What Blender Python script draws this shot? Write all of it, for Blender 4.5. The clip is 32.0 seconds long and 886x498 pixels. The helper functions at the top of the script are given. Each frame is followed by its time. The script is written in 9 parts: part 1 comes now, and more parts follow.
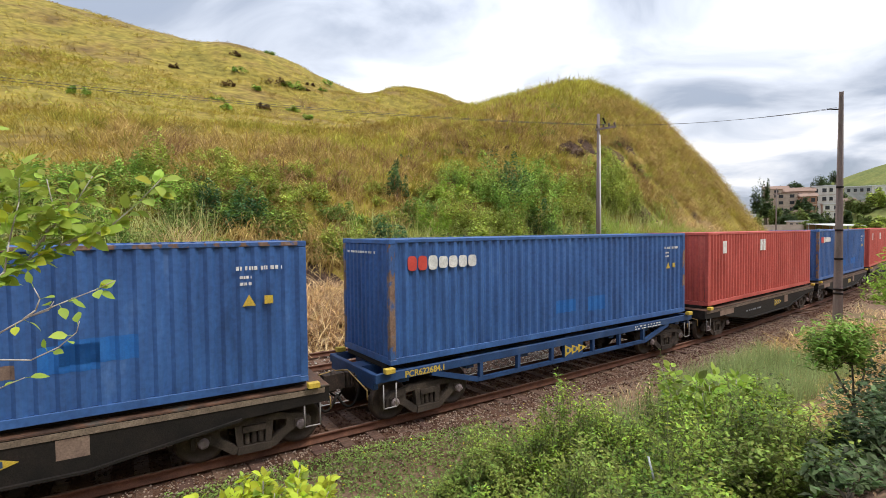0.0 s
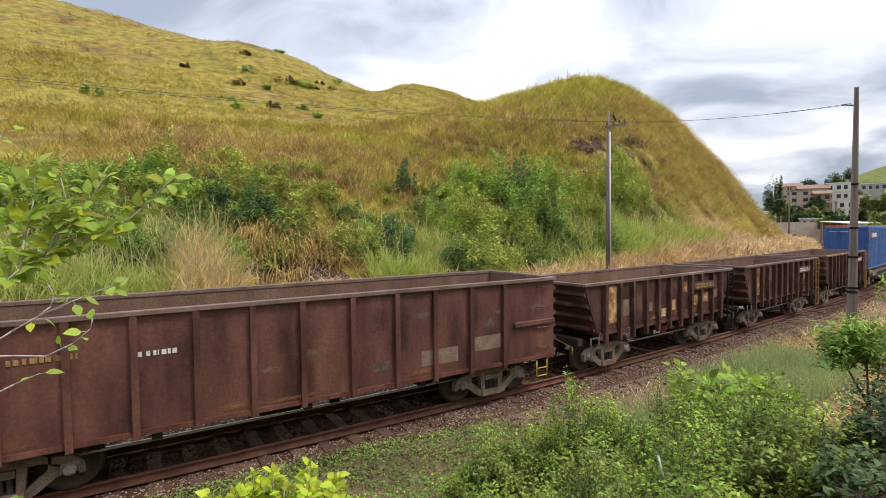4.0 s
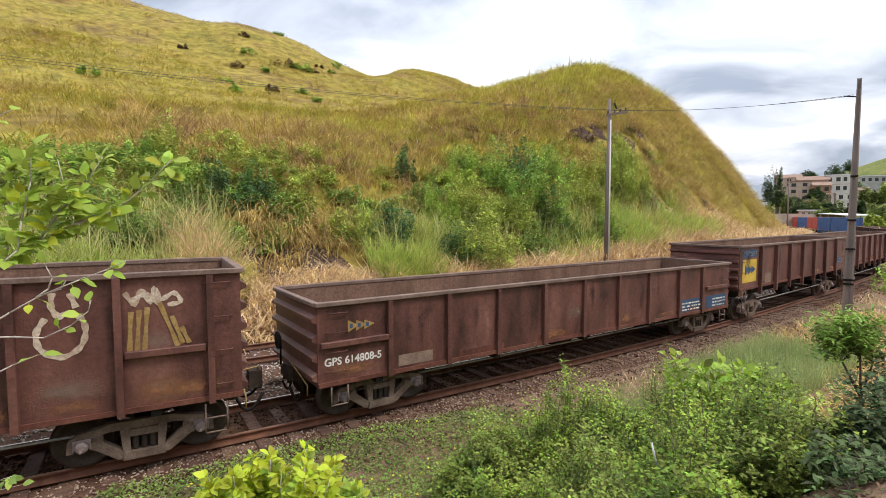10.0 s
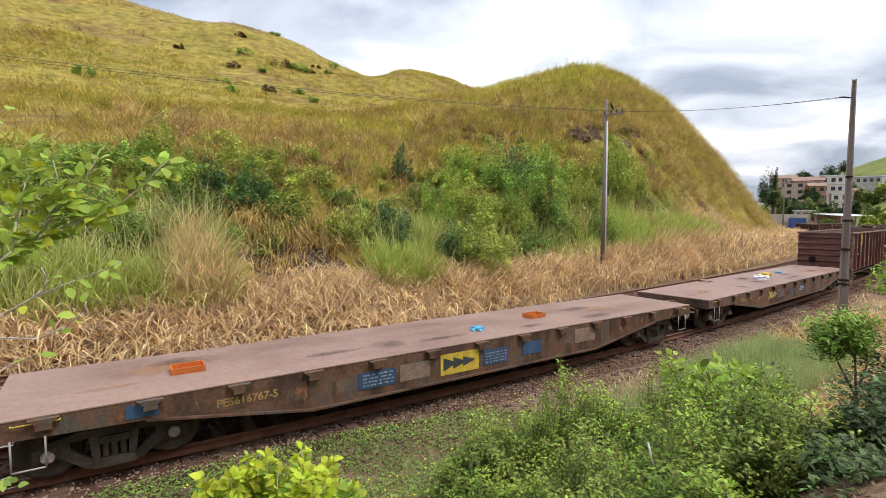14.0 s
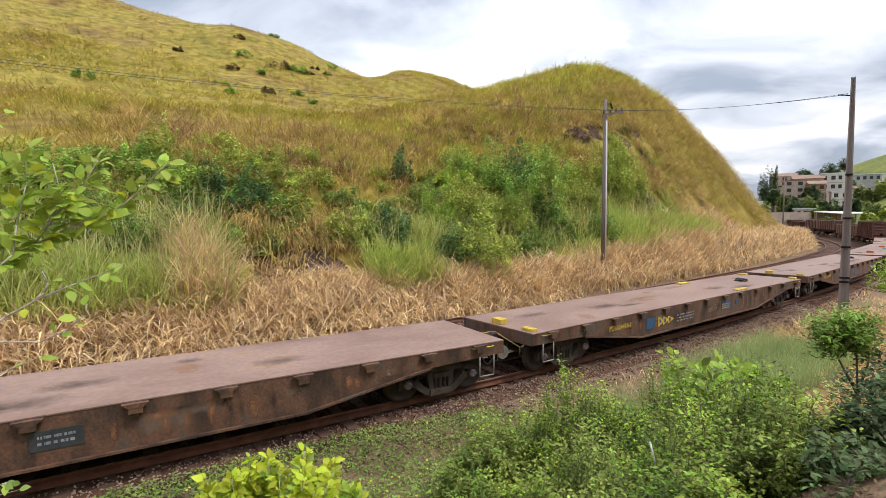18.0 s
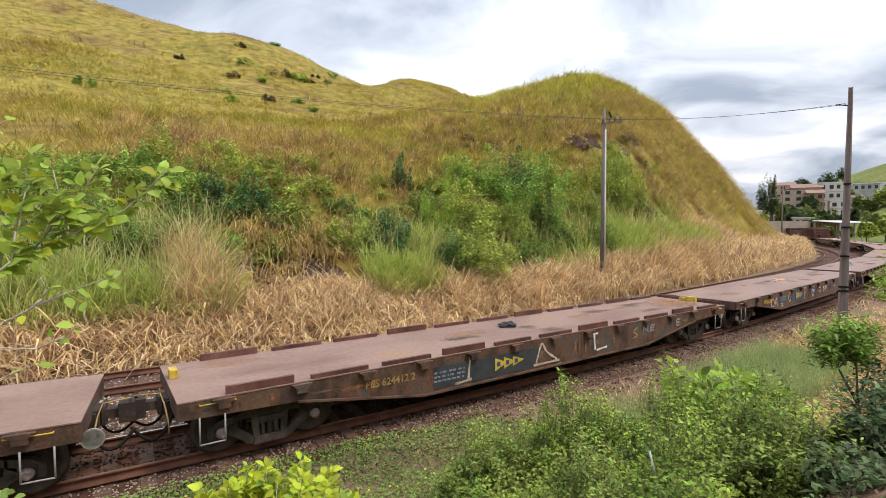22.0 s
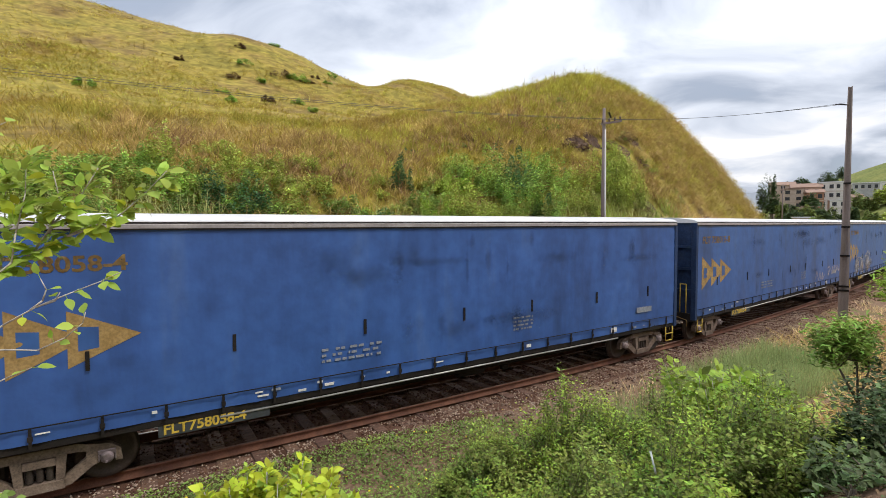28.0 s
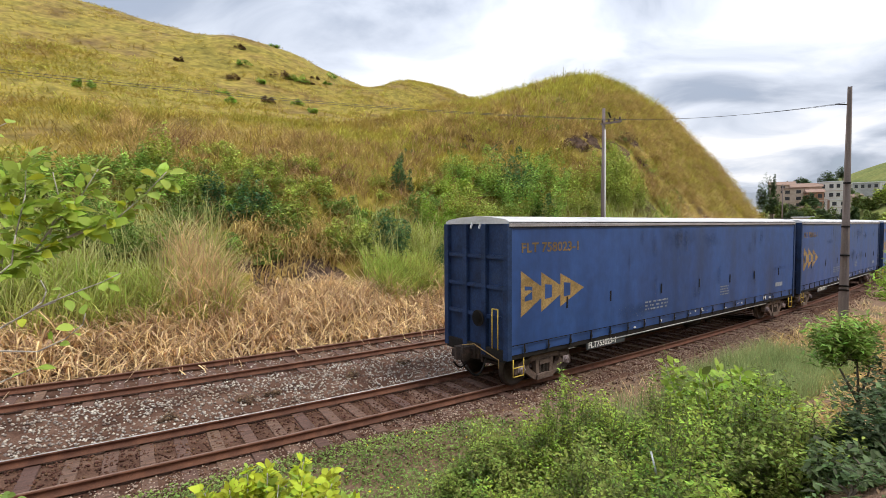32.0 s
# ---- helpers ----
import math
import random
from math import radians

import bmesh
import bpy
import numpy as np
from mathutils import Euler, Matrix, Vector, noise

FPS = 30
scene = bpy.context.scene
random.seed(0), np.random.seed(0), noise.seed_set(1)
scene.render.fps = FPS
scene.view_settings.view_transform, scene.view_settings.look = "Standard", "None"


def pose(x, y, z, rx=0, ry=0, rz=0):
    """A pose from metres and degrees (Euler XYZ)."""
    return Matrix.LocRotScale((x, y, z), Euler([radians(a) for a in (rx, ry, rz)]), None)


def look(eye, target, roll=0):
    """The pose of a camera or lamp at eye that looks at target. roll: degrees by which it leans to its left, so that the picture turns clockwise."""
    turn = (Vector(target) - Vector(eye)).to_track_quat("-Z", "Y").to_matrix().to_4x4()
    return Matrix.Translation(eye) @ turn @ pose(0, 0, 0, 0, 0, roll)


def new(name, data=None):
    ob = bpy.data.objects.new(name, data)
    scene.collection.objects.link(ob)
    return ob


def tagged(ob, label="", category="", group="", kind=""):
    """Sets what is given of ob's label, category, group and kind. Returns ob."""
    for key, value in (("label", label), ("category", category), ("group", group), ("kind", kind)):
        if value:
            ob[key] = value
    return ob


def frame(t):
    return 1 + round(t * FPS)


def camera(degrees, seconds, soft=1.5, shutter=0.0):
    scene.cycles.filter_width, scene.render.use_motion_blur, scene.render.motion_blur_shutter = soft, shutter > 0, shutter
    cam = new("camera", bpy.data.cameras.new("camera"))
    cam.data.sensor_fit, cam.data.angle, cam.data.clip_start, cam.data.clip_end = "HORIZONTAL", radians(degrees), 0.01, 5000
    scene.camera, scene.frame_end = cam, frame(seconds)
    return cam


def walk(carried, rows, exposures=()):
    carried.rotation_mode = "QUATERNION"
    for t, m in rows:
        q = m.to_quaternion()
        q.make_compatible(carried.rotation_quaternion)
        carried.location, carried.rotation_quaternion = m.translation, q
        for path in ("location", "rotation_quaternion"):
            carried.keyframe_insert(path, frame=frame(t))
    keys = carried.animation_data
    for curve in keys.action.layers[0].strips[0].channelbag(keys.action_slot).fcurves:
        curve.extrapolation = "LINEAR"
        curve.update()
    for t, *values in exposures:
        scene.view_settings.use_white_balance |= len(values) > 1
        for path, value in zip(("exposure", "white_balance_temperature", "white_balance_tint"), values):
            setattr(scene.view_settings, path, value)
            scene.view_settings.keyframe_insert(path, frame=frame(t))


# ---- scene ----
EYE = (0.0, 0.0, 4.331)
cam = camera(82.65, 32.0, soft=0.5)
walk(cam, [
    (0, pose(*EYE, 87.979, 0.623, -0.539)),
    (0.5, pose(*EYE, 88.006, 0.530, -0.408)),
    (1, pose(*EYE, 88.042, 0.421, -0.376)),
    (1.5, pose(*EYE, 88.013, 0.389, -0.391)),
    (2, pose(*EYE, 88.037, 0.426, -0.408)),
    (2.5, pose(*EYE, 88.048, 0.439, -0.443)),
    (3, pose(*EYE, 88.030, 0.473, -0.302)),
    (3.5, pose(*EYE, 87.874, 0.624, 0.252)),
    (5.5, pose(*EYE, 87.645, 0.675, 0.656)),
    (6, pose(*EYE, 87.577, 0.750, 0.686)),
    (6.5, pose(*EYE, 86.571, 0.584, 0.727)),
    (7, pose(*EYE, 86.379, 0.407, 0.716)),
    (7.5, pose(*EYE, 86.335, 0.182, 0.558)),
    (8, pose(*EYE, 86.320, 0.058, 0.353)),
    (8.5, pose(*EYE, 86.250, 0.087, 0.314)),
    (9, pose(*EYE, 86.233, 0.121, 0.321)),
    (9.5, pose(*EYE, 86.247, 0.031, 0.296)),
    (10, pose(*EYE, 86.253, -0.098, 0.331)),
    (10.5, pose(*EYE, 86.284, -0.236, 0.330)),
    (11, pose(*EYE, 86.286, -0.274, 0.230)),
    (11.5, pose(*EYE, 86.286, -0.270, 0.189)),
    (12, pose(*EYE, 86.281, -0.243, 0.090)),
    (12.5, pose(*EYE, 86.283, -0.227, 0.074)),
    (13, pose(*EYE, 86.297, -0.167, 0.075)),
    (13.5, pose(*EYE, 86.299, -0.128, 0.017)),
    (14, pose(*EYE, 86.299, -0.100, -0.012)),
    (14.5, pose(*EYE, 86.296, 0.064, 0.030)),
    (16.5, pose(*EYE, 86.333, 0.154, 0.011)),
    (17, pose(*EYE, 86.331, 0.198, 0.004)),
    (17.5, pose(*EYE, 86.363, 0.274, -0.006)),
    (18, pose(*EYE, 86.365, 0.303, -0.005)),
    (18.5, pose(*EYE, 86.363, 0.298, -0.017)),
    (19, pose(*EYE, 86.363, 0.297, -0.019)),
    (19.5, pose(*EYE, 86.363, 0.296, -0.020)),
    (20, pose(*EYE, 86.363, 0.292, -0.028)),
    (20.5, pose(*EYE, 86.365, 0.297, -0.045)),
    (21, pose(*EYE, 86.382, 0.331, -0.041)),
    (21.5, pose(*EYE, 86.874, 0.368, -0.182)),
    (22, pose(*EYE, 87.240, 0.103, -0.079)),
    (22.5, pose(*EYE, 87.219, -0.032, -0.036)),
    (23, pose(*EYE, 87.201, -0.084, -0.035)),
    (23.5, pose(*EYE, 87.215, -0.050, -0.026)),
    (24, pose(*EYE, 87.218, -0.026, -0.043)),
    (24.5, pose(*EYE, 87.249, -0.006, -0.084)),
    (25, pose(*EYE, 87.264, 0.065, -0.099)),
    (25.5, pose(*EYE, 87.270, 0.105, -0.095)),
    (27.5, pose(*EYE, 87.305, 0.171, -0.084)),
    (28, pose(*EYE, 87.293, 0.248, -0.078)),
    (28.5, pose(*EYE, 87.282, 0.272, -0.086)),
    (29, pose(*EYE, 87.281, 0.276, -0.095)),
    (29.5, pose(*EYE, 87.282, 0.283, -0.114)),
    (30, pose(*EYE, 87.284, 0.294, -0.143)),
    (30.5, pose(*EYE, 87.284, 0.295, -0.145)),
    (31, pose(*EYE, 87.288, 0.301, -0.135)),
    (31.5, pose(*EYE, 87.323, 0.362, -0.137)),
    (32, pose(*EYE, 87.347, 0.357, -0.081)),
], [(0, 0.03), (3, -0.02), (6, 0.08), (9, 0.14), (11, 0.14), (13, 0.08), (17, 0.05), (21, 0.04), (22.5, 0.0), (24, -0.12), (26, -0.08), (29, 0.0), (32, 0.0)])

# ---- light: bright overcast sky with a weak, wide sun ----
SUN_EL, SUN_AZ = 58.0, 112.0   # degrees; azimuth clockwise from +y
world = bpy.data.worlds.new("world")
scene.world = world
world.use_nodes = True
wn, wl = world.node_tree.nodes, world.node_tree.links
wn.clear()
w_out = wn.new("ShaderNodeOutputWorld")
w_sky = wn.new("ShaderNodeTexSky")
w_sky.sky_type, w_sky.sun_disc = "NISHITA", False
w_sky.sun_elevation, w_sky.sun_rotation = radians(SUN_EL), radians(SUN_AZ)
w_bg = wn.new("ShaderNodeBackground")
w_bg.inputs["Strength"].default_value = 0.12
w_cl = wn.new("ShaderNodeBackground")
w_up = wn.new("ShaderNodeMath")      # an overcast sky is brightest overhead
w_up.operation = "MULTIPLY_ADD"
w_up.inputs[1].default_value, w_up.inputs[2].default_value = 1.2, 0.92
w_mix = wn.new("ShaderNodeMixShader")
w_co = wn.new("ShaderNodeTexCoord")
w_sep = wn.new("ShaderNodeSeparateXYZ")
w_add = wn.new("ShaderNodeMath")
w_add.operation = "ADD"
w_add.inputs[1].default_value = 0.16
w_max = wn.new("ShaderNodeMath")
w_max.operation = "MAXIMUM"
w_max.inputs[1].default_value = 0.05
w_div = wn.new("ShaderNodeVectorMath")
w_div.operation = "DIVIDE"
w_com = wn.new("ShaderNodeCombineXYZ")
w_map = wn.new("ShaderNodeMapping")
w_map.inputs["Location"].default_value = (2.6, 1.4, 0.0)
w_map.inputs["Scale"].default_value = (1.0, 1.0, 0.0)
w_n1 = wn.new("ShaderNodeTexNoise")
w_n1.inputs["Scale"].default_value = 1.25
w_n1.inputs["Detail"].default_value = 7.0
w_n1.inputs["Roughness"].default_value = 0.5
w_n1.inputs["Distortion"].default_value = 0.6
w_r1 = wn.new("ShaderNodeValToRGB")
cr = w_r1.color_ramp
cr.elements[0].position, cr.elements[0].color = 0.36, (0.40, 0.45, 0.55, 1)
cr.elements[1].position, cr.elements[1].color = 0.62, (1.02, 1.02, 1.04, 1)
mid = cr.elements.new(0.49)
mid.color = (0.68, 0.73, 0.83, 1)
w_r2 = wn.new("ShaderNodeValToRGB")
w_r2.color_ramp.elements[0].position, w_r2.color_ramp.elements[0].color = 0.30, (0.78, 0.78, 0.78, 1)
w_r2.color_ramp.elements[1].position, w_r2.color_ramp.elements[1].color = 0.42, (1, 1, 1, 1)
wl.new(w_co.outputs["Generated"], w_sep.inputs[0])
wl.new(w_sep.outputs["Z"], w_max.inputs[0])
wl.new(w_sep.outputs["Z"], w_up.inputs[0])
wl.new(w_up.outputs[0], w_cl.inputs["Strength"])
wl.new(w_max.outputs[0], w_add.inputs[0])
for i_ax in range(3):
    wl.new(w_add.outputs[0], w_com.inputs[i_ax])
wl.new(w_co.outputs["Generated"], w_div.inputs[0])
wl.new(w_com.outputs[0], w_div.inputs[1])
wl.new(w_div.outputs[0], w_map.inputs["Vector"])
wl.new(w_map.outputs[0], w_n1.inputs["Vector"])
wl.new(w_n1.outputs[0], w_r1.inputs[0])
wl.new(w_n1.outputs[0], w_r2.inputs[0])
wl.new(w_r1.outputs[0], w_cl.inputs["Color"])
wl.new(w_sky.outputs[0], w_bg.inputs["Color"])
wl.new(w_r2.outputs[0], w_mix.inputs[0])
wl.new(w_bg.outputs[0], w_mix.inputs[1])
wl.new(w_cl.outputs[0], w_mix.inputs[2])
wl.new(w_mix.outputs[0], w_out.inputs["Surface"])

sun_data = bpy.data.lights.new("sun", "SUN")
sun_data.energy, sun_data.angle, sun_data.color = 2.5, radians(14), (1.0, 0.935, 0.81)
sun = new("sun", sun_data)
_a, _e = radians(SUN_AZ), radians(SUN_EL)
sun_dir = Vector((math.sin(_a) * math.cos(_e), math.cos(_a) * math.cos(_e), math.sin(_e)))
sun.matrix_world = look(sun_dir * 60, (0, 0, 0))


# ---- materials ----
def surface(name, stops, rough=0.7, scale=2.0, stretch=(1, 1, 1), bump=0.0, bump_scale=40.0, metal=0.0,
            fine=25.0, fine_mix=0.25, spec=0.5, island=0.0, obj_var=0.0, translucent=0.0, detail=6.0, shared=False):
    """A node material: a large noise picks from the stops, a fine one adds grain, with optional bump,
    random value per island or object."""
    m = bpy.data.materials.new(name)
    m.use_nodes = True
    n, l = m.node_tree.nodes, m.node_tree.links
    b = n["Principled BSDF"]
    co = n.new("ShaderNodeTexCoord")
    info = n.new("ShaderNodeObjectInfo")
    off = n.new("ShaderNodeVectorMath")
    off.operation = "MULTIPLY_ADD"
    off.inputs[1].default_value = (0.0, 0.0, 0.0) if shared else (37.0, 53.0, 29.0)
    comb = n.new("ShaderNodeCombineXYZ")
    for k in range(3):
        l.new(info.outputs["Random"], comb.inputs[k])
    l.new(comb.outputs[0], off.inputs[0])
    l.new(co.outputs["Object"], off.inputs[2])
    mp = n.new("ShaderNodeMapping")
    mp.inputs["Scale"].default_value = stretch
    l.new(off.outputs[0], mp.inputs["Vector"])
    n1 = n.new("ShaderNodeTexNoise")
    n1.inputs["Scale"].default_value, n1.inputs["Detail"].default_value = scale, detail
    n1.inputs["Roughness"].default_value = 0.62
    l.new(mp.outputs[0], n1.inputs["Vector"])
    n2 = n.new("ShaderNodeTexNoise")
    n2.inputs["Scale"].default_value, n2.inputs["Detail"].default_value = fine, 3.0
    l.new(off.outputs[0], n2.inputs["Vector"])
    r = n.new("ShaderNodeValToRGB")
    el = r.color_ramp.elements
    el[0].position, el[0].color = stops[0][0], (*stops[0][1], 1)
    el[1].position, el[1].color = stops[-1][0], (*stops[-1][1], 1)
    for pos, col in stops[1:-1]:
        e = el.new(pos)
        e.color = (*col, 1)
    l.new(n1.outputs[0], r.inputs[0])
    # grain: scales the value about 1
    gm = n.new("ShaderNodeMapRange")
    gm.inputs["From Min"].default_value, gm.inputs["From Max"].default_value = 0.25, 0.75
    gm.inputs["To Min"].default_value, gm.inputs["To Max"].default_value = 1 - fine_mix, 1 + fine_mix
    l.new(n2.outputs[0], gm.inputs["Value"])
    hsv = n.new("ShaderNodeHueSaturation")
    l.new(r.outputs[0], hsv.inputs["Color"])
    val = gm.outputs[0]
    for src, amt in (("island", island), ("object", obj_var)):
        if amt:
            if src == "island":
                g = n.new("ShaderNodeNewGeometry").outputs["Random Per Island"]
            else:
                g = info.outputs["Random"]
            mr = n.new("ShaderNodeMapRange")
            mr.inputs["To Min"].default_value, mr.inputs["To Max"].default_value = 1 - amt, 1 + amt
            l.new(g, mr.inputs["Value"])
            mu = n.new("ShaderNodeMath")
            mu.operation = "MULTIPLY"
            l.new(val, mu.inputs[0])
            l.new(mr.outputs[0], mu.inputs[1])
            val = mu.outputs[0]
            hr = n.new("ShaderNodeMapRange")
            hr.inputs["To Min"].default_value, hr.inputs["To Max"].default_value = 0.5 - 0.05 * amt, 0.5 + 0.05 * amt
            l.new(g, hr.inputs["Value"])
            l.new(hr.outputs[0], hsv.inputs["Hue"])
    l.new(val, hsv.inputs["Value"])
    l.new(hsv.outputs[0], b.inputs["Base Color"])
    b.inputs["Metallic"].default_value = metal
    b.inputs["Specular IOR Level"].default_value = spec
    rm = n.new("ShaderNodeMapRange")
    rm.inputs["To Min"].default_value, rm.inputs["To Max"].default_value = max(rough - 0.15, 0.05), min(rough + 0.15, 1.0)
    l.new(n1.outputs[0], rm.inputs["Value"])
    l.new(rm.outputs[0], b.inputs["Roughness"])
    if bump:
        n3 = n.new("ShaderNodeTexNoise")
        n3.inputs["Scale"].default_value, n3.inputs["Detail"].default_value = bump_scale, 4.0
        l.new(off.outputs[0], n3.inputs["Vector"])
        bp = n.new("ShaderNodeBump")
        bp.inputs["Strength"].default_value, bp.inputs["Distance"].default_value = bump, 0.02
        l.new(n3.outputs[0], bp.inputs["Height"])
        l.new(bp.outputs[0], b.inputs["Normal"])
    if translucent:
        tr = n.new("ShaderNodeBsdfTranslucent")
        l.new(hsv.outputs[0], tr.inputs["Color"])
        mx = n.new("ShaderNodeMixShader")
        mx.inputs[0].default_value = translucent
        l.new(b.outputs[0], mx.inputs[1])
        l.new(tr.outputs[0], mx.inputs[2])
        l.new(mx.outputs[0], n["Material Output"].inputs["Surface"])
    return m


M = {}
HILL_STOPS = [(0.30, (0.165, 0.108, 0.042)), (0.41, (0.245, 0.175, 0.052)), (0.50, (0.285, 0.222, 0.052)), (0.58, (0.262, 0.213, 0.047)), (0.70, (0.185, 0.158, 0.039))]
M["hill"] = surface("hill_grass", [(a, (c[0] * 0.86, c[1] * 0.86, c[2] * 0.86)) for a, c in HILL_STOPS], 0.95, 0.11, bump=0.6, bump_scale=3.0, fine=0.75, fine_mix=0.5, spec=0.1, shared=True)
M["soil"] = surface("soil_grass", [(0.30, (0.13, 0.078, 0.052)), (0.5, (0.21, 0.135, 0.092)), (0.62, (0.17, 0.14, 0.07)), (0.75, (0.28, 0.195, 0.135))], 0.95, 0.9, bump=0.8, bump_scale=14, fine=7, fine_mix=0.4, spec=0.1)
M["ballast"] = surface("ballast_bed", [(0.30, (0.046, 0.023, 0.016)), (0.5, (0.090, 0.048, 0.033)), (0.7, (0.16, 0.098, 0.072))], 0.95, 1.2, bump=1.0, bump_scale=22, fine=30, fine_mix=0.5, spec=0.1)
M["stone"] = surface("ballast_stone", [(0.35, (0.20, 0.15, 0.12)), (0.6, (0.42, 0.38, 0.34))], 0.95, 0.8, fine=30, fine_mix=0.3, spec=0.15, island=0.45)
M["stone_brown"] = surface("brown_stone", [(0.35, (0.058, 0.027, 0.018)), (0.6, (0.13, 0.065, 0.044))], 0.95, 0.8, fine=30, fine_mix=0.3, spec=0.15, island=0.4)
M["gravel"] = surface("pinkish_gravel", [(0.35, (0.20, 0.135, 0.105)), (0.6, (0.37, 0.28, 0.225))], 0.95, 0.8, fine=30, fine_mix=0.3, spec=0.15, island=0.3)
M["rail"] = surface("rusty_rail", [(0.35, (0.085, 0.034, 0.021)), (0.65, (0.165, 0.072, 0.044))], 0.75, 3.0, fine=60, fine_mix=0.3, metal=0.05, bump=0.2, bump_scale=120, spec=0.3)
M["rail_top"] = surface("polished_rail_head", [(0.35, (0.42, 0.40, 0.39)), (0.65, (0.58, 0.56, 0.55))], 0.30, 3.0, fine=60, fine_mix=0.1, metal=0.9)
M["rail_brown"] = surface("dull_rail_head", [(0.35, (0.13, 0.065, 0.045)), (0.65, (0.22, 0.125, 0.092))], 0.6, 3.0, fine=60, fine_mix=0.2, metal=0.1)
M["sleeper"] = surface("sleeper_wood", [(0.35, (0.068, 0.034, 0.023)), (0.65, (0.15, 0.082, 0.058))], 0.9, 2.5, stretch=(1, 6, 1), fine=45, fine_mix=0.35, bump=0.5, bump_scale=70, obj_var=0.25)
M["rust"] = surface("rust_brown_paint", [(0.28, (0.034, 0.014, 0.012)), (0.42, (0.086, 0.035, 0.029)), (0.54, (0.130, 0.053, 0.043)), (0.66, (0.172, 0.077, 0.061)), (0.80, (0.28, 0.158, 0.118))], 0.52, 0.9, stretch=(1.4, 1, 0.5), fine=14, fine_mix=0.24, bump=0.35, bump_scale=30, metal=0.05, spec=0.45)
M["rust_dark"] = surface("flaking_dark_paint", [(0.30, (0.020, 0.009, 0.0075)), (0.46, (0.056, 0.024, 0.018)), (0.58, (0.095, 0.041, 0.031)), (0.66, (0.155, 0.078, 0.056)), (0.76, (0.25, 0.145, 0.10))], 0.66, 1.6, stretch=(1.2, 1, 0.8), fine=20, fine_mix=0.4, bump=0.4, bump_scale=40, spec=0.4)
M["rust_red"] = surface("red_oxide_paint", [(0.28, (0.060, 0.021, 0.016)), (0.5, (0.115, 0.039, 0.028)), (0.72, (0.18, 0.074, 0.050))], 0.62, 1.1, stretch=(1.6, 1, 0.35), fine=18, fine_mix=0.3, bump=0.25, bump_scale=40, spec=0.4)
M["rust_in"] = surface("dusty_rust_interior", [(0.3, (0.105, 0.060, 0.045)), (0.55, (0.175, 0.105, 0.078)), (0.75, (0.25, 0.155, 0.115))], 0.9, 0.9, stretch=(1.5, 1, 0.4), fine=20, fine_mix=0.3, bump=0.2, spec=0.2)
M["rust_rim"] = surface("dusty_top_chord", [(0.3, (0.10, 0.066, 0.055)), (0.6, (0.19, 0.13, 0.108)), (0.8, (0.27, 0.20, 0.165))], 0.75, 1.5, fine=30, fine_mix=0.25, spec=0.35)
M["under"] = surface("grimy_black_steel", [(0.3, (0.006, 0.005, 0.0045)), (0.6, (0.016, 0.012, 0.010)), (0.8, (0.032, 0.021, 0.016))], 0.85, 2.5, fine=30, fine_mix=0.35, bump=0.3, spec=0.3)
M["bogie_dark"] = surface("grimy_cast_steel", [(0.3, (0.020, 0.015, 0.013)), (0.55, (0.050, 0.037, 0.030)), (0.75, (0.095, 0.070, 0.056))], 0.85, 3.0, fine=35, fine_mix=0.3, bump=0.3, bump_scale=70, spec=0.3, obj_var=0.25)
M["bogie"] = surface("dusty_cast_steel", [(0.3, (0.080, 0.056, 0.043)), (0.55, (0.155, 0.112, 0.087)), (0.75, (0.23, 0.175, 0.14))], 0.8, 3.0, fine=35, fine_mix=0.35, bump=0.3, bump_scale=70, spec=0.35, obj_var=0.25)
M["coupler_rust"] = surface("greasy_brown_casting", [(0.3, (0.014, 0.010, 0.009)), (0.55, (0.040, 0.025, 0.020)), (0.78, (0.10, 0.062, 0.046))], 0.7, 5.0, fine=30, fine_mix=0.4, bump=0.4, bump_scale=50, spec=0.45)
M["wheel"] = surface("wheel_steel", [(0.3, (0.022, 0.015, 0.013)), (0.6, (0.058, 0.041, 0.034)), (0.8, (0.12, 0.088, 0.074))], 0.55, 4.0, fine=30, fine_mix=0.3, metal=0.35, spec=0.5)
M["cap"] = surface("pale_axle_cap", [(0.3, (0.13, 0.105, 0.105)), (0.7, (0.26, 0.20, 0.205))], 0.6, 5.0, fine=30, fine_mix=0.2, metal=0.1, obj_var=0.4)
M["cont_blue"] = surface("weathered_blue_paint", [(0.28, (0.020, 0.051, 0.147)), (0.44, (0.034, 0.092, 0.260)), (0.60, (0.043, 0.120, 0.332)), (0.80, (0.105, 0.188, 0.385))], 0.5, 0.8, stretch=(1.875, 1.800, 0.575), fine=12, fine_mix=0.2, bump=0.1, bump_scale=30, spec=0.45)
M["post_worn"] = surface("chipped_blue_post", [(0.36, (0.028, 0.075, 0.21)), (0.47, (0.034, 0.09, 0.25)), (0.50, (0.15, 0.085, 0.060)), (0.58, (0.22, 0.14, 0.10)), (0.64, (0.034, 0.085, 0.235))], 0.65, 2.2, stretch=(1, 1, 0.6), fine=25, fine_mix=0.3)
M["cont_red"] = surface("weathered_red_paint", [(0.28, (0.31, 0.052, 0.042)), (0.5, (0.47, 0.088, 0.072)), (0.75, (0.54, 0.145, 0.118))], 0.55, 0.8, stretch=(1.5, 1.5, 0.5), fine=12, fine_mix=0.15, bump=0.08, bump_scale=30, spec=0.4)
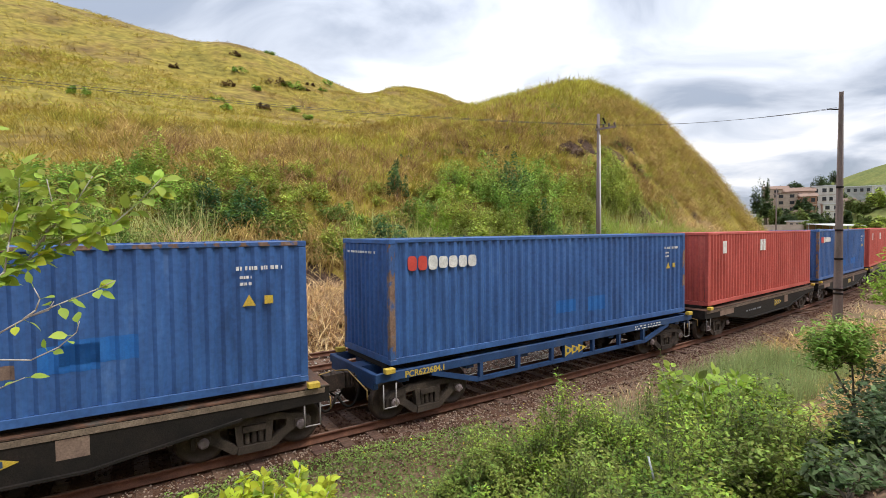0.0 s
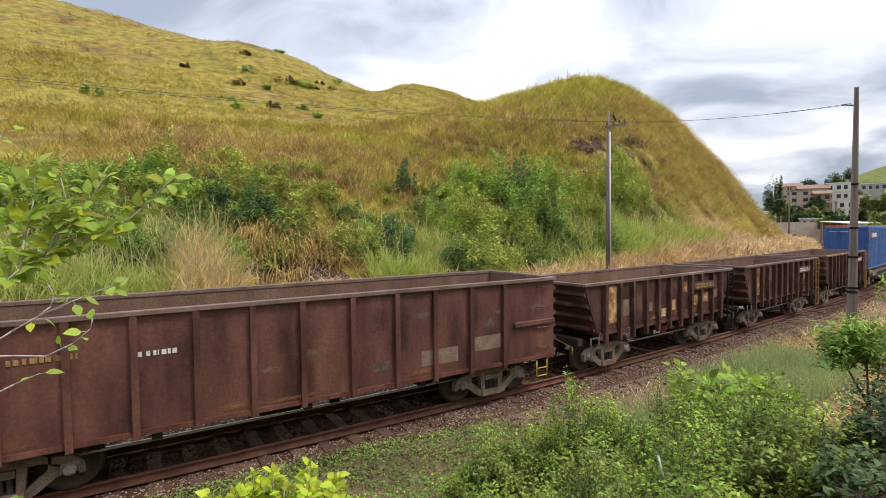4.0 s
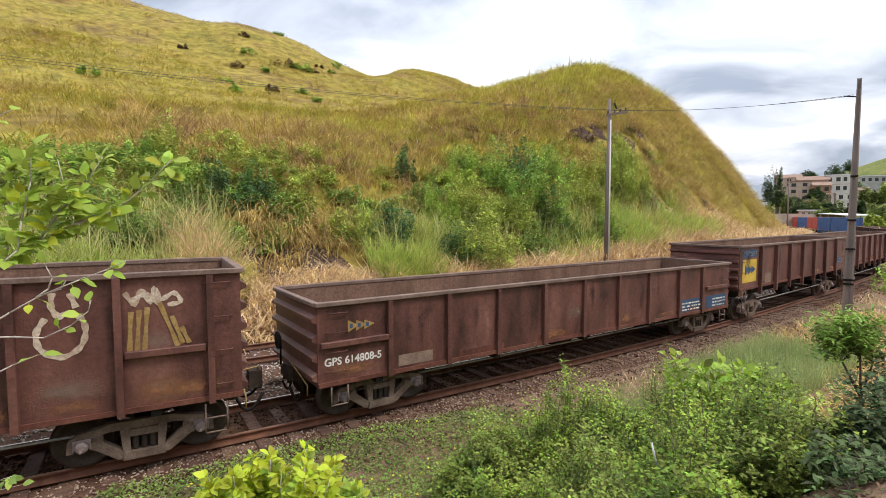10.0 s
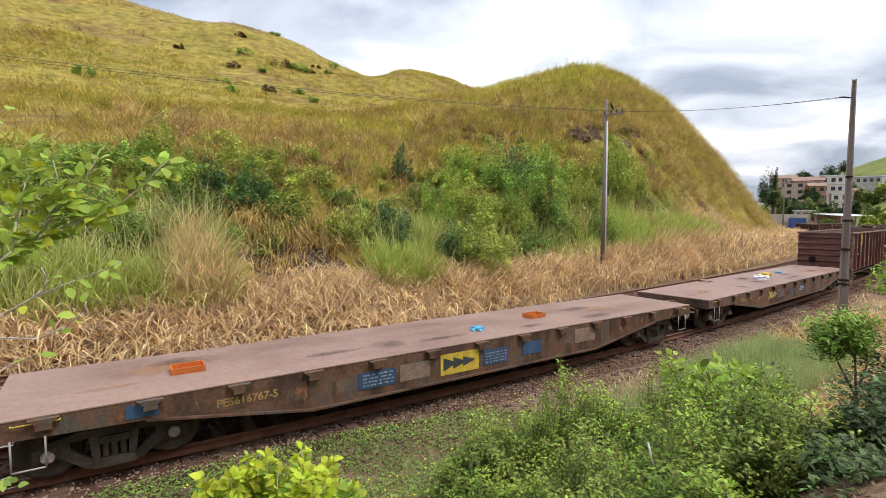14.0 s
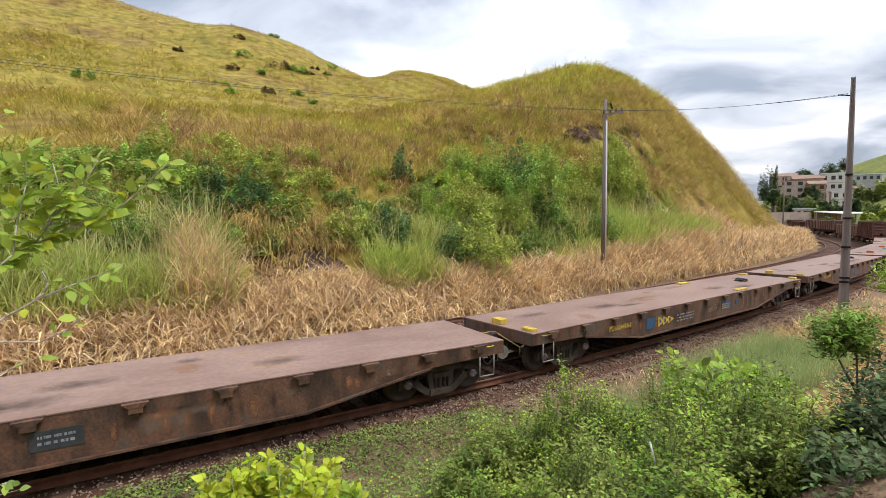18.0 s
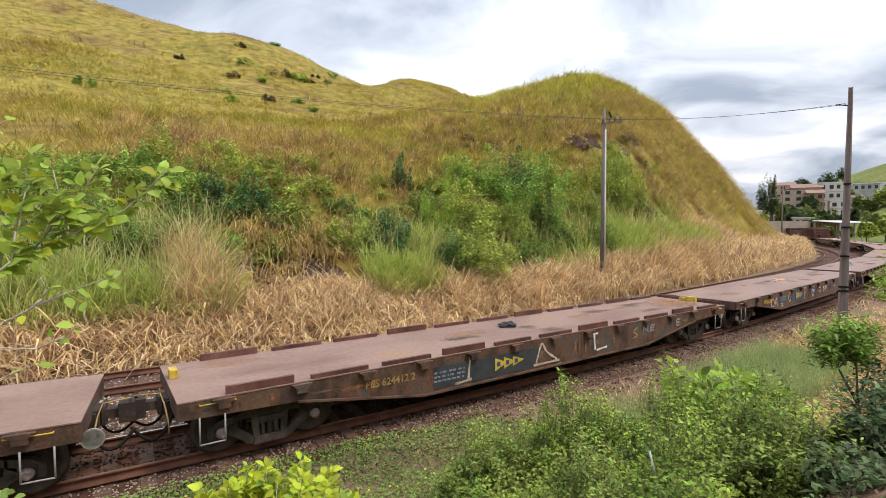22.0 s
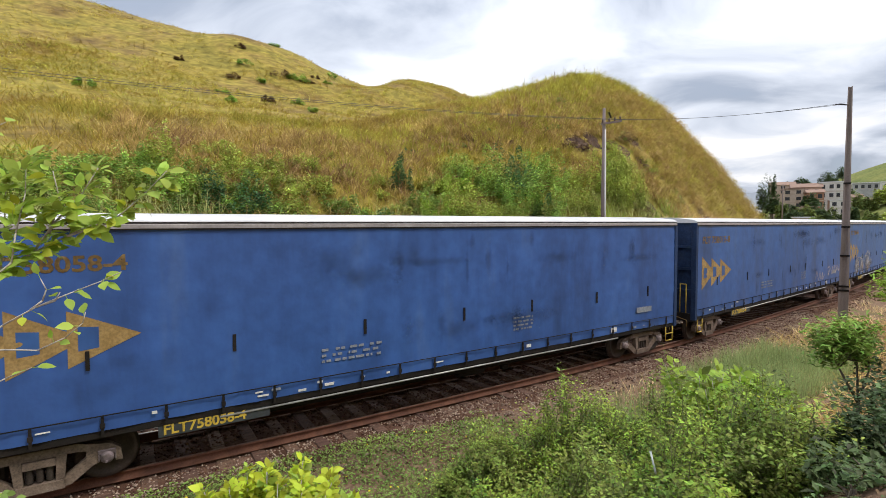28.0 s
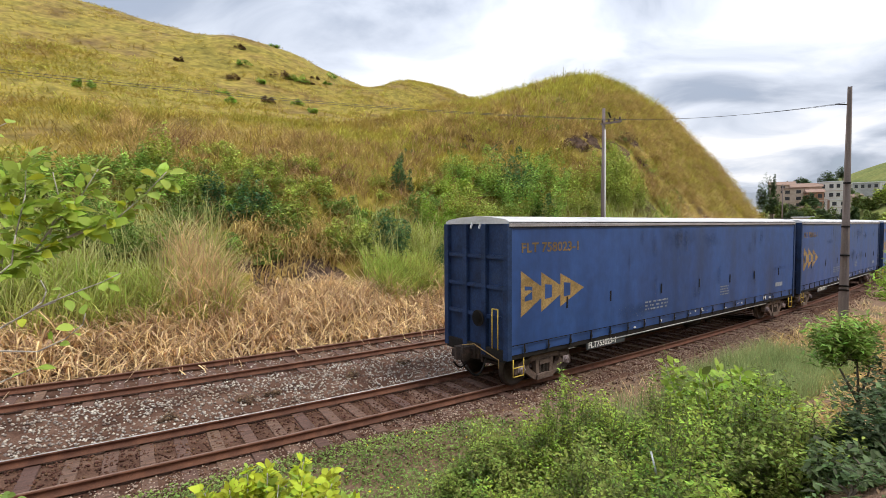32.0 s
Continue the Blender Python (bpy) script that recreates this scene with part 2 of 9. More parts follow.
M["curtain_dark"] = surface("dark_blue_tarpaulin", [(0.28, (0.016, 0.037, 0.108)), (0.46, (0.020, 0.055, 0.180)), (0.60, (0.025, 0.070, 0.225)), (0.78, (0.048, 0.088, 0.205))], 0.5, 0.35, stretch=(2.2, 1, 0.4), fine=3.0, fine_mix=0.15, bump=0.2, bump_scale=6, spec=0.45, obj_var=0.08)
M["curtain"] = surface("blue_tarpaulin", [(0.28, (0.022, 0.055, 0.155)), (0.46, (0.029, 0.082, 0.245)), (0.60, (0.034, 0.098, 0.290)), (0.78, (0.062, 0.120, 0.270))], 0.5, 0.4, stretch=(2.2, 1, 0.35), fine=3.0, fine_mix=0.18, bump=0.2, bump_scale=6, spec=0.45, obj_var=0.08)
# wagon blue darkened: the end walls' shade is put into the colour
M["end_shade_blue"] = surface("shaded_blue_steel", [(0.3, (0.008, 0.018, 0.050)), (0.55, (0.015, 0.036, 0.100)), (0.78, (0.036, 0.050, 0.090))], 0.7, 1.5, fine=20, fine_mix=0.25, spec=0.3)
M["wagon_blue"] = surface("dark_blue_steel", [(0.3, (0.010, 0.029, 0.085)), (0.55, (0.018, 0.055, 0.156)), (0.78, (0.052, 0.078, 0.143))], 0.6, 1.5, fine=20, fine_mix=0.2, spec=0.4)
M["alu"] = surface("pale_roof_sheet", [(0.3, (0.46, 0.46, 0.48)), (0.55, (0.64, 0.64, 0.66)), (0.8, (0.74, 0.74, 0.75))], 0.45, 0.6, stretch=(1, 1, 4), fine=14, fine_mix=0.08, metal=0.2)
M["roof_edge"] = surface("dull_roof_rail", [(0.3, (0.22, 0.20, 0.20)), (0.7, (0.36, 0.33, 0.33))], 0.6, 1.5, fine=20, fine_mix=0.2)
M["deck"] = surface("dusty_deck_plate", [(0.28, (0.145, 0.082, 0.064)), (0.45, (0.22, 0.134, 0.108)), (0.60, (0.265, 0.172, 0.142)), (0.75, (0.30, 0.175, 0.095))], 0.55, 0.6, stretch=(0.6, 1.2, 1), fine=9, fine_mix=0.16, bump=0.06, spec=0.45)
M["sill"] = surface("patched_sill_paint", [(0.28, (0.022, 0.014, 0.011)), (0.42, (0.064, 0.036, 0.026)), (0.54, (0.130, 0.064, 0.040)), (0.63, (0.070, 0.066, 0.058)), (0.70, (0.125, 0.070, 0.046)), (0.82, (0.23, 0.17, 0.11))], 0.68, 1.3, stretch=(1.3, 1, 0.6), fine=22, fine_mix=0.35, bump=0.25, spec=0.4)
M["yellow"] = surface("faded_yellow_paint", [(0.3, (0.40, 0.27, 0.03)), (0.7, (0.62, 0.44, 0.06))], 0.65, 6.0, fine=40, fine_mix=0.25)
M["ochre"] = surface("faded_ochre_print", [(0.3, (0.19, 0.115, 0.038)), (0.5, (0.29, 0.185, 0.062)), (0.7, (0.36, 0.24, 0.095))], 0.7, 3.0, fine=20, fine_mix=0.3)
M["white"] = surface("chalky_white_paint", [(0.3, (0.50, 0.49, 0.47)), (0.7, (0.74, 0.73, 0.71))], 0.7, 5.0, fine=40, fine_mix=0.2)
M["grey_print"] = surface("faint_grey_print", [(0.3, (0.16, 0.18, 0.22)), (0.7, (0.26, 0.28, 0.32))], 0.7, 5.0, fine=40, fine_mix=0.3)
M["logo_red"] = surface("logo_red", [(0.3, (0.45, 0.04, 0.03)), (0.7, (0.58, 0.07, 0.05))], 0.6, 5.0, fine=40, fine_mix=0.1)
M["plate_blue"] = surface("blue_plate_paint", [(0.3, (0.018, 0.050, 0.115)), (0.7, (0.035, 0.085, 0.17))], 0.65, 3.0, fine=30, fine_mix=0.25)
M["plate_dark"] = surface("dark_plate", [(0.3, (0.02, 0.025, 0.03)), (0.7, (0.05, 0.055, 0.06))], 0.65, 3.0, fine=30, fine_mix=0.25)
M["bright_blue"] = surface("blue_repair_paint", [(0.3, (0.011, 0.098, 0.345)), (0.7, (0.023, 0.149, 0.460))], 0.5, 3.0, fine=30, fine_mix=0.12)
M["scuff"] = surface("scuffed_primer", [(0.3, (0.14, 0.09, 0.07)), (0.7, (0.26, 0.18, 0.14))], 0.8, 4.0, fine=30, fine_mix=0.3)
M["rust_patch"] = surface("flaking_orange_patch", [(0.34, (0.10, 0.036, 0.016)), (0.46, (0.30, 0.135, 0.045)), (0.54, (0.44, 0.26, 0.11)), (0.62, (0.52, 0.44, 0.32)), (0.76, (0.56, 0.53, 0.46))], 0.8, 3.2, fine=25, fine_mix=0.25)
M["graffiti"] = surface("pale_graffiti_paint", [(0.3, (0.30, 0.20, 0.14)), (0.5, (0.46, 0.37, 0.29)), (0.7, (0.58, 0.51, 0.43))], 0.8, 3.0, fine=25, fine_mix=0.35)
M["graffiti_dim"] = surface("grey_graffiti_paint", [(0.3, (0.16, 0.17, 0.20)), (0.7, (0.30, 0.30, 0.32))], 0.8, 2.0, fine=25, fine_mix=0.25)
M["tank_red"] = surface("red_air_tank", [(0.3, (0.22, 0.05, 0.03)), (0.7, (0.36, 0.10, 0.06))], 0.6, 3.0, fine=30, fine_mix=0.2)
M["pink"] = surface("pink_valve_paint", [(0.3, (0.24, 0.05, 0.10)), (0.7, (0.38, 0.10, 0.17))], 0.6, 3.0, fine=30, fine_mix=0.2)
M["steel_pipe"] = surface("worn_bare_pipe", [(0.3, (0.28, 0.27, 0.26)), (0.7, (0.45, 0.44, 0.43))], 0.45, 4.0, fine=30, fine_mix=0.2, metal=0.5)
M["orange"] = surface("orange_plastic", [(0.3, (0.42, 0.10, 0.02)), (0.7, (0.52, 0.15, 0.03))], 0.5, 4.0)
M["bag_blue"] = surface("blue_plastic_bag", [(0.3, (0.02, 0.22, 0.42)), (0.7, (0.08, 0.38, 0.55))], 0.4, 9.0)
M["bag_white"] = surface("white_plastic_bag", [(0.3, (0.5, 0.51, 0.54)), (0.7, (0.72, 0.73, 0.76))], 0.4, 9.0)
M["cloth_dark"] = surface("dark_cloth", [(0.3, (0.015, 0.014, 0.016)), (0.7, (0.04, 0.035, 0.04))], 0.9, 9.0)
M["concrete"] = surface("aged_pole_concrete", [(0.3, (0.17, 0.14, 0.125)), (0.6, (0.27, 0.225, 0.205)), (0.8, (0.34, 0.29, 0.265))], 0.85, 1.5, stretch=(2, 2, 0.3), fine=30, fine_mix=0.15, bump=0.2, bump_scale=60)
M["pole_dark"] = surface("weathered_pole", [(0.3, (0.12, 0.09, 0.085)), (0.7, (0.23, 0.185, 0.175))], 0.85, 1.5, stretch=(2, 2, 0.3), fine=30, fine_mix=0.2)
M["wire"] = surface("cable", [(0.3, (0.05, 0.05, 0.055)), (0.7, (0.09, 0.09, 0.10))], 0.6, 5.0)
M["ceramic"] = surface("brown_ceramic", [(0.3, (0.05, 0.03, 0.025)), (0.7, (0.10, 0.06, 0.05))], 0.3, 5.0)
M["bark"] = surface("thin_bark", [(0.3, (0.07, 0.055, 0.04)), (0.7, (0.15, 0.12, 0.09))], 0.9, 8.0, stretch=(1, 1, 0.2), fine=40, fine_mix=0.3)
M["twig"] = surface("pale_twig", [(0.3, (0.34, 0.31, 0.27)), (0.7, (0.54, 0.50, 0.45))], 0.85, 8.0, fine=40, fine_mix=0.2)


def leafy(name, a, b, var=0.35, tl=0.3, rough=0.55, scale=0.8, fine=3.0, mix=0.2):
    return surface(name, [(0.32, a), (0.68, b)], rough, scale, fine=fine, fine_mix=mix, spec=0.3, island=var, translucent=tl)


M["g_straw"] = leafy("dry_straw", (0.56, 0.385, 0.205), (0.84, 0.635, 0.39), 0.4, 0.35, 0.8)
M["g_green"] = leafy("tall_green_grass", (0.33, 0.37, 0.085), (0.58, 0.58, 0.17), 0.4, 0.45, 0.75)
M["flower"] = leafy("yellow_flower", (0.62, 0.50, 0.03), (0.75, 0.62, 0.06), 0.2, 0.3)
M["g_gold"] = surface("golden_hill_grass", [(a, (c[0] * 1.5, c[1] * 1.5, c[2] * 1.4)) for a, c in HILL_STOPS], 0.8, 0.11, fine=0.75, fine_mix=0.45, spec=0.1, island=0.2, translucent=0.3, shared=True)
M["g_goldgreen"] = surface("yellow_green_hill_grass", [(a, (c[0] * 1.3, c[1] * 1.5, c[2] * 1.3)) for a, c in HILL_STOPS], 0.8, 0.11, fine=0.75, fine_mix=0.45, spec=0.1, island=0.2, translucent=0.3, shared=True)
M["l_bush"] = leafy("shrub_leaves", (0.115, 0.225, 0.040), (0.42, 0.56, 0.115), 0.55, 0.3, 0.65, 0.8, 1.4, 0.5)
M["l_olive"] = leafy("olive_shrub_leaves", (0.185, 0.23, 0.037), (0.52, 0.58, 0.122), 0.5, 0.3, 0.65, 0.8, 1.4, 0.5)
M["l_front"] = leafy("foreground_shrub_leaves", (0.062, 0.118, 0.015), (0.37, 0.455, 0.058), 0.7, 0.25, 0.6, 1.6, 2.0, 0.4)
M["l_fir"] = leafy("blue_green_leaves", (0.040, 0.110, 0.040), (0.15, 0.26, 0.095), 0.45, 0.25, 0.7, 0.8, 1.4, 0.45)
M["g_pale"] = leafy("pale_feathery_grass", (0.46, 0.47, 0.17), (0.66, 0.65, 0.28), 0.3, 0.45, 0.8)
M["g_lime"] = leafy("yellow_green_hanging_grass", (0.31, 0.295, 0.045), (0.53, 0.485, 0.1), 0.3, 0.4, 0.8, 0.12, 0.8, 0.45)
M["g_tan"] = leafy("tawny_hanging_grass", (0.38, 0.26, 0.095), (0.6, 0.44, 0.17), 0.35, 0.35, 0.8, 0.15, 0.9, 0.45)
M["l_mid"] = leafy("mid_green_tangle_leaves", (0.085, 0.140, 0.020), (0.36, 0.42, 0.080), 0.6, 0.25, 0.6, 1.6, 2.0, 0.4)
# bare brown earth, its colour deepened to hold the shade below overhangs
M["earth"] = surface("bare_earth_with_shade", [(0.3, (0.030, 0.019, 0.016)), (0.5, (0.065, 0.042, 0.033)), (0.72, (0.13, 0.085, 0.062))], 0.95, 1.6, bump=1.0, bump_scale=5, fine=9, fine_mix=0.45, spec=0.1)
M["l_town"] = leafy("town_tree_leaves", (0.085, 0.125, 0.035), (0.27, 0.32, 0.09), 0.5, 0.25, 0.7)
M["g_feather"] = leafy("feathery_green_grass", (0.27, 0.35, 0.13), (0.44, 0.51, 0.22), 0.3, 0.4, 0.8)
M["shoot"] = surface("green_shoot_bark", [(0.3, (0.10, 0.12, 0.04)), (0.7, (0.22, 0.22, 0.09))], 0.8, 8.0, fine=40, fine_mix=0.2)
M["g_fresh"] = leafy("fresh_green_grass", (0.29, 0.4, 0.07), (0.52, 0.6, 0.15), 0.4, 0.45, 0.75)
M["g_dead"] = leafy("dead_grass", (0.26, 0.155, 0.075), (0.48, 0.31, 0.165), 0.45, 0.25, 0.8)
M["orange_wood"] = surface("orange_stained_wood", [(0.3, (0.42, 0.20, 0.09)), (0.7, (0.58, 0.34, 0.20))], 0.8, 3.0, stretch=(0.3, 2, 1), fine=30, fine_mix=0.2)
M["l_sap"] = leafy("sapling_leaves", (0.095, 0.185, 0.032), (0.29, 0.41, 0.080), 0.6, 0.3, 0.5)
M["l_bright"] = leafy("bright_young_leaves", (0.24, 0.37, 0.04), (0.4, 0.51, 0.085), 0.35, 0.4)
M["l_lime"] = leafy("lime_young_leaves", (0.34, 0.45, 0.03), (0.60, 0.60, 0.055), 0.4, 0.4)
M["l_dark"] = leafy("dark_tree_leaves", (0.036, 0.066, 0.026), (0.11, 0.155, 0.055), 0.5)
M["l_weed"] = leafy("ground_weed", (0.11, 0.185, 0.04), (0.29, 0.385, 0.09), 0.5, 0.3, 0.7)
M["far_green"] = surface("far_hill_grass", [(0.3, (0.085, 0.115, 0.035)), (0.5, (0.15, 0.17, 0.052)), (0.7, (0.22, 0.21, 0.068))], 0.95, 0.05, fine=0.5, fine_mix=0.3, spec=0.1)
M["l_dead"] = leafy("dead_leaves", (0.1, 0.058, 0.036), (0.22, 0.14, 0.085), 0.5, 0.1, 0.8)
M["l_grey"] = leafy("dusty_green_leaves", (0.05, 0.085, 0.028), (0.15, 0.20, 0.075), 0.7)


def sprayed(name, a, b, cover=0.75, scale=2.2, axes=(2, 0, 2), shift=(-1, 0, -1)):
    """Thin sprayed or rubbed paint: it fades out towards its rim and in flecks."""
    m = surface(name, [(0.3, a), (0.7, b)], 0.8, scale, fine=12, fine_mix=0.2)
    n, l = m.node_tree.nodes, m.node_tree.links
    co = n.new("ShaderNodeTexCoord")
    mp = n.new("ShaderNodeMapping")
    mp.inputs["Scale"].default_value, mp.inputs["Location"].default_value = axes, shift
    gr = n.new("ShaderNodeTexGradient")
    gr.gradient_type = "SPHERICAL"
    ns = n.new("ShaderNodeTexNoise")
    ns.inputs["Scale"].default_value, ns.inputs["Detail"].default_value, ns.inputs["Roughness"].default_value = scale, 8.0, 0.75
    l.new(co.outputs["Generated"], mp.inputs["Vector"])
    l.new(mp.outputs[0], gr.inputs["Vector"])
    l.new(co.outputs["Object"], ns.inputs["Vector"])
    ad = n.new("ShaderNodeMath")
    ad.operation = "MULTIPLY_ADD"
    ad.inputs[1].default_value = 0.55
    l.new(gr.outputs["Fac"], ad.inputs[0])
    l.new(ns.outputs[0], ad.inputs[2])
    mr = n.new("ShaderNodeMapRange")
    mr.inputs["From Min"].default_value, mr.inputs["From Max"].default_value, mr.inputs["To Max"].default_value = 0.58, 1.0, cover
    l.new(ad.outputs[0], mr.inputs["Value"])
    tr = n.new("ShaderNodeBsdfTransparent")
    mx = n.new("ShaderNodeMixShader")
    l.new(mr.outputs[0], mx.inputs[0])
    l.new(tr.outputs[0], mx.inputs[1])
    l.new(n["Principled BSDF"].outputs[0], mx.inputs[2])
    l.new(mx.outputs[0], n["Material Output"].inputs["Surface"])
    return m


M["haze_grey"] = sprayed("grey_spray_haze", (0.17, 0.17, 0.19), (0.32, 0.31, 0.33), 0.9)
M["haze_tan"] = sprayed("tan_spray_haze", (0.20, 0.15, 0.12), (0.30, 0.24, 0.20), 0.8)
M["haze_pale"] = sprayed("rubbed_pale_scuff", (0.20, 0.14, 0.11), (0.34, 0.26, 0.21), 0.38, 7.0)
M["haze_rust"] = sprayed("orange_rust_bloom", (0.20, 0.075, 0.035), (0.32, 0.15, 0.075), 0.8, 4.0)
M["haze_stain"] = sprayed("faint_dark_stain", (0.012, 0.022, 0.05), (0.022, 0.035, 0.075), 0.26, 3.0)
M["deck_rust"] = sprayed("orange_rust_on_deck", (0.30, 0.14, 0.06), (0.40, 0.21, 0.11), 0.5, 2.5, (2, 2, 0), (-1, -1, 0))
M["deck_dirt"] = sprayed("dark_dirt_on_deck", (0.06, 0.04, 0.035), (0.11, 0.07, 0.06), 0.5, 2.5, (2, 2, 0), (-1, -1, 0))
M["haze_dark"] = sprayed("dark_stain", (0.022, 0.011, 0.010), (0.048, 0.026, 0.021), 0.38, 4.0)


def wallpaint(name, a, b):
    return surface(name, [(0.3, a), (0.7, b)], 0.85, 0.25, fine=1.2, fine_mix=0.12, bump=0.1, bump_scale=4)


M["w_white"] = wallpaint("white_wall", (0.5, 0.48, 0.45), (0.66, 0.63, 0.6))
M["w_pink"] = wallpaint("salmon_wall", (0.37, 0.235, 0.185), (0.5, 0.335, 0.27))
M["w_beige"] = wallpaint("beige_wall", (0.38, 0.305, 0.245), (0.5, 0.415, 0.34))
M["w_grey"] = wallpaint("grey_wall", (0.28, 0.28, 0.28), (0.40, 0.40, 0.40))
M["w_brick"] = wallpaint("raw_brick_wall", (0.26, 0.13, 0.085), (0.36, 0.20, 0.13))
M["w_roof"] = wallpaint("clay_roof", (0.2, 0.125, 0.095), (0.3, 0.2, 0.155))
M["w_sheet"] = wallpaint("pale_sheet_roof", (0.52, 0.52, 0.54), (0.68, 0.68, 0.70))
M["w_dark"] = wallpaint("dark_window", (0.02, 0.022, 0.026), (0.05, 0.053, 0.06))


# ---- mesh helpers ----
def part(name, bm, material, parent=None, label=""):
    """Links a bmesh as one mesh object under a thing or a part."""
    me = bpy.data.meshes.new(name)
    bm.to_mesh(me)
    bm.free()
    me.materials.append(M[material])
    ob = new(name, me)
    if parent is not None:
        ob.parent = parent
    if label:
        tagged(ob, label)
    return ob


def again(name, ob, parent, m=None, label=""):
    """Another object on the same mesh, under a parent, at the pose m."""
    o = new(name, ob.data)
    o.parent = parent
    if m is not None:
        o.matrix_basis = m
    if label:
        tagged(o, label)
    return o


def thing(name, label, category, group="", kind=""):
    return tagged(new(name), label, category, group, kind)


def fast_mesh(name, verts, faces, material, smooth=False):
    """A mesh object from arrays: verts (n,3), faces (m,k)."""
    verts = np.asarray(verts, np.float32)
    faces = np.asarray(faces, np.int32)
    me = bpy.data.meshes.new(name)
    me.vertices.add(len(verts))
    me.vertices.foreach_set("co", verts.ravel())
    k = faces.shape[1]
    me.loops.add(faces.size)
    me.loops.foreach_set("vertex_index", faces.ravel())
    me.polygons.add(len(faces))
    me.polygons.foreach_set("loop_start", np.arange(len(faces), dtype=np.int32) * k)
    if smooth:
        me.polygons.foreach_set("use_smooth", np.ones(len(faces), bool))
    me.update(calc_edges=True)
    me.materials.append(M[material])
    return new(name, me)


def box(bm, x0, x1, y0, y1, z0, z1, bevel=0.0):
    if not bevel:
        v = [bm.verts.new((x, y, z)) for z in (min(z0, z1), max(z0, z1)) for x, y in ((min(x0, x1), min(y0, y1)), (max(x0, x1), min(y0, y1)), (max(x0, x1), max(y0, y1)), (min(x0, x1), max(y0, y1)))]
        for q in ((3, 2, 1, 0), (4, 5, 6, 7), (0, 1, 5, 4), (1, 2, 6, 5), (2, 3, 7, 6), (3, 0, 4, 7)):
            bm.faces.new([v[k] for k in q])
        return bm
    r = bmesh.ops.create_cube(bm, size=1.0, matrix=Matrix.LocRotScale(((x0 + x1) / 2, (y0 + y1) / 2, (z0 + z1) / 2), None, (abs(x1 - x0), abs(y1 - y0), abs(z1 - z0))))
    es = list({e for v in r["verts"] for e in v.link_edges})
    bmesh.ops.bevel(bm, geom=es, offset=bevel, segments=1, affect="EDGES")
    return bm


def bar(bm, p, q, w, t, up=(0, 1, 0)):
    """A rectangular bar from p to q, w wide and t thick along up."""
    p, q, up = Vector(p), Vector(q), Vector(up)
    d = (q - p).normalized()
    s = d.cross(up).normalized()
    u = s.cross(d).normalized()
    vs = []
    for c in (p, q):
        for a, b in ((-1, -1), (1, -1), (1, 1), (-1, 1)):
            vs.append(bm.verts.new(c + s * (a * w / 2) + u * (b * t / 2)))
    for i in range(4):
        bm.faces.new((vs[i], vs[(i + 1) % 4], vs[4 + (i + 1) % 4], vs[4 + i]))
    bm.faces.new(vs[3::-1])
    bm.faces.new(vs[4:])
    return bm


def tube(bm, p, q, r, seg=8, r2=None):
    p, q = Vector(p), Vector(q)
    d = (q - p).normalized()
    s = d.orthogonal().normalized()
    u = d.cross(s)
    a, b = [], []
    for i in range(seg):
        c, sn = math.cos(i * math.tau / seg), math.sin(i * math.tau / seg)
        w = s * c + u * sn
        a.append(bm.verts.new(p + w * r))
        b.append(bm.verts.new(q + w * (r if r2 is None else r2)))
    for i in range(seg):
        f = bm.faces.new((a[i], a[(i + 1) % seg], b[(i + 1) % seg], b[i]))
        f.smooth = True
    bm.faces.new(a[::-1])
    bm.faces.new(b)
    return bm


def pipe(bm, pts, r, seg=6):
    """One bent round bar through the points."""
    pts = [Vector(q) for q in pts]
    rings = []
    for k, c in enumerate(pts):
        d = (pts[min(k + 1, len(pts) - 1)] - pts[max(k - 1, 0)]).normalized()
        a = d.cross(Vector((0.31, 0.95, 0.05))).normalized()
        b = d.cross(a)
        rings.append([bm.verts.new(c + (a * math.cos(i * math.tau / seg) + b * math.sin(i * math.tau / seg)) * r) for i in range(seg)])
    for p, q in zip(rings, rings[1:]):
        for i in range(seg):
            bm.faces.new((p[i], p[(i + 1) % seg], q[(i + 1) % seg], q[i])).smooth = True
    bm.faces.new(rings[0][::-1])
    bm.faces.new(rings[-1])
    return bm


def prism(bm, pts, y0, y1, plane="xz"):
    """Extrudes a polygon of the plane from y0 to y1 along the third axis."""
    def at(a, b, c):
        return (a, c, b) if plane == "xz" else ((c, a, b) if plane == "yz" else (a, b, c))
    lo = [bm.verts.new(at(a, b, y0)) for a, b in pts]
    hi = [bm.verts.new(at(a, b, y1)) for a, b in pts]
    n = len(pts)
    bm.faces.new(lo)
    bm.faces.new(hi[::-1])
    for i in range(n):
        bm.faces.new((lo[i], hi[i], hi[(i + 1) % n], lo[(i + 1) % n]))
    bmesh.ops.recalc_face_normals(bm, faces=bm.faces[:])
    return bm


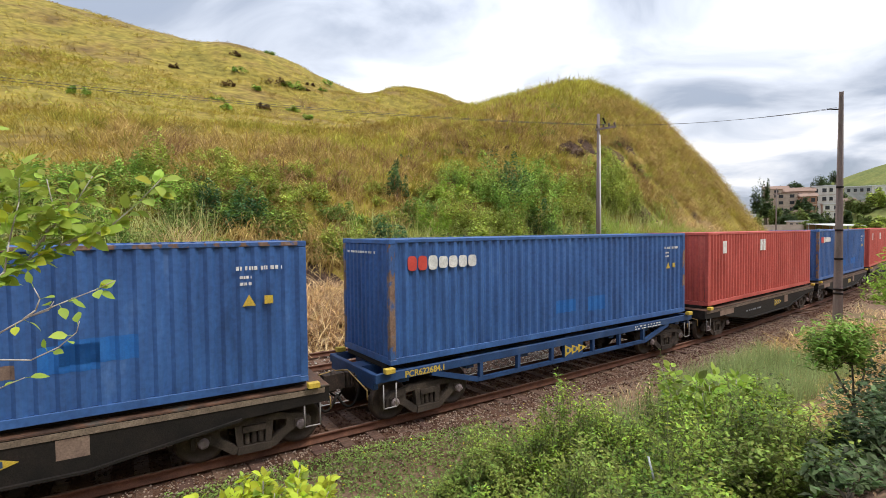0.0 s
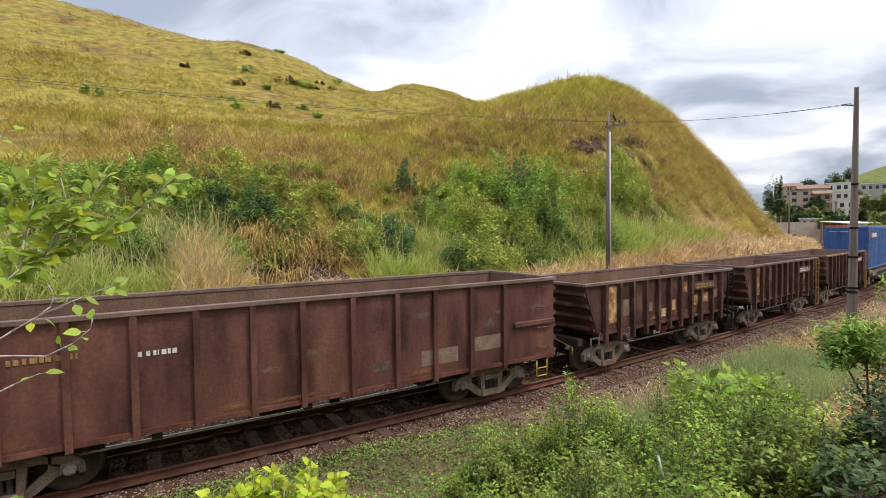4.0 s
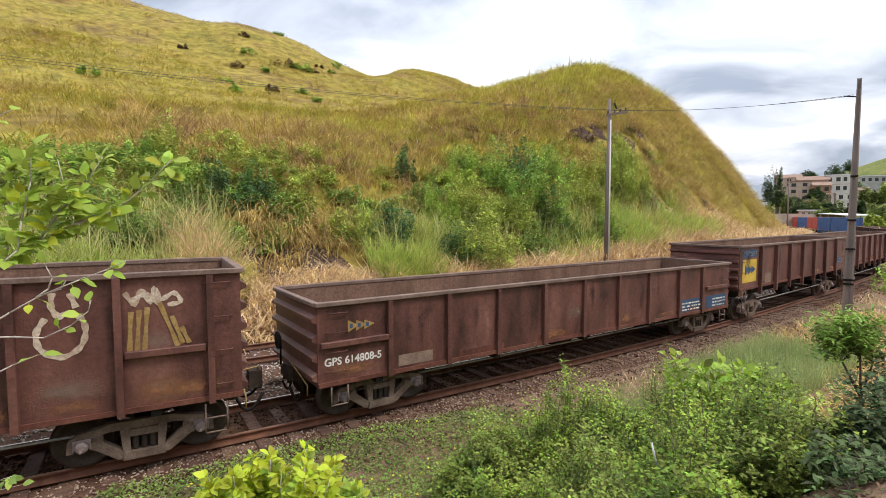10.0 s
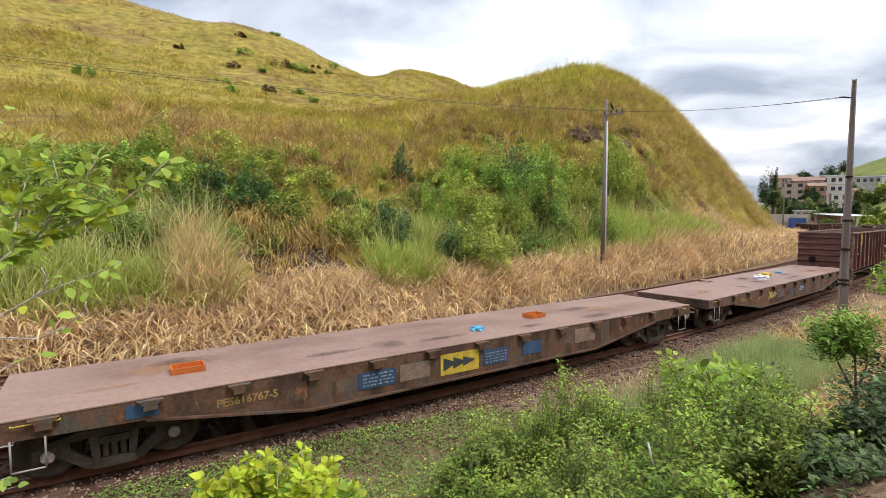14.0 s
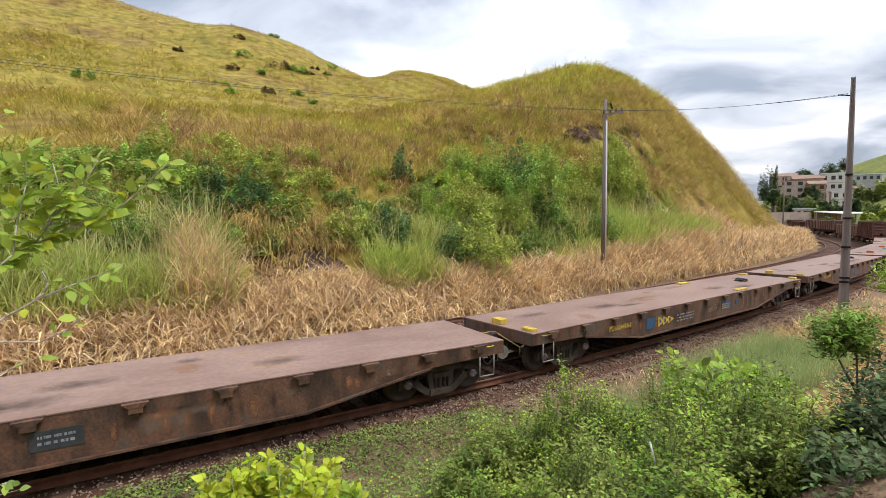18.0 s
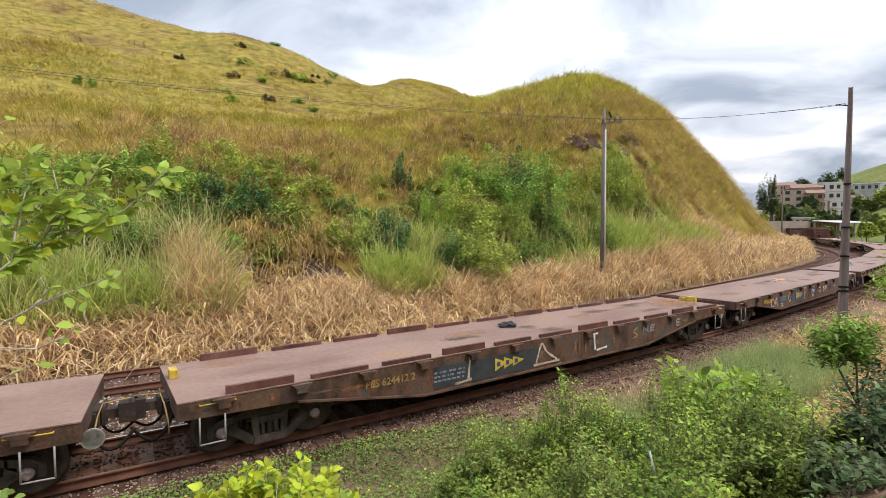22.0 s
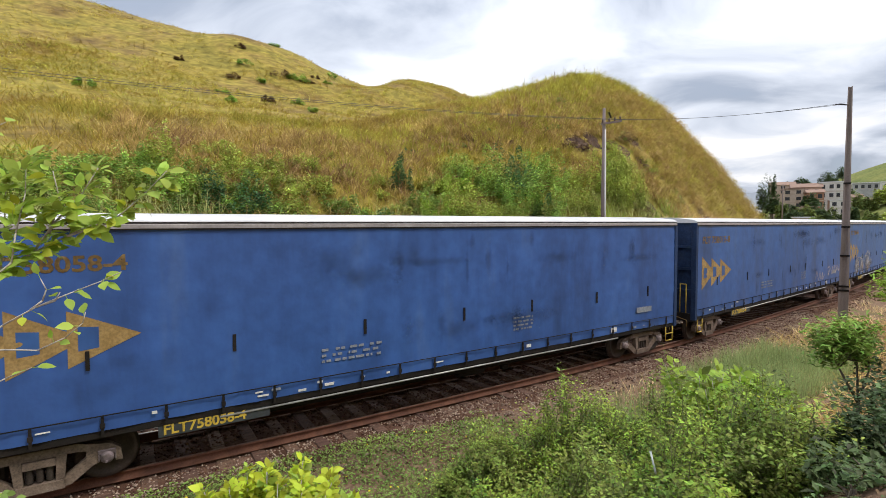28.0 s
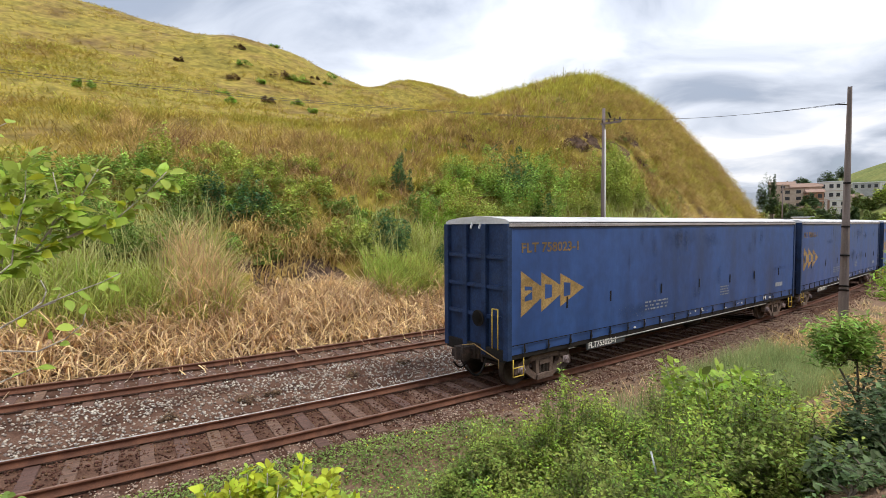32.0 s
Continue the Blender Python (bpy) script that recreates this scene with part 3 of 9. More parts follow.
def lathe(bm, prof, seg=20, axis="y", smooth=True):
    """Turns a profile of (along, radius) round an axis."""
    rings = []
    for a, r in prof:
        ring = []
        for i in range(seg):
            c, s = math.cos(i * math.tau / seg) * r, math.sin(i * math.tau / seg) * r
            ring.append(bm.verts.new((c, a, s) if axis == "y" else ((a, c, s) if axis == "x" else (c, s, a))))
        rings.append(ring)
    for k in range(len(rings) - 1):
        for i in range(seg):
            f = bm.faces.new((rings[k][i], rings[k][(i + 1) % seg], rings[k + 1][(i + 1) % seg], rings[k + 1][i]))
            f.smooth = smooth
    bm.faces.new(rings[0])
    bm.faces.new(rings[-1][::-1])
    bmesh.ops.recalc_face_normals(bm, faces=bm.faces[:])
    return bm


B_ = bmesh.new


def sheet(x0, x1, y, z0, z1, flat=False):
    """One thin film of paint or dirt: upright at y, or lying at the height y."""
    bm = B_()
    if flat:
        bm.faces.new([bm.verts.new(c) for c in ((x0, z0, y), (x1, z0, y), (x1, z1, y), (x0, z1, y))])
    else:
        bm.faces.new([bm.verts.new(c) for c in ((x0, y, z0), (x1, y, z0), (x1, y, z1), (x0, y, z1))])
    return bm


def lettering(name, words, size, material, parent, x, y, z, side=-1, stretch=1.0):
    """Painted characters on a side wall: x is the left end as seen, side -1 faces -y."""
    cu = bpy.data.curves.new(name, "FONT")
    cu.resolution_u = 3
    cu.body, cu.size, cu.extrude, cu.offset = words, size * 1.36, 0.001, size * 0.034
    tmp = bpy.data.objects.new(name, cu)
    scene.collection.objects.link(tmp)
    dg = bpy.context.evaluated_depsgraph_get()
    me = bpy.data.meshes.new_from_object(tmp.evaluated_get(dg))
    bpy.data.objects.remove(tmp)
    me.materials.clear()
    me.materials.append(M[material])
    ob = new(name, me)
    ob.parent = parent
    ob.matrix_basis = Matrix.Translation((x, y, z)) @ Matrix.Rotation(radians(90), 4, "X") @ Matrix.Diagonal((stretch, 1, 1, 1))
    return ob


def bars_text(name, parent, x, y, z, w, h, rows, material="white", density=5, seed=1, t=0.003):
    """Rows of small plain bars where writing cannot be read."""
    rng = random.Random(seed)
    bm = B_()
    rows, density = (rows, density * 2) if h / rows > 0.03 else (rows, density)
    rh = h / (rows * 2.3)
    for r in range(rows):
        zz = z + h - (r + 1) * h / rows + rh * 0.3
        xx = x
        while xx < x + w - 0.02:
            ww = min(rng.uniform(0.4, 2.0) * w / density, x + w - xx)
            box(bm, xx, xx + ww * rng.uniform(0.6, 0.9), y - t, y + t, zz, zz + rh)
            xx += ww + w * rng.choice((0.012, 0.012, 0.06))
    return tagged(part(name, bm, material, parent), kind="stuff")


def arrows(parent, x, y, z, w, h, material, y2=0.004, inner="plate_blue"):
    """The operator's mark as three plain arrow heads in a row."""
    for i in range(3):
        bm = B_()
        a = x + i * w * 0.30
        b = a + w * 0.40
        prism(bm, [(a, z + h * (0.06 * i)), (b, z + h / 2), (a, z + h * (1 - 0.06 * i))], y - y2 - 0.001 * i, y + y2)
        part("logo_arrow", bm, material, parent)
        if material != "plate_dark":
            bw, bh = w * 0.052, h * 0.17
            bm = box(B_(), a + w * 0.115 - bw, a + w * 0.115 + bw, y - y2 - 0.006, y - y2 - 0.001 * i - 0.0015, z + h / 2 - bh, z + h / 2 + bh)
            part("logo_block", bm, inner, parent)


# ---- track alignment ----
KNOT_S = (-60, -30, 0, 15, 30, 45, 60, 75, 95, 120, 150, 200)
KNOT_K = (0.0, 0.00886, 0.00485, 0.00455, 0.00111, 0.00401, 0.00378, 0.00822, 0.00572, 0.0, 0.0, 0.0)
TRACK_GAP = 5.506      # between the centre lines of the two tracks
GAUGE = 1.67           # between rail head centres
_s = np.arange(-460.0, 560.0, 0.5)
_k = np.interp(_s, KNOT_S, KNOT_K)
_th = np.concatenate([[0], np.cumsum((_k[1:] + _k[:-1]) * 0.25)])
_i0 = int(460 / 0.5)
_th = _th - _th[_i0] + 0.58855
_dx, _dy = np.cos(_th) * 0.5, np.sin(_th) * 0.5
_x = np.concatenate([[0], np.cumsum((_dx[1:] + _dx[:-1]) / 2)])
_y = np.concatenate([[0], np.cumsum((_dy[1:] + _dy[:-1]) / 2)])
_x, _y = _x - _x[_i0], _y - _y[_i0] + 13.432


def track(s, off=0.0):
    """Plan point and heading at the distance s along the near track, off metres to its left."""
    x, y, th = np.interp(s, _s, _x), np.interp(s, _s, _y), np.interp(s, _s, _th)
    return x - np.sin(th) * off, y + np.cos(th) * off, th


def side_of(x, y):
    """Signed distance from the near track (left positive) and the place along it."""
    x, y = np.asarray(x, float), np.asarray(y, float)
    shp = x.shape
    x, y = x.ravel(), y.ravel()
    tx, ty, tt, ts = _x[::6], _y[::6], _th[::6], _s[::6]
    n_out, s_out = np.empty_like(x), np.empty_like(x)
    for a in range(0, len(x), 20000):
        xa, ya = x[a:a + 20000, None], y[a:a + 20000, None]
        i = ((xa - tx) ** 2 + (ya - ty) ** 2).argmin(1)
        ddx, ddy = x[a:a + 20000] - tx[i], y[a:a + 20000] - ty[i]
        n_out[a:a + 20000] = -ddx * np.sin(tt[i]) + ddy * np.cos(tt[i])
        s_out[a:a + 20000] = ts[i] + ddx * np.cos(tt[i]) + ddy * np.sin(tt[i])
    return n_out.reshape(shp), s_out.reshape(shp)


def mound(x, y, cx, cy, h, sa, sb, rot=0.0):
    c, s = math.cos(rot), math.sin(rot)
    u, w = (x - cx) * c + (y - cy) * s, -(x - cx) * s + (y - cy) * c
    return h * np.exp(-0.5 * ((u / sa) ** 2 + (w / sb) ** 2))


def smooth01(v):
    v = np.clip(v, 0, 1)
    return v * v * (3 - 2 * v)


def ground_z(x, y):
    x, y = np.asarray(x, float), np.asarray(y, float)
    n, s = side_of(x, y)
    # hill on the far side: mounds cut by the railway's slope
    body = (mound(x, y, 32.0, 60.47, 17.25, 23.0, 14.43, -0.11) + mound(x, y, -9.26, 123.11, 18.01, 47.69, 22.19, 0.04)
            + mound(x, y, -131.6, 134.5, 50.7, 64.4, 61.3, -0.22) + mound(x, y, -40.86, 105.23, 2.85, 8.11, 8.84) - mound(x, y, -19.44, 114.86, 6.61, 5.0, 7.57) - mound(x, y, -78.45, 87.12, -0.91, 16.81, 16.86) + 13 * (1 - np.exp(-np.maximum(n - 9, 0) / 26)))
    steep = smooth01((s - 38) / 20)      # the flank on the curve stands steeper
    cut = np.maximum(n - 8.2 - 2.9 * steep, 0) * (1.17 + 0.38 * steep)
    k = 2.5
    hill = -np.log(np.exp(-cut / k) + np.exp(-body / k)) * k + math.log(2) * k * np.exp(-cut / k)
    hill = np.maximum(hill, 0) * smooth01((n - 7.6) / 1.5)
    rough = 0.35 * np.sin(x * 0.31 + 1.3 * np.sin(y * 0.17)) * np.sin(y * 0.27 + 0.8) + 0.8 * np.sin(x * 0.083 + 2) * np.sin(y * 0.071)
    left = -0.27 + 0.32 * smooth01((n - 7.2) / 1.2) + hill + rough * smooth01((n - 12) / 12)
    # the near side: bed, level strip, the bank on which the camera stands, the valley with the town
    toe = -0.27 - 0.33 * smooth01((-n - 2.0) / 1.0)
    near_cam = np.exp(-((s - 2) / 34.0) ** 2)
    bank = 3.3 * smooth01((-n - 6.3) / 4.6) * near_cam
    far_town = mound(x, y, 190, 250, 9, 70, 60, 0.6) + mound(x, y, 436, 424, 67, 90, 110, 0.0) + mound(x, y, 150, 212, 9, 30, 34, 0.0) + mound(x, y, 330, 260, 16, 90, 70, 0.0)
    # unseen slope at the camera's back, added to block low sky light
    behind = 17 * smooth01((-n - 13.5) / 26) * np.exp(-((s + 4) / 55.0) ** 2)
    right = toe + bank + behind + far_town * smooth01((-n - 14) / 30)
    return np.where(n > -1.5, left, right) - np.where(np.hypot(x, y) > 900, 6.0, 0.0)


# ---- ground ----
def make_ground():
    def axis(c, lo, hi, fine, count):
        u = np.linspace(-1, 1, count)
        g = np.sinh(u * fine) / np.sinh(fine)
        return np.where(g < 0, c + (c - lo) * g, c + (hi - c) * g)
    xs, ys = axis(10.0, -2600, 2900, 6.0, 320), axis(28.0, -2500, 3000, 6.0, 320)
    gx, gy = np.meshgrid(xs, ys)
    gz = ground_z(gx, gy)
    v = np.stack([gx.ravel(), gy.ravel(), gz.ravel()], 1)
    idx = np.arange(v.shape[0]).reshape(gx.shape)
    f = np.stack([idx[:-1, :-1], idx[:-1, 1:], idx[1:, 1:], idx[1:, :-1]], -1).reshape(-1, 4)
    ob = fast_mesh("ground", v, f, "hill", True)
    ob.data.materials.append(M["soil"])
    c = v[f].mean(1)
    n, s = side_of(c[:, 0], c[:, 1])
    ob.data.materials.append(M["far_green"])
    kind = np.where((n < 10.5) & (n > -30), 1, 0)
    kind = np.where((n < -10) & (np.hypot(c[:, 0], c[:, 1]) > 90), 2, kind)
    ob.data.polygons.foreach_set("material_index", kind.astype(np.int32))
    return tagged(ob, "grassy hillside and level ground beside the railway", "ground", kind="structure")


ground = make_ground()


def sweep(name, prof, s0, s1, off, material, step=1.0):
    """A profile of (left, up) swept along the track."""
    ss = np.arange(s0, s1 + step / 2, step)
    x, y, th = track(ss)
    v = []
    for l, z in prof:
        v.append(np.stack([x - np.sin(th) * (off + l), y + np.cos(th) * (off + l), np.full_like(x, z)], 1))
    v = np.stack(v, 1)
    m, k = v.shape[:2]
    idx = np.arange(m * k).reshape(m, k)
    f = []
    for j in range(k):
        j2 = (j + 1) % k
        f.append(np.stack([idx[:-1, j], idx[:-1, j2], idx[1:, j2], idx[1:, j]], 1))
    return fast_mesh(name, v.reshape(-1, 3), np.concatenate(f), material)


RAIL = [(-0.07, -0.172), (0.07, -0.172), (0.07, -0.158), (0.012, -0.135), (0.012, -0.05), (0.036, -0.036), (0.036, -0.004), (-0.036, -0.004), (-0.036, -0.036), (-0.012, -0.05), (-0.012, -0.135), (-0.07, -0.158)]
HEAD = [(-0.030, -0.0045), (0.030, -0.0045), (0.026, 0.0), (-0.026, 0.0)]
bed = sweep("track_bed", [(-2.35, -0.62), (-1.75, -0.235), (TRACK_GAP + 1.6, -0.235), (TRACK_GAP + 2.2, -0.5)], -70, 200, 0, "ballast", 1.0)
tagged(bed, "stone ballast bed under two railway tracks", "ballast", kind="structure")
tracks = []
for off, words in ((0.0, "rusty railway track on timber sleepers in brown ballast"), (TRACK_GAP, "rusty railway track along the foot of the hill")):
    tr = thing("railway_track", words, "railway track", "railway tracks", "structure")
    tracks.append(tr)
    for g in (-GAUGE / 2, GAUGE / 2):
        r = sweep("rail", RAIL, -70, 200, off + g, "rail", 0.8)
        r.parent = tr
        hd = sweep("rail_head", HEAD, -70, 200, off + g, "rail_top" if off == 0 and g > 0 else "rail_brown", 0.8)
        hd.parent = r


# ---- train ----
RIDERS = []     # (object, place along the train, local pose)
WHEELS = []     # (wheelset, place along the train, turn offset)


def make_bogie_parts(cast="bogie"):
    """One bogie built once: bolster, two side frames, two wheelsets, springs, axle boxes."""
    bm = B_()
    box(bm, -0.16, 0.16, -1.02, 1.02, 0.50, 0.74, 0.02)
    box(bm, -0.28, 0.28, -0.22, 0.22, 0.72, 0.84, 0.02)
    bolster = part("bogie", bm, "under")
    frames = []
    for sy in (-1, 1):
        y0, y1 = sy * 0.98, sy * 1.12
        bm = B_()
        A = 0.90
        # upper chord, the arms over the journals, the sloping lower members, the spring nest
        prism(bm, [(-0.66, 0.60), (-0.66, 0.71), (-0.50, 0.77), (0.50, 0.77), (0.66, 0.71), (0.66, 0.60), (0.50, 0.63), (-0.50, 0.63)], y0, y1)
        for sx in (-1, 1):
            prism(bm, [(sx * 0.62, 0.59), (sx * 0.62, 0.725), (sx * 0.95, 0.67), (sx * 1.10, 0.56), (sx * 1.12, 0.36), (sx * 1.02, 0.36), (sx * 1.00, 0.53), (sx * 0.80, 0.55), (sx * 0.77, 0.50)], y0, y1)
            prism(bm, [(sx * 0.82, 0.56), (sx * 0.80, 0.38), (sx * 0.72, 0.36), (sx * 0.40, 0.12), (sx * 0.16, 0.10), (sx * 0.16, 0.23), (sx * 0.32, 0.26), (sx * 0.60, 0.48), (sx * 0.62, 0.60)], y0, y1)
            prism(bm, [(sx * 0.20, 0.20), (sx * 0.32, 0.27), (sx * 0.36, 0.65), (sx * 0.22, 0.65)], y0 * 1.01, y1 * 1.01)
        prism(bm, [(-0.32, 0.10), (0.32, 0.10), (0.30, 0.24), (-0.30, 0.24)], y0 * 0.97, y1 * 1.04)
        prism(bm, [(-0.21, 0.50), (0.21, 0.50), (0.21, 0.62), (-0.21, 0.62)], y0 * 0.97, y1 * 1.03)
        frames.append(part("side_frame", bm, cast))
    bm = B_()
    lathe(bm, [(0.0, 0.048)] + [(0.02 + i * 0.024, 0.060 if i % 2 == 0 else 0.042) for i in range(10)] + [(0.25, 0.048)], 8, "z")
    spring = part("coil_spring", bm, "bogie_dark")
    bm = B_()
    for sy in (-1, 1):
        prof = [(sy * 0.765, 0.10), (sy * 0.765, 0.490), (sy * 0.790, 0.495), (sy * 0.800, 0.467), (sy * 0.875, 0.460), (sy * 0.885, 0.43),
                (sy * 0.870, 0.385), (sy * 0.825, 0.30), (sy * 0.825, 0.17), (sy * 0.880, 0.13), (sy * 0.885, 0.10)]
        lathe(bm, prof, 28)
    tube(bm, (0, -1.06, 0), (0, 1.06, 0), 0.075, 12)
    wheelset = part("wheelset", bm, "wheel")
    caps = []
    for sy in (-1, 1):
        bm = B_()
        lathe(bm, [(sy * 1.08, 0.10), (sy * 1.17, 0.10), (sy * 1.19, 0.088), (sy * 1.20, 0.05)], 14)
        for i in range(3):
            a = i * math.tau / 3
            tube(bm, (math.cos(a) * 0.062, sy * 1.18, math.sin(a) * 0.062), (math.cos(a) * 0.062, sy * 1.225, math.sin(a) * 0.062), 0.022, 6)
        caps.append(part("axle_cap", bm, "cap"))
    bm = B_()
    box(bm, -0.13, 0.13, -1.145, -1.06, 0.50, 0.58, 0.01)
    for sx in (-1, 1):
        box(bm, sx * 0.13, sx * 0.102, -1.145, -1.06, 0.40, 0.499, 0.006)
    adapter = part("bearing_adapter", bm, "cap" if cast == "bogie" else cast)
    for o in (bolster, *frames, spring, wheelset, *caps, adapter):
        scene.collection.objects.unlink(o)
    return bolster, frames, spring, wheelset, caps, adapter


R_W = 0.46
BG = make_bogie_parts()
BG_DARK = make_bogie_parts("bogie_dark")


def add_bogies(wagon, at, s0, kit=None):
    """Two bogies at +at and -at under the wagon."""
    bolster, frames, spring, wheelset, caps, adapter = kit or BG
    for x in (at, -at):
        bo = again("bogie", bolster, wagon, pose(x, 0, 0))
        for f in frames:
            again("side_frame", f, bo)
        for sy in (-1, 1):
            for sx in (-0.13, 0.0, 0.13):
                again("coil_spring", spring, bo, pose(sx, sy * 1.06, 0.25))
        for sx in (-0.90, 0.90):
            w = again("wheelset", wheelset, bo, pose(sx, 0, R_W))
            WHEELS.append((w, s0 + x, (sx, 0, R_W)))
            again("bearing_adapter", adapter, bo, pose(sx, 0, 0))
            for cp in caps:
                c = again("axle_cap", cp, bo, pose(sx, 0, R_W))
                if cp is caps[0]:
                    WHEELS.append((c, s0 + x, (sx, 0, R_W)))


def add_coupler(wagon, half, reach):
    """Draft box, shank, knuckle head with its guard arm, the lift lever and two slack hoses at each end."""
    for sx in (-1, 1):
        bm = box(B_(), sx * (half - 0.45), sx * (half + 0.10), -0.24, 0.24, 0.70, 1.02, 0.02)
        for y in (-0.30, 0.30):
            prism(bm, [(sx * (half - 0.3), 0.66), (sx * (half + 0.02), 0.62), (sx * (half + 0.06), 0.98), (sx * (half - 0.3), 1.04)], y - 0.03, y + 0.03)
        part("draft_box", bm, "coupler_rust", wagon)
        bm = B_()
        bar(bm, (sx * (half - 0.35), 0, 0.88), (sx * (reach - 0.16), 0, 0.88), 0.20, 0.17, (0, 0, 1))
        box(bm, sx * (half + 0.11), sx * (half + 0.19), -0.19, 0.19, 0.70, 1.06, 0.015)
        prism(bm, [(sx * (reach - 0.24), -0.17), (sx * (reach - 0.24), 0.17), (sx * (reach + 0.02), 0.20), (sx * (reach + 0.07), 0.07), (sx * (reach - 0.04), -0.02), (sx * (reach + 0.03), -0.16)], 0.70, 1.06, "xy")
        prism(bm, [(sx * (reach - 0.20), 0.17), (sx * (reach - 0.02), 0.30), (sx * (reach + 0.05), 0.27), (sx * (reach - 0.04), 0.15)], 0.76, 0.98, "xy")
        tube(bm, (sx * (reach - 0.02), -0.10, 0.66), (sx * (reach - 0.02), -0.10, 1.12), 0.045, 8)
        part("coupler", bm, "coupler_rust", wagon)
        x = sx * (half + 0.10)
        part("lift_lever", pipe(B_(), [(x, -1.05, 0.62), (x, -1.05, 0.84), (x, -0.45, 0.98), (x + sx * 0.04, -0.12, 1.10), (sx * (reach - 0.04), -0.06, 1.12)], 0.015), "ochre", wagon)
        for y, dip, r in ((-0.42, 0.42, 0.032), (0.34, 0.34, 0.026)):
            a, b = Vector((sx * (half - 0.05), y, 0.80)), Vector((sx * (reach + 0.02), y * 0.7, 0.62))
            pts = []
            for k in range(8):
                f = k / 7
                q = a.lerp(b, f)
                q.z -= dip * 4 * f * (1 - f) * (1.2 - 0.5 * f)
                pts.append(q)
            part("brake_hose", pipe(B_(), pts, r), "under", wagon)


def step_frame(wagon, x, y, z0, z1, w, material, rungs=1):
    """A small wire step or ladder: two uprights and rungs."""
    bm = B_()
    for sx in (-w / 2, w / 2):
        tube(bm, (x + sx, y, z0), (x + sx, y, z1), 0.016, 6)
    for i in range(rungs):
        z = z0 + (z1 - z0) * i / max(rungs, 1)
        tube(bm, (x - w / 2, y, z), (x + w / 2, y, z), 0.016, 6)
    return part("step_ladder" if rungs > 2 else "foot_step", bm, material, wagon)


def grab(wagon, x0, x1, y, z, material="rust"):
    bm = B_()
    sy = -1 if y < 0 else 1
    tube(bm, (x0, y + sy * 0.06, z), (x1, y + sy * 0.06, z), 0.012, 6)
    for x in (x0, x1):
        tube(bm, (x, y, z), (x, y + sy * 0.06, z), 0.012, 6)
    return part("grab_rail", bm, material, wagon)


def brake_gear(wagon, material="under", x=0.6, z=0.78, tank="under", pink=False):
    bm = B_()
    lathe(bm, [(-0.42, 0.10), (-0.40, 0.17), (0.40, 0.17), (0.42, 0.10)], 14, "x")
    t = part("air_tank", bm, tank, wagon)
    t.matrix_basis = pose(x, -0.72, z - 0.05)
    bm = B_()
    lathe(bm, [(-0.18, 0.08), (-0.16, 0.13), (0.14, 0.13), (0.18, 0.05)], 12, "x")
    box(bm, -0.10, 0.10, -0.05, 0.05, -0.22, -0.10)
    v = part("brake_valve", bm, "pink" if pink else material, wagon)
    v.matrix_basis = pose(x + 1.15, -0.78, z)


# -- containers --
def corrugated(bm, x0, x1, y, z0, z1, pitch=0.278, depth=0.055, sign=-1):
    """A trapezoid-corrugated sheet along x facing sign*y."""
    n = max(1, round((x1 - x0) / pitch))
    p = (x1 - x0) / n
    prof = []
    for i in range(n):
        a = x0 + i * p
        prof += [(a, 0), (a + p * 0.26, 0), (a + p * 0.5, -depth), (a + p * 0.76, -depth)]
    prof.append((x1, 0))
    lo = [bm.verts.new((a, y + sign * d, z0)) for a, d in prof]
    hi = [bm.verts.new((a, y + sign * d, z1)) for a, d in prof]
    for i in range(len(prof) - 1):
        bm.faces.new((lo[i], lo[i + 1], hi[i + 1], hi[i]) if sign < 0 else (lo[i + 1], lo[i], hi[i], hi[i + 1]))
    return bm


CL, CW, CH = 12.192, 2.438, 2.84


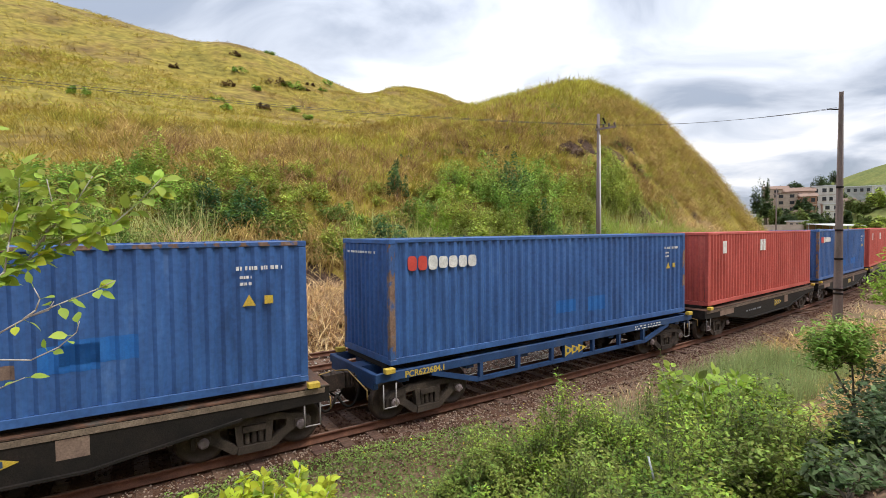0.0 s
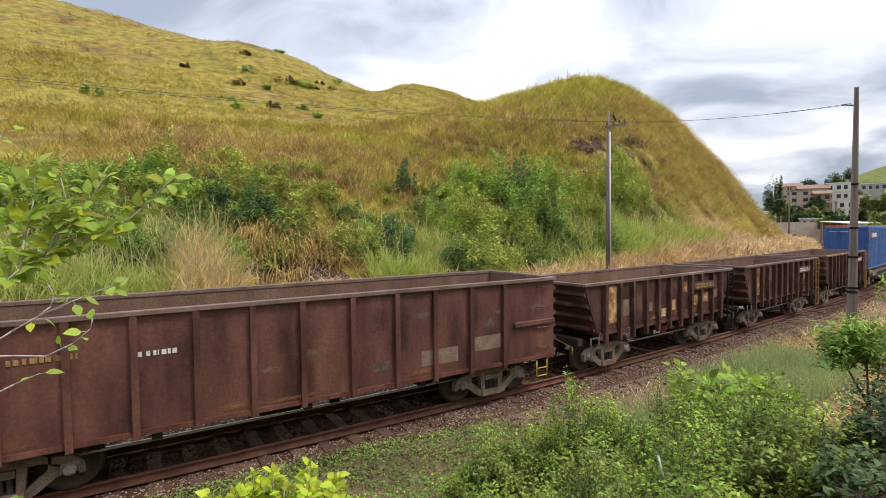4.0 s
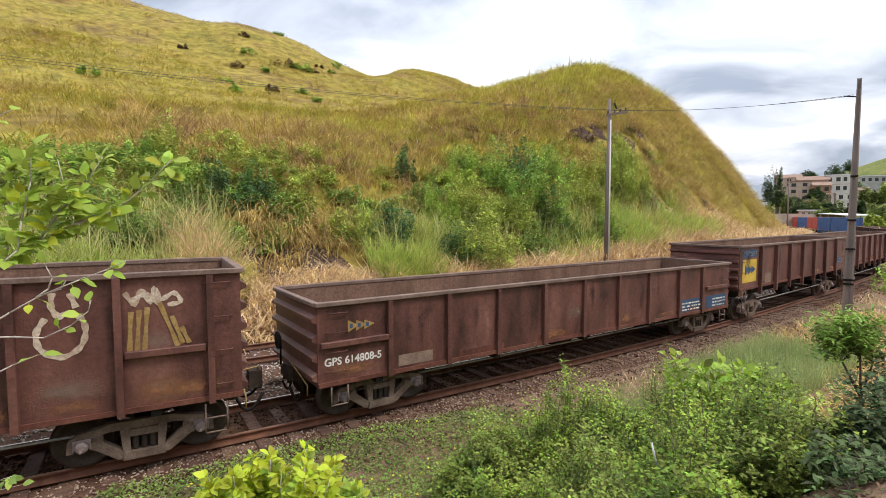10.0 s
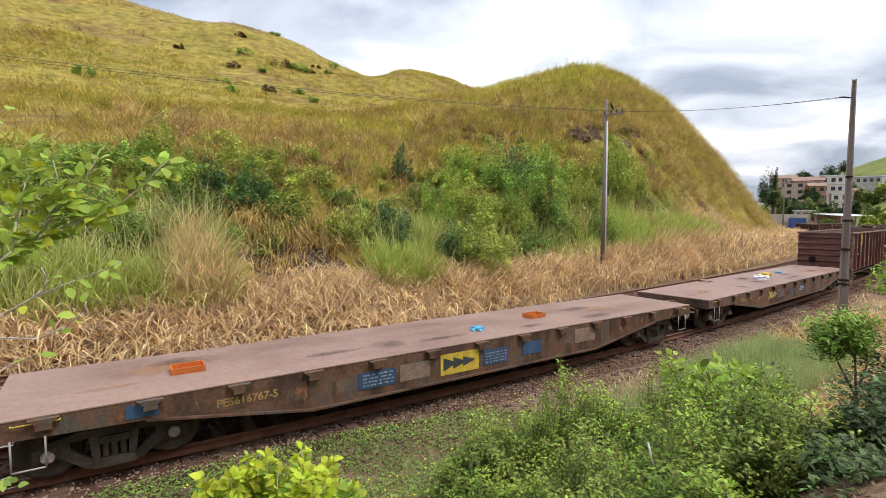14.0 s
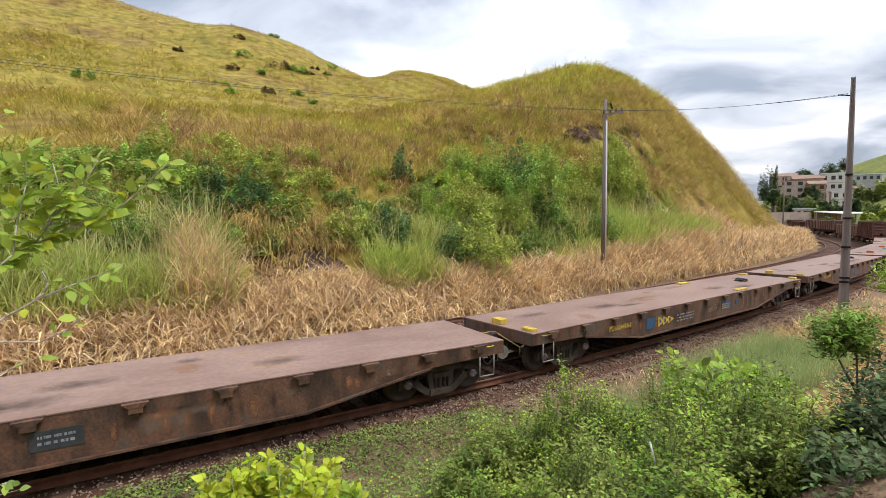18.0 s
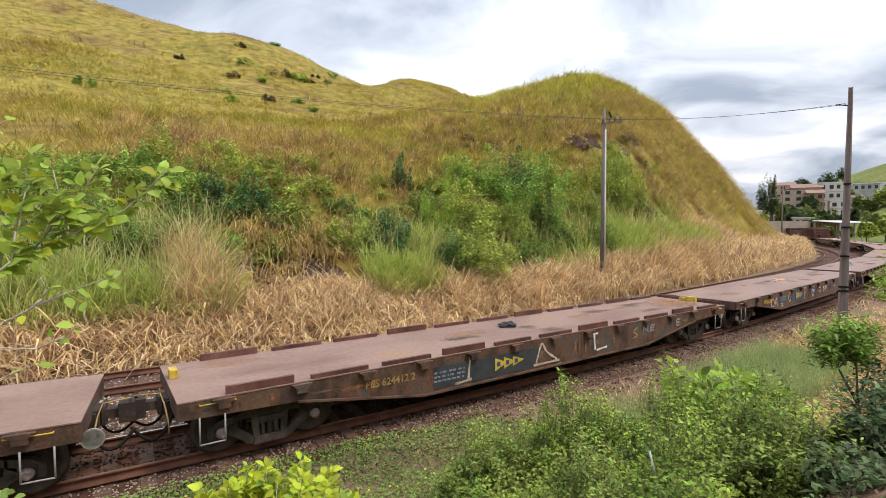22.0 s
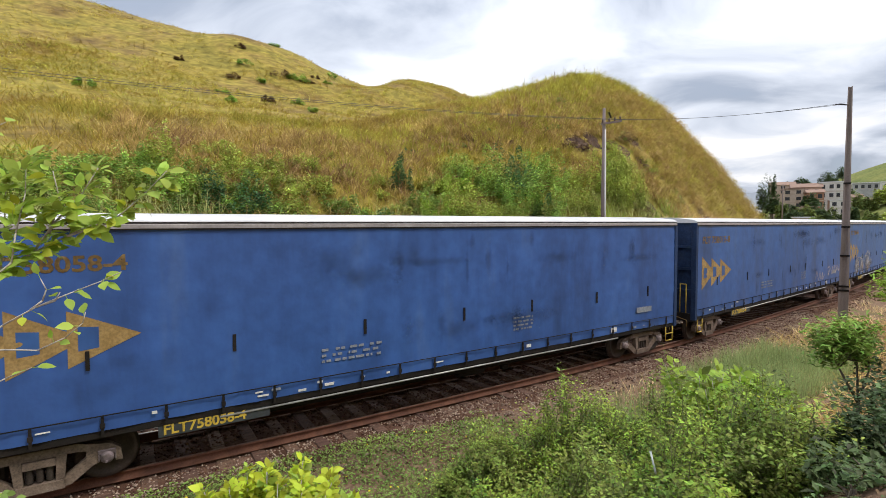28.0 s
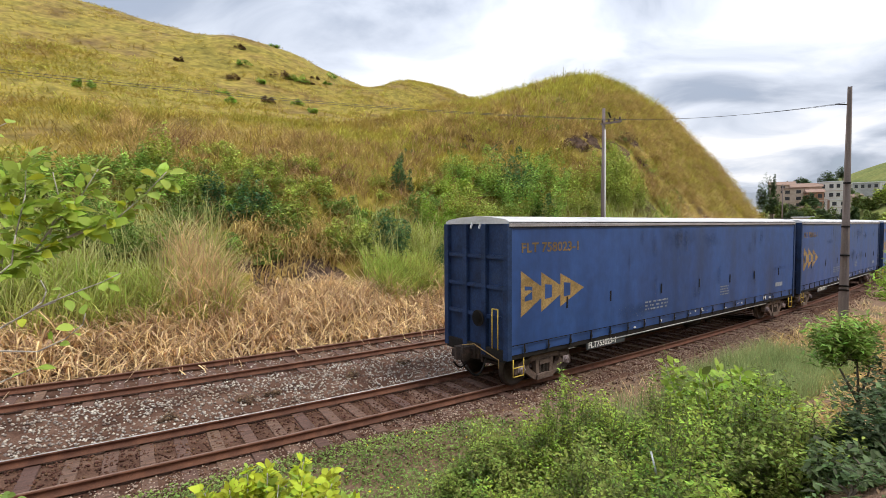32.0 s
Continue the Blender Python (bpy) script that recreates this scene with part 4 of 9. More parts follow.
def make_container(colour, label, style, seed):
    rng = random.Random(seed)
    c = thing("shipping_container", label, "container", "containers on the train")
    hx, hy = CL / 2, CW / 2
    mt = "cont_red" if colour == "red" else "cont_blue"
    for sg in (-1, 1):
        bm = corrugated(B_(), -hx + 0.15, hx - 0.15, sg * (hy - 0.008), 0.15, CH - 0.09, sign=sg)
        part("side_panel", bm, mt, c)
        bm = box(B_(), -hx + 0.15, hx - 0.15, sg * hy - 0.05 if sg > 0 else -hy, sg * hy if sg > 0 else -hy + 0.05, 0.0, 0.15, 0.006)
        part("bottom_rail", bm, mt, c)
        bm = box(B_(), -hx + 0.15, hx - 0.15, sg * hy - 0.06 if sg > 0 else -hy, sg * hy if sg > 0 else -hy + 0.06, CH - 0.09, CH - 0.012, 0.006)
        part("top_rail", bm, "post_worn" if style == "worn" and sg < 0 and colour != "red" else mt, c)
    for sx in (-1, 1):
        bm = B_()
        for i in range(1):
            corrugated(bm, -hy + 0.14, hy - 0.14, 0, 0.16, CH - 0.12, 0.22, 0.04, -1)
        e = part("end_panel", bm, mt, c)
        e.matrix_basis = pose(sx * (hx - 0.012), 0, 0, 0, 0, 90 if sx > 0 else -90)
        for sy in (-1, 1):
            bm = box(B_(), sx * hx - sx * 0.15, sx * hx, sy * hy - sy * 0.13, sy * hy, 0.118, CH - 0.118, 0.01)
            part("corner_post", bm, "post_worn" if rng.random() < 0.75 and colour != "red" else mt, c)
            for z in (0.0, CH - 0.118):
                bm = box(B_(), sx * (hx + 0.004) - sx * 0.178, sx * (hx + 0.004), sy * (hy + 0.004) - sy * 0.162, sy * (hy + 0.004), z, z + 0.118, 0.012)
                part("corner_casting", bm, mt, c)
        bm = box(B_(), sx * hx - sx * 0.06, sx * hx - sx * 0.002, -hy + 0.13, hy - 0.13, CH - 0.11, CH - 0.01, 0.006)
        part("header", bm, mt, c)
        bm = box(B_(), sx * hx - sx * 0.06, sx * hx - sx * 0.002, -hy + 0.13, hy - 0.13, 0.0, 0.15, 0.006)
        part("end_sill", bm, mt, c)
    bm = B_()
    corrugated(bm, -hx + 0.1, hx - 0.1, 0, -hy + 0.05, hy - 0.05, 0.21, 0.02, -1)
    rf = part("roof", bm, mt, c)
    rf.matrix_basis = pose(0, 0, CH - 0.022, -90, 0, 0)
    bm = box(B_(), -hx + 0.15, hx - 0.15, -hy + 0.06, hy - 0.06, 0.02, 0.12)
    part("floor_frame", bm, "under", c)
    yb = -hy - 0.005
    # marks: name as plain blobs, number rows, warning decals
    if colour == "blue":
        x = -hx + 0.48
        for i in range(7):
            bm = B_()
            w = 0.24 if i < 2 else 0.25
            hh = 0.17 if i in (2, 0, 1) else 0.145
            prism(bm, [(x + w / 2 + math.copysign(abs(math.cos(q)) ** 0.6, math.cos(q)) * w * 0.52, CH - 0.57 + math.copysign(abs(math.sin(q)) ** 0.6, math.sin(q)) * hh) for q in [k * math.tau / 16 + 0.1 for k in range(16)]], yb - 0.004, yb + 0.004)
            part("logo_block", bm, "logo_red" if i < 2 else "white", c)
            x += w + 0.045
        bars_text("painted_number", c, hx - 1.32, yb, CH - 0.56, 0.85, 0.17, 1, density=9, seed=seed)
        bars_text("painted_number", c, hx - 1.26, yb, CH - 0.84, 0.22, 0.25, 2, density=3, seed=seed + 1)
        bm = B_()
        prism(bm, [(hx - 1.22, 1.62), (hx - 0.98, 1.62), (hx - 1.10, 1.84)], yb - 0.003, yb + 0.003)
        part("warning_decal", bm, "yellow", c)
        bm = box(B_(), hx - 0.82, hx - 0.66, yb - 0.003, yb + 0.003, 1.64, 1.80)
        part("warning_decal", bm, "yellow", c)
        for i in range(6 if style == "worn" else 2):
            pw = (CL - 0.3) / 43
            z, k0, kn = rng.uniform(0.35, 1.0), rng.randint(3, 36), rng.randint(2, 5)
            a = -hx + 0.15 + k0 * pw
            corr = corrugated(B_(), a, a + kn * pw, -hy + 0.004, z, z + rng.uniform(0.2, 0.45), pw)
            part("paint_repair", corr, "bright_blue" if rng.random() < 0.92 else "scuff", c)
        bars_text("painted_number", c, -hy + 0.3, 0, 0, 1.5, 0.12, 1, density=9, seed=seed + 3).matrix_basis = pose(-hx - 0.008, 0, CH - 0.36, 0, 0, -90)
    else:
        for x, w in ((-hx + 1.3, 0.35), (-hx + 5.2, 0.26), (-hx + 5.55, 0.26)):
            bm = box(B_(), x, x + w, yb - 0.003, yb + 0.003, CH - 0.85, CH - 0.35)
            part("logo_block", bm, "white", c)
        bars_text("painted_number", c, -0.6, 0, 0, 0.14, 1.6, 8, density=1, seed=seed).matrix_basis = pose(-hx - 0.008, 0.3, 0.7, 0, 0, -90)
    return c


def flat_underframe(wagon, L, z, zmid, wid, mt, taper=2.6, flat=2.0):
    """Fishbelly side sills, headstocks and cross members under a deck at height z."""
    h = L / 2
    for sy in (-1, 1):
        y0, y1 = sy * (wid / 2 - 0.06), sy * wid / 2
        bm = B_()
        zt = z - 0.012
        prism(bm, [(-h, zt), (h, zt), (h, zt - 0.30), (h - flat, zt - 0.36), (h - flat - taper, zmid), (-h + flat + taper, zmid), (-h + flat, zt - 0.36), (-h, zt - 0.30)], y0, y1)
        part("side_sill", bm, mt, wagon)
        bm = B_()
        prism(bm, [(h - flat, zt - 0.37), (h - flat - taper, zmid - 0.012), (-h + flat + taper, zmid - 0.012), (-h + flat, zt - 0.37), (-h + flat, zt - 0.33), (-h + flat + taper, zmid + 0.03), (h - flat - taper, zmid + 0.03), (h - flat, zt - 0.33)], y1 - sy * 0.02, y1 + sy * 0.07)
        part("sill_flange", bm, mt, wagon)
    for sx in (-1, 1):
        bm = box(B_(), sx * h - sx * 0.10, sx * h, -wid / 2 + 0.06, wid / 2 - 0.06, z - 0.34, z - 0.014, 0.01)
        part("headstock", bm, mt, wagon)
    # centre sill; its middle is deepened to keep far-side light out below
    bm = B_()
    prism(bm, [(-h + 0.1, z - 0.05), (-h + 0.1, z - 0.42), (-h + 3.0, z - 0.44), (-h + 4.6, 0.36), (h - 4.6, 0.36), (h - 3.0, z - 0.44), (h - 0.1, z - 0.42), (h - 0.1, z - 0.05)], -0.30, 0.30)
    part("centre_sill", bm, "under", wagon)
    for i in range(5):
        x = -h + 1.0 + i * (L - 2.0) / 4
        part("cross_member", box(B_(), x - 0.06, x + 0.06, -wid / 2 + 0.06, wid / 2 - 0.06, z - 0.28, z - 0.052), "under", wagon)


def make_container_wagon(s0, style, box_colour, seed, number=""):
    L = 13.0
    w = thing("container_flat_wagon", {"blue": "dark blue skeletal container wagon with truss openings", "black": "black fishbelly container wagon with worn pale stripe"}[style], "railway wagon", "train wagons")
    z = 1.20
    if style == "blue":
        h = L / 2
        for sy in (-1, 1):
            y0, y1 = sy * 1.16, sy * 1.26
            bm = box(B_(), -h, h, y0, y1, z - 0.20, z - 0.0, 0.01)
            part("side_sill", bm, "wagon_blue", w)
            bm = box(B_(), -3.6, 3.6, y0, y1, z - 0.66, z - 0.56)
            part("lower_chord", bm, "wagon_blue", w)
            for a, b in ((-3.6, -5.0), (3.6, 5.0)):
                bm = bar(B_(), (a, sy * 1.21, z - 0.61), (b, sy * 1.21, z - 0.20), 0.12, 0.09)
                part("truss_strut", bm, "wagon_blue", w)
            for x in (-3.5, -2.2, -0.9, 0.0, 0.9, 2.2, 3.5):
                bm = box(B_(), x - (0.40 if x == 0 else 0.05), x + (0.40 if x == 0 else 0.05), y0 * 0.995, y1 * 1.003, z - 0.58, z - 0.18)
                part("truss_post", bm, "wagon_blue", w)
        for sx in (-1, 1):
            part("headstock", box(B_(), sx * h - sx * 0.12, sx * h, -1.16, 1.16, z - 0.36, z - 0.01, 0.01), "wagon_blue", w)
        part("centre_sill", box(B_(), -h + 0.1, h - 0.1, -0.24, 0.24, z - 0.5, z - 0.04), "wagon_blue", w)
        for i in range(7):
            x = -h + 0.8 + i * (L - 1.6) / 6
            part("cross_member", box(B_(), x - 0.12, x + 0.12, -1.16, 1.16, z - 0.3, z - 0.02), "wagon_blue", w)
        lettering("painted_number", "PCR622684.1", 0.15, "yellow", w, -h + 0.75, -1.262, z - 0.18)
        arrows(w, -0.38, -1.267, z - 0.52, 0.95, 0.32, "yellow")
        bars_text("painted_data", w, 3.0, -1.268, z - 0.18, 1.5, 0.16, 2, density=8, seed=seed)
    else:
        flat_underframe(w, L, z, 0.46, 2.6, "under", 2.4, 1.7)
        part("deck", box(B_(), -L / 2, L / 2, -1.31, 1.31, z - 0.012, z + 0.012), "sill", w)
        part("worn_band", box(B_(), -L / 2 + 0.1, L / 2 - 0.1, -1.318, -1.300, z - 0.13, z - 0.03), "bogie", w)
        arrows(w, 0.7, -1.303, z - 0.52, 0.85, 0.30, "yellow")
        bars_text("painted_data", w, -2.6, -1.303, z - 0.46, 1.7, 0.14, 1, "grey_print", density=9, seed=seed)
        part("paint_patch", box(B_(), 2.0, 2.45, -1.304, -1.298, 0.72, 1.05), "scuff", w)
        part("paint_patch", box(B_(), -5.2, -3.9, -1.304, -1.298, 0.86, 1.07), "scuff", w)
    for sx in (-1, 1):
        for sy in (-1, 1):
            part("container_lock", box(B_(), sx * 6.18 - 0.14, sx * 6.18 + 0.10, sy * 1.30 - 0.12, sy * 1.30 + 0.03, z + 0.013, z + 0.125, 0.01), "yellow", w)
    part("container_seat", box(B_(), -6.1, 6.1, -1.0, 1.0, z + 0.014, z + 0.127), "under", w)
    add_bogies(w, 5.05, s0, BG_DARK)
    add_coupler(w, L / 2, 6.98)
    for sx in (-1, 1):
        step_frame(w, sx * (L / 2 - 0.35), -1.27, 0.42, 0.95, 0.32, "roof_edge", 1)
    brake_gear(w)
    RIDERS.append((w, s0, Matrix.Identity(4)))
    words = {"blue": "blue corrugated shipping container with faded name panel", "red": "red corrugated shipping container, dusty and faded"}[box_colour]
    c = make_container(box_colour, words, "worn" if seed % 2 else "plain", seed)
    RIDERS.append((c, s0, Matrix.Translation((0, 0, z + 0.13))))
    return w


# -- open wagons --
def make_gondola(s0, L, ztop, zbot, posts, spec, seed):
    """An open wagon. spec: dict of slope, paint, number, colour of number, ladder, plates and so on."""
    rng = random.Random(seed)
    pt = spec.get("paint", "rust")
    w = thing("open_goods_wagon", spec["label"], "railway wagon", "train wagons")
    h, hy = L / 2, 1.40
    sl = spec.get("slope", 0.0)
    notch = spec.get("notch", 0.0)
    t = 0.02
    if notch:
        side = [(-h, ztop), (h, ztop), (h, zbot - notch), (h - 0.35, zbot - notch), (h - 0.75, zbot), (-h + 0.75, zbot), (-h + 0.35, zbot - notch), (-h, zbot - notch)]
    else:
        side = [(-h, ztop), (h, ztop), (h - sl, zbot), (-h + sl, zbot)]
    for sy in (-1, 1):
        bm = B_()
        prism(bm, side, sy * (hy - t), sy * hy)
        part("side_wall", bm, pt, w)
        bm = B_()
        prism(bm, [(-h + 0.02, ztop - 0.02), (h - 0.02, ztop - 0.02), (h - sl - 0.02, zbot + 0.03), (-h + sl + 0.02, zbot + 0.03)], sy * (hy - t - 0.012), sy * (hy - t - 0.004))
        part("inner_lining", bm, "rust_in", w)
        bm = box(B_(), -h - 0.05, h + 0.05, sy * (hy - 0.05), sy * (hy + 0.085), ztop - 0.05, ztop + 0.04, 0.012)
        part("top_chord", bm, "rust_rim", w)
        bm = box(B_(), -h + sl, h - sl, sy * hy, sy * (hy + 0.035), zbot - 0.0, zbot + 0.09)
        part("bottom_chord", bm, spec.get("chord", "rust_red" if not sl else pt), w)
        # posts
        n = posts
        inset = spec.get("inset", 0.75)
        for x in spec.get("post_x") or [-h + inset + i * (L - 2 * inset) / (n - 1) for i in range(n)]:
            bm = B_()
            drop = spec.get("post_drop", 0.12)
            dp = spec.get("post_depth", 0.13)
            prism(bm, [(x - 0.055, ztop - 0.05), (x + 0.055, ztop - 0.05), (x + 0.055, zbot - drop), (x - 0.055, zbot - drop)], sy * hy, sy * (hy + dp))
            part("side_post", bm, pt, w)
    for sx in (-1, 1):
        bm = bar(B_(), (sx * (h - t / 2), 0, ztop), (sx * (h - sl - t / 2), 0, zbot), t, 2 * hy - 0.08, (0, 1, 0))
        part("end_wall", bm, pt, w)
        bm = bar(B_(), (sx * (h - t * 1.9), 0, ztop - 0.02), (sx * (h - sl - t * 1.9), 0, zbot + 0.05), 0.008, 2 * hy - 0.10, (0, 1, 0))
        part("inner_lining", bm, "rust_in", w)
        bm = box(B_(), sx * (h - 0.05), sx * (h + 0.085), -hy + 0.05, hy - 0.05, ztop - 0.05, ztop + 0.038, 0.012)
        part("top_chord", bm, "rust_rim", w)
        for i in range(spec.get("ribs", 4)):
            f = (i + 0.8) / (spec.get("ribs", 4) + 0.3)
            x, z = h - sl * f, ztop + (zbot - ztop) * f
            bm = B_()
            prism(bm, [(sx * x, z + 0.09), (sx * (x + 0.11), z + 0.03), (sx * (x + 0.11), z - 0.03), (sx * x, z - 0.09)], -hy + 0.02, hy - 0.02)
            part("end_rib", bm, pt, w)
        for sy in (-1, 1):
            for i in range(4):
                z = zbot + 0.3 + i * (ztop - zbot - 0.5) / 3
                if spec.get("grabs", True):
                    grab(w, sx * (h - 0.62), sx * (h - 0.16), sy * (hy + 0.002), z, pt)
    part("wagon_floor", box(B_(), -h + sl + 0.05, h - sl - 0.05, -hy + 0.06, hy - 0.06, zbot + 0.02, zbot + 0.05), "rust_in", w)
    part("centre_sill", box(B_(), -h + 0.15, h - 0.15, -0.24, 0.24, 0.72, max(zbot + 0.02, 1.0)), "under", w)
    for i in range(5):
        x = -h + 1.4 + i * (L - 2.8) / 4
        part("cross_member", box(B_(), x - 0.08, x + 0.08, -hy + 0.03, hy - 0.03, zbot - 0.14, zbot + 0.016), "under", w)
    for sx in (-1, 1):
        part("headstock", box(B_(), sx * (h - 0.08), sx * (h - 0.30), -1.12, 1.12, 0.84, 1.06, 0.015), "coupler_rust", w)
    if spec.get("pipe", True):
        part("brake_pipe", tube(B_(), (-h + 2.0, -1.0, spec.get("pipe_z", 0.62)), (h - 2.0, -1.0, spec.get("pipe_z", 0.62)), 0.025, 6), "steel_pipe", w)
    add_bogies(w, h - spec.get("bogie_in", 2.0), s0)
    add_coupler(w, h, spec.get("reach", h + 0.5))
    brake_gear(w, tank=spec.get("tank", "under"), pink=spec.get("pink", False), x=spec.get("tank_x", -0.4))
    yb = -hy - 0.003
    if spec.get("number"):
        nx, nz, ns, nc = spec["num_at"]
        yn = yb - 0.002
        if spec.get("plate"):
            px0, px1 = spec["plate"]
            part("number_plate", box(B_(), px0, px1, -hy - 0.142, -hy - 0.128, nz - 0.06, nz + ns + 0.06), pt, w)
            yn = -hy - 0.146
        lettering("painted_number", spec["number"], ns, nc, w, nx, yn, nz)
    if spec.get("ladder"):
        x = h - 0.28
        bm = B_()
        for a in (x - 0.19, x + 0.19):
            bar(bm, (a, -hy - 0.13, 0.40), (a, -hy - 0.13, ztop - 0.04), 0.05, 0.03, (1, 0, 0))
        part("ladder_rails", bm, spec["ladder"], w)
        for i in range(6):
            z = 0.42 + i * 0.40
            part("ladder_rung", tube(B_(), (x - 0.19, -hy - 0.13, z), (x + 0.19, -hy - 0.13, z), 0.016, 6), spec["ladder"], w)
    else:
        step_frame(w, h - 0.45, -hy - 0.03, 0.42, zbot - 0.05, 0.36, spec.get("step", "rust_rim"), 2)
    step_frame(w, -h + 0.45, -hy - 0.03, 0.45, zbot - 0.02, 0.36, spec.get("step", "rust_rim"), 1)
    for (x0, x1, z0, z1, mt) in spec.get("patches", ()):
        part("paint_patch", sheet(x0, x1, yb - 0.003, z0, z1) if mt.startswith("haze") else box(B_(), x0, x1, yb - 0.003, yb + 0.002, z0, z1), mt, w)
    for i in range(int(L * 1.3)):
        x = rng.uniform(-h + sl + 0.5, h - sl - 0.5)
        kind = rng.random()
        if kind < 0.45:      # dark run-off below the top chord
            ww, za, zb = rng.uniform(0.08, 0.30), rng.uniform(zbot + 0.2, ztop - 0.7), ztop - 0.05
            mt = "haze_dark"
        elif kind < 0.8:     # rust along the foot
            ww, za, zb = rng.uniform(0.3, 0.9), zbot + 0.095, zbot + rng.uniform(0.2, 0.5)
            mt = "haze_rust"
        else:                # rubbed paint
            ww, za = rng.uniform(0.2, 0.6), rng.uniform(zbot + 0.3, ztop - 0.7)
            zb, mt = za + rng.uniform(0.15, 0.5), "haze_pale"
        part("scuff", sheet(max(x - ww, -h + sl + 0.1), min(x + ww, h - sl - 0.1), yb - 0.0034 - 0.0003 * i, za, zb), mt, w)
    for (x0, z0, ww, hh, rows, mt) in spec.get("texts", ()):
        bars_text("painted_data", w, x0, yb - 0.010, z0, ww, hh, rows, mt, density=6, seed=seed + int(z0 * 10))
    if spec.get("arrows"):
        ax, az, aw, ah, am = spec["arrows"]
        arrows(w, ax, yb - 0.007, az, aw, ah, am, 0.002)
    for (x0, x1, z) in spec.get("belts", ()):
        for sy in (-1, 1):
            part("side_belt", box(B_(), x0, x1, sy * hy, sy * (hy + 0.09), z - 0.06, z + 0.06, 0.01), pt, w)
    if spec.get("endplate"):
        bars_text("painted_number", w, -1.0, 0, 0, 1.2, 0.16, 1, "white", density=8, seed=seed + 9).matrix_basis = pose(-h - 0.014, 0, ztop - 0.30, 0, 0, -90)
    # hand brake stand at the trailing end
    bm = B_()
    tube(bm, (-h - 0.16, 0.55, 0.9), (-h - 0.16, 0.55, zbot + 0.7), 0.022, 6)
    lathe_at = B_()
    lathe(lathe_at, [(-0.02, 0.20), (0.02, 0.20), (0.02, 0.16), (-0.02, 0.16)], 14, "x")
    part("brake_stand", bm, "under", w)
    hw = part("hand_wheel", lathe_at, "under", w)
    hw.matrix_basis = pose(-h - 0.22, 0.55, zbot + 0.62)
    RIDERS.append((w, s0, Matrix.Identity(4)))
    return w


def strokes(name, parent, y, lines, width, material):
    """Painted brush lines on a side wall: lists of (x, z)."""
    for ln in lines:
        bm = B_()
        # a smooth curve through the given points
        pts = []
        for i in range(len(ln) - 1):
            p0, p1, p2, p3 = ln[max(i - 1, 0)], ln[i], ln[i + 1], ln[min(i + 2, len(ln) - 1)]
            for k in range(5):
                t = k / 5
                pts.append(tuple(0.5 * (2 * b + (c - a) * t + (2 * a - 5 * b + 4 * c - d) * t * t + (3 * b - a - 3 * c + d) * t ** 3) for a, b, c, d in zip(p0, p1, p2, p3)))
        pts.append(ln[-1])
        rim = []
        for i, (px, pz) in enumerate(pts):
            a, b = pts[max(i - 1, 0)], pts[min(i + 1, len(pts) - 1)]
            d = Vector((b[0] - a[0], 0, b[1] - a[1])).normalized() * (width * 0.5 * (1 + 0.25 * math.sin(i * 1.7)))
            rim.append((bm.verts.new((px + d.z, y, pz - d.x)), bm.verts.new((px - d.z, y, pz + d.x))))
        for (a0, a1), (b0, b1) in zip(rim, rim[1:]):
            bm.faces.new((a0, a1, b1, b0))
        y -= 0.0008
        part(name, bm, material, parent)


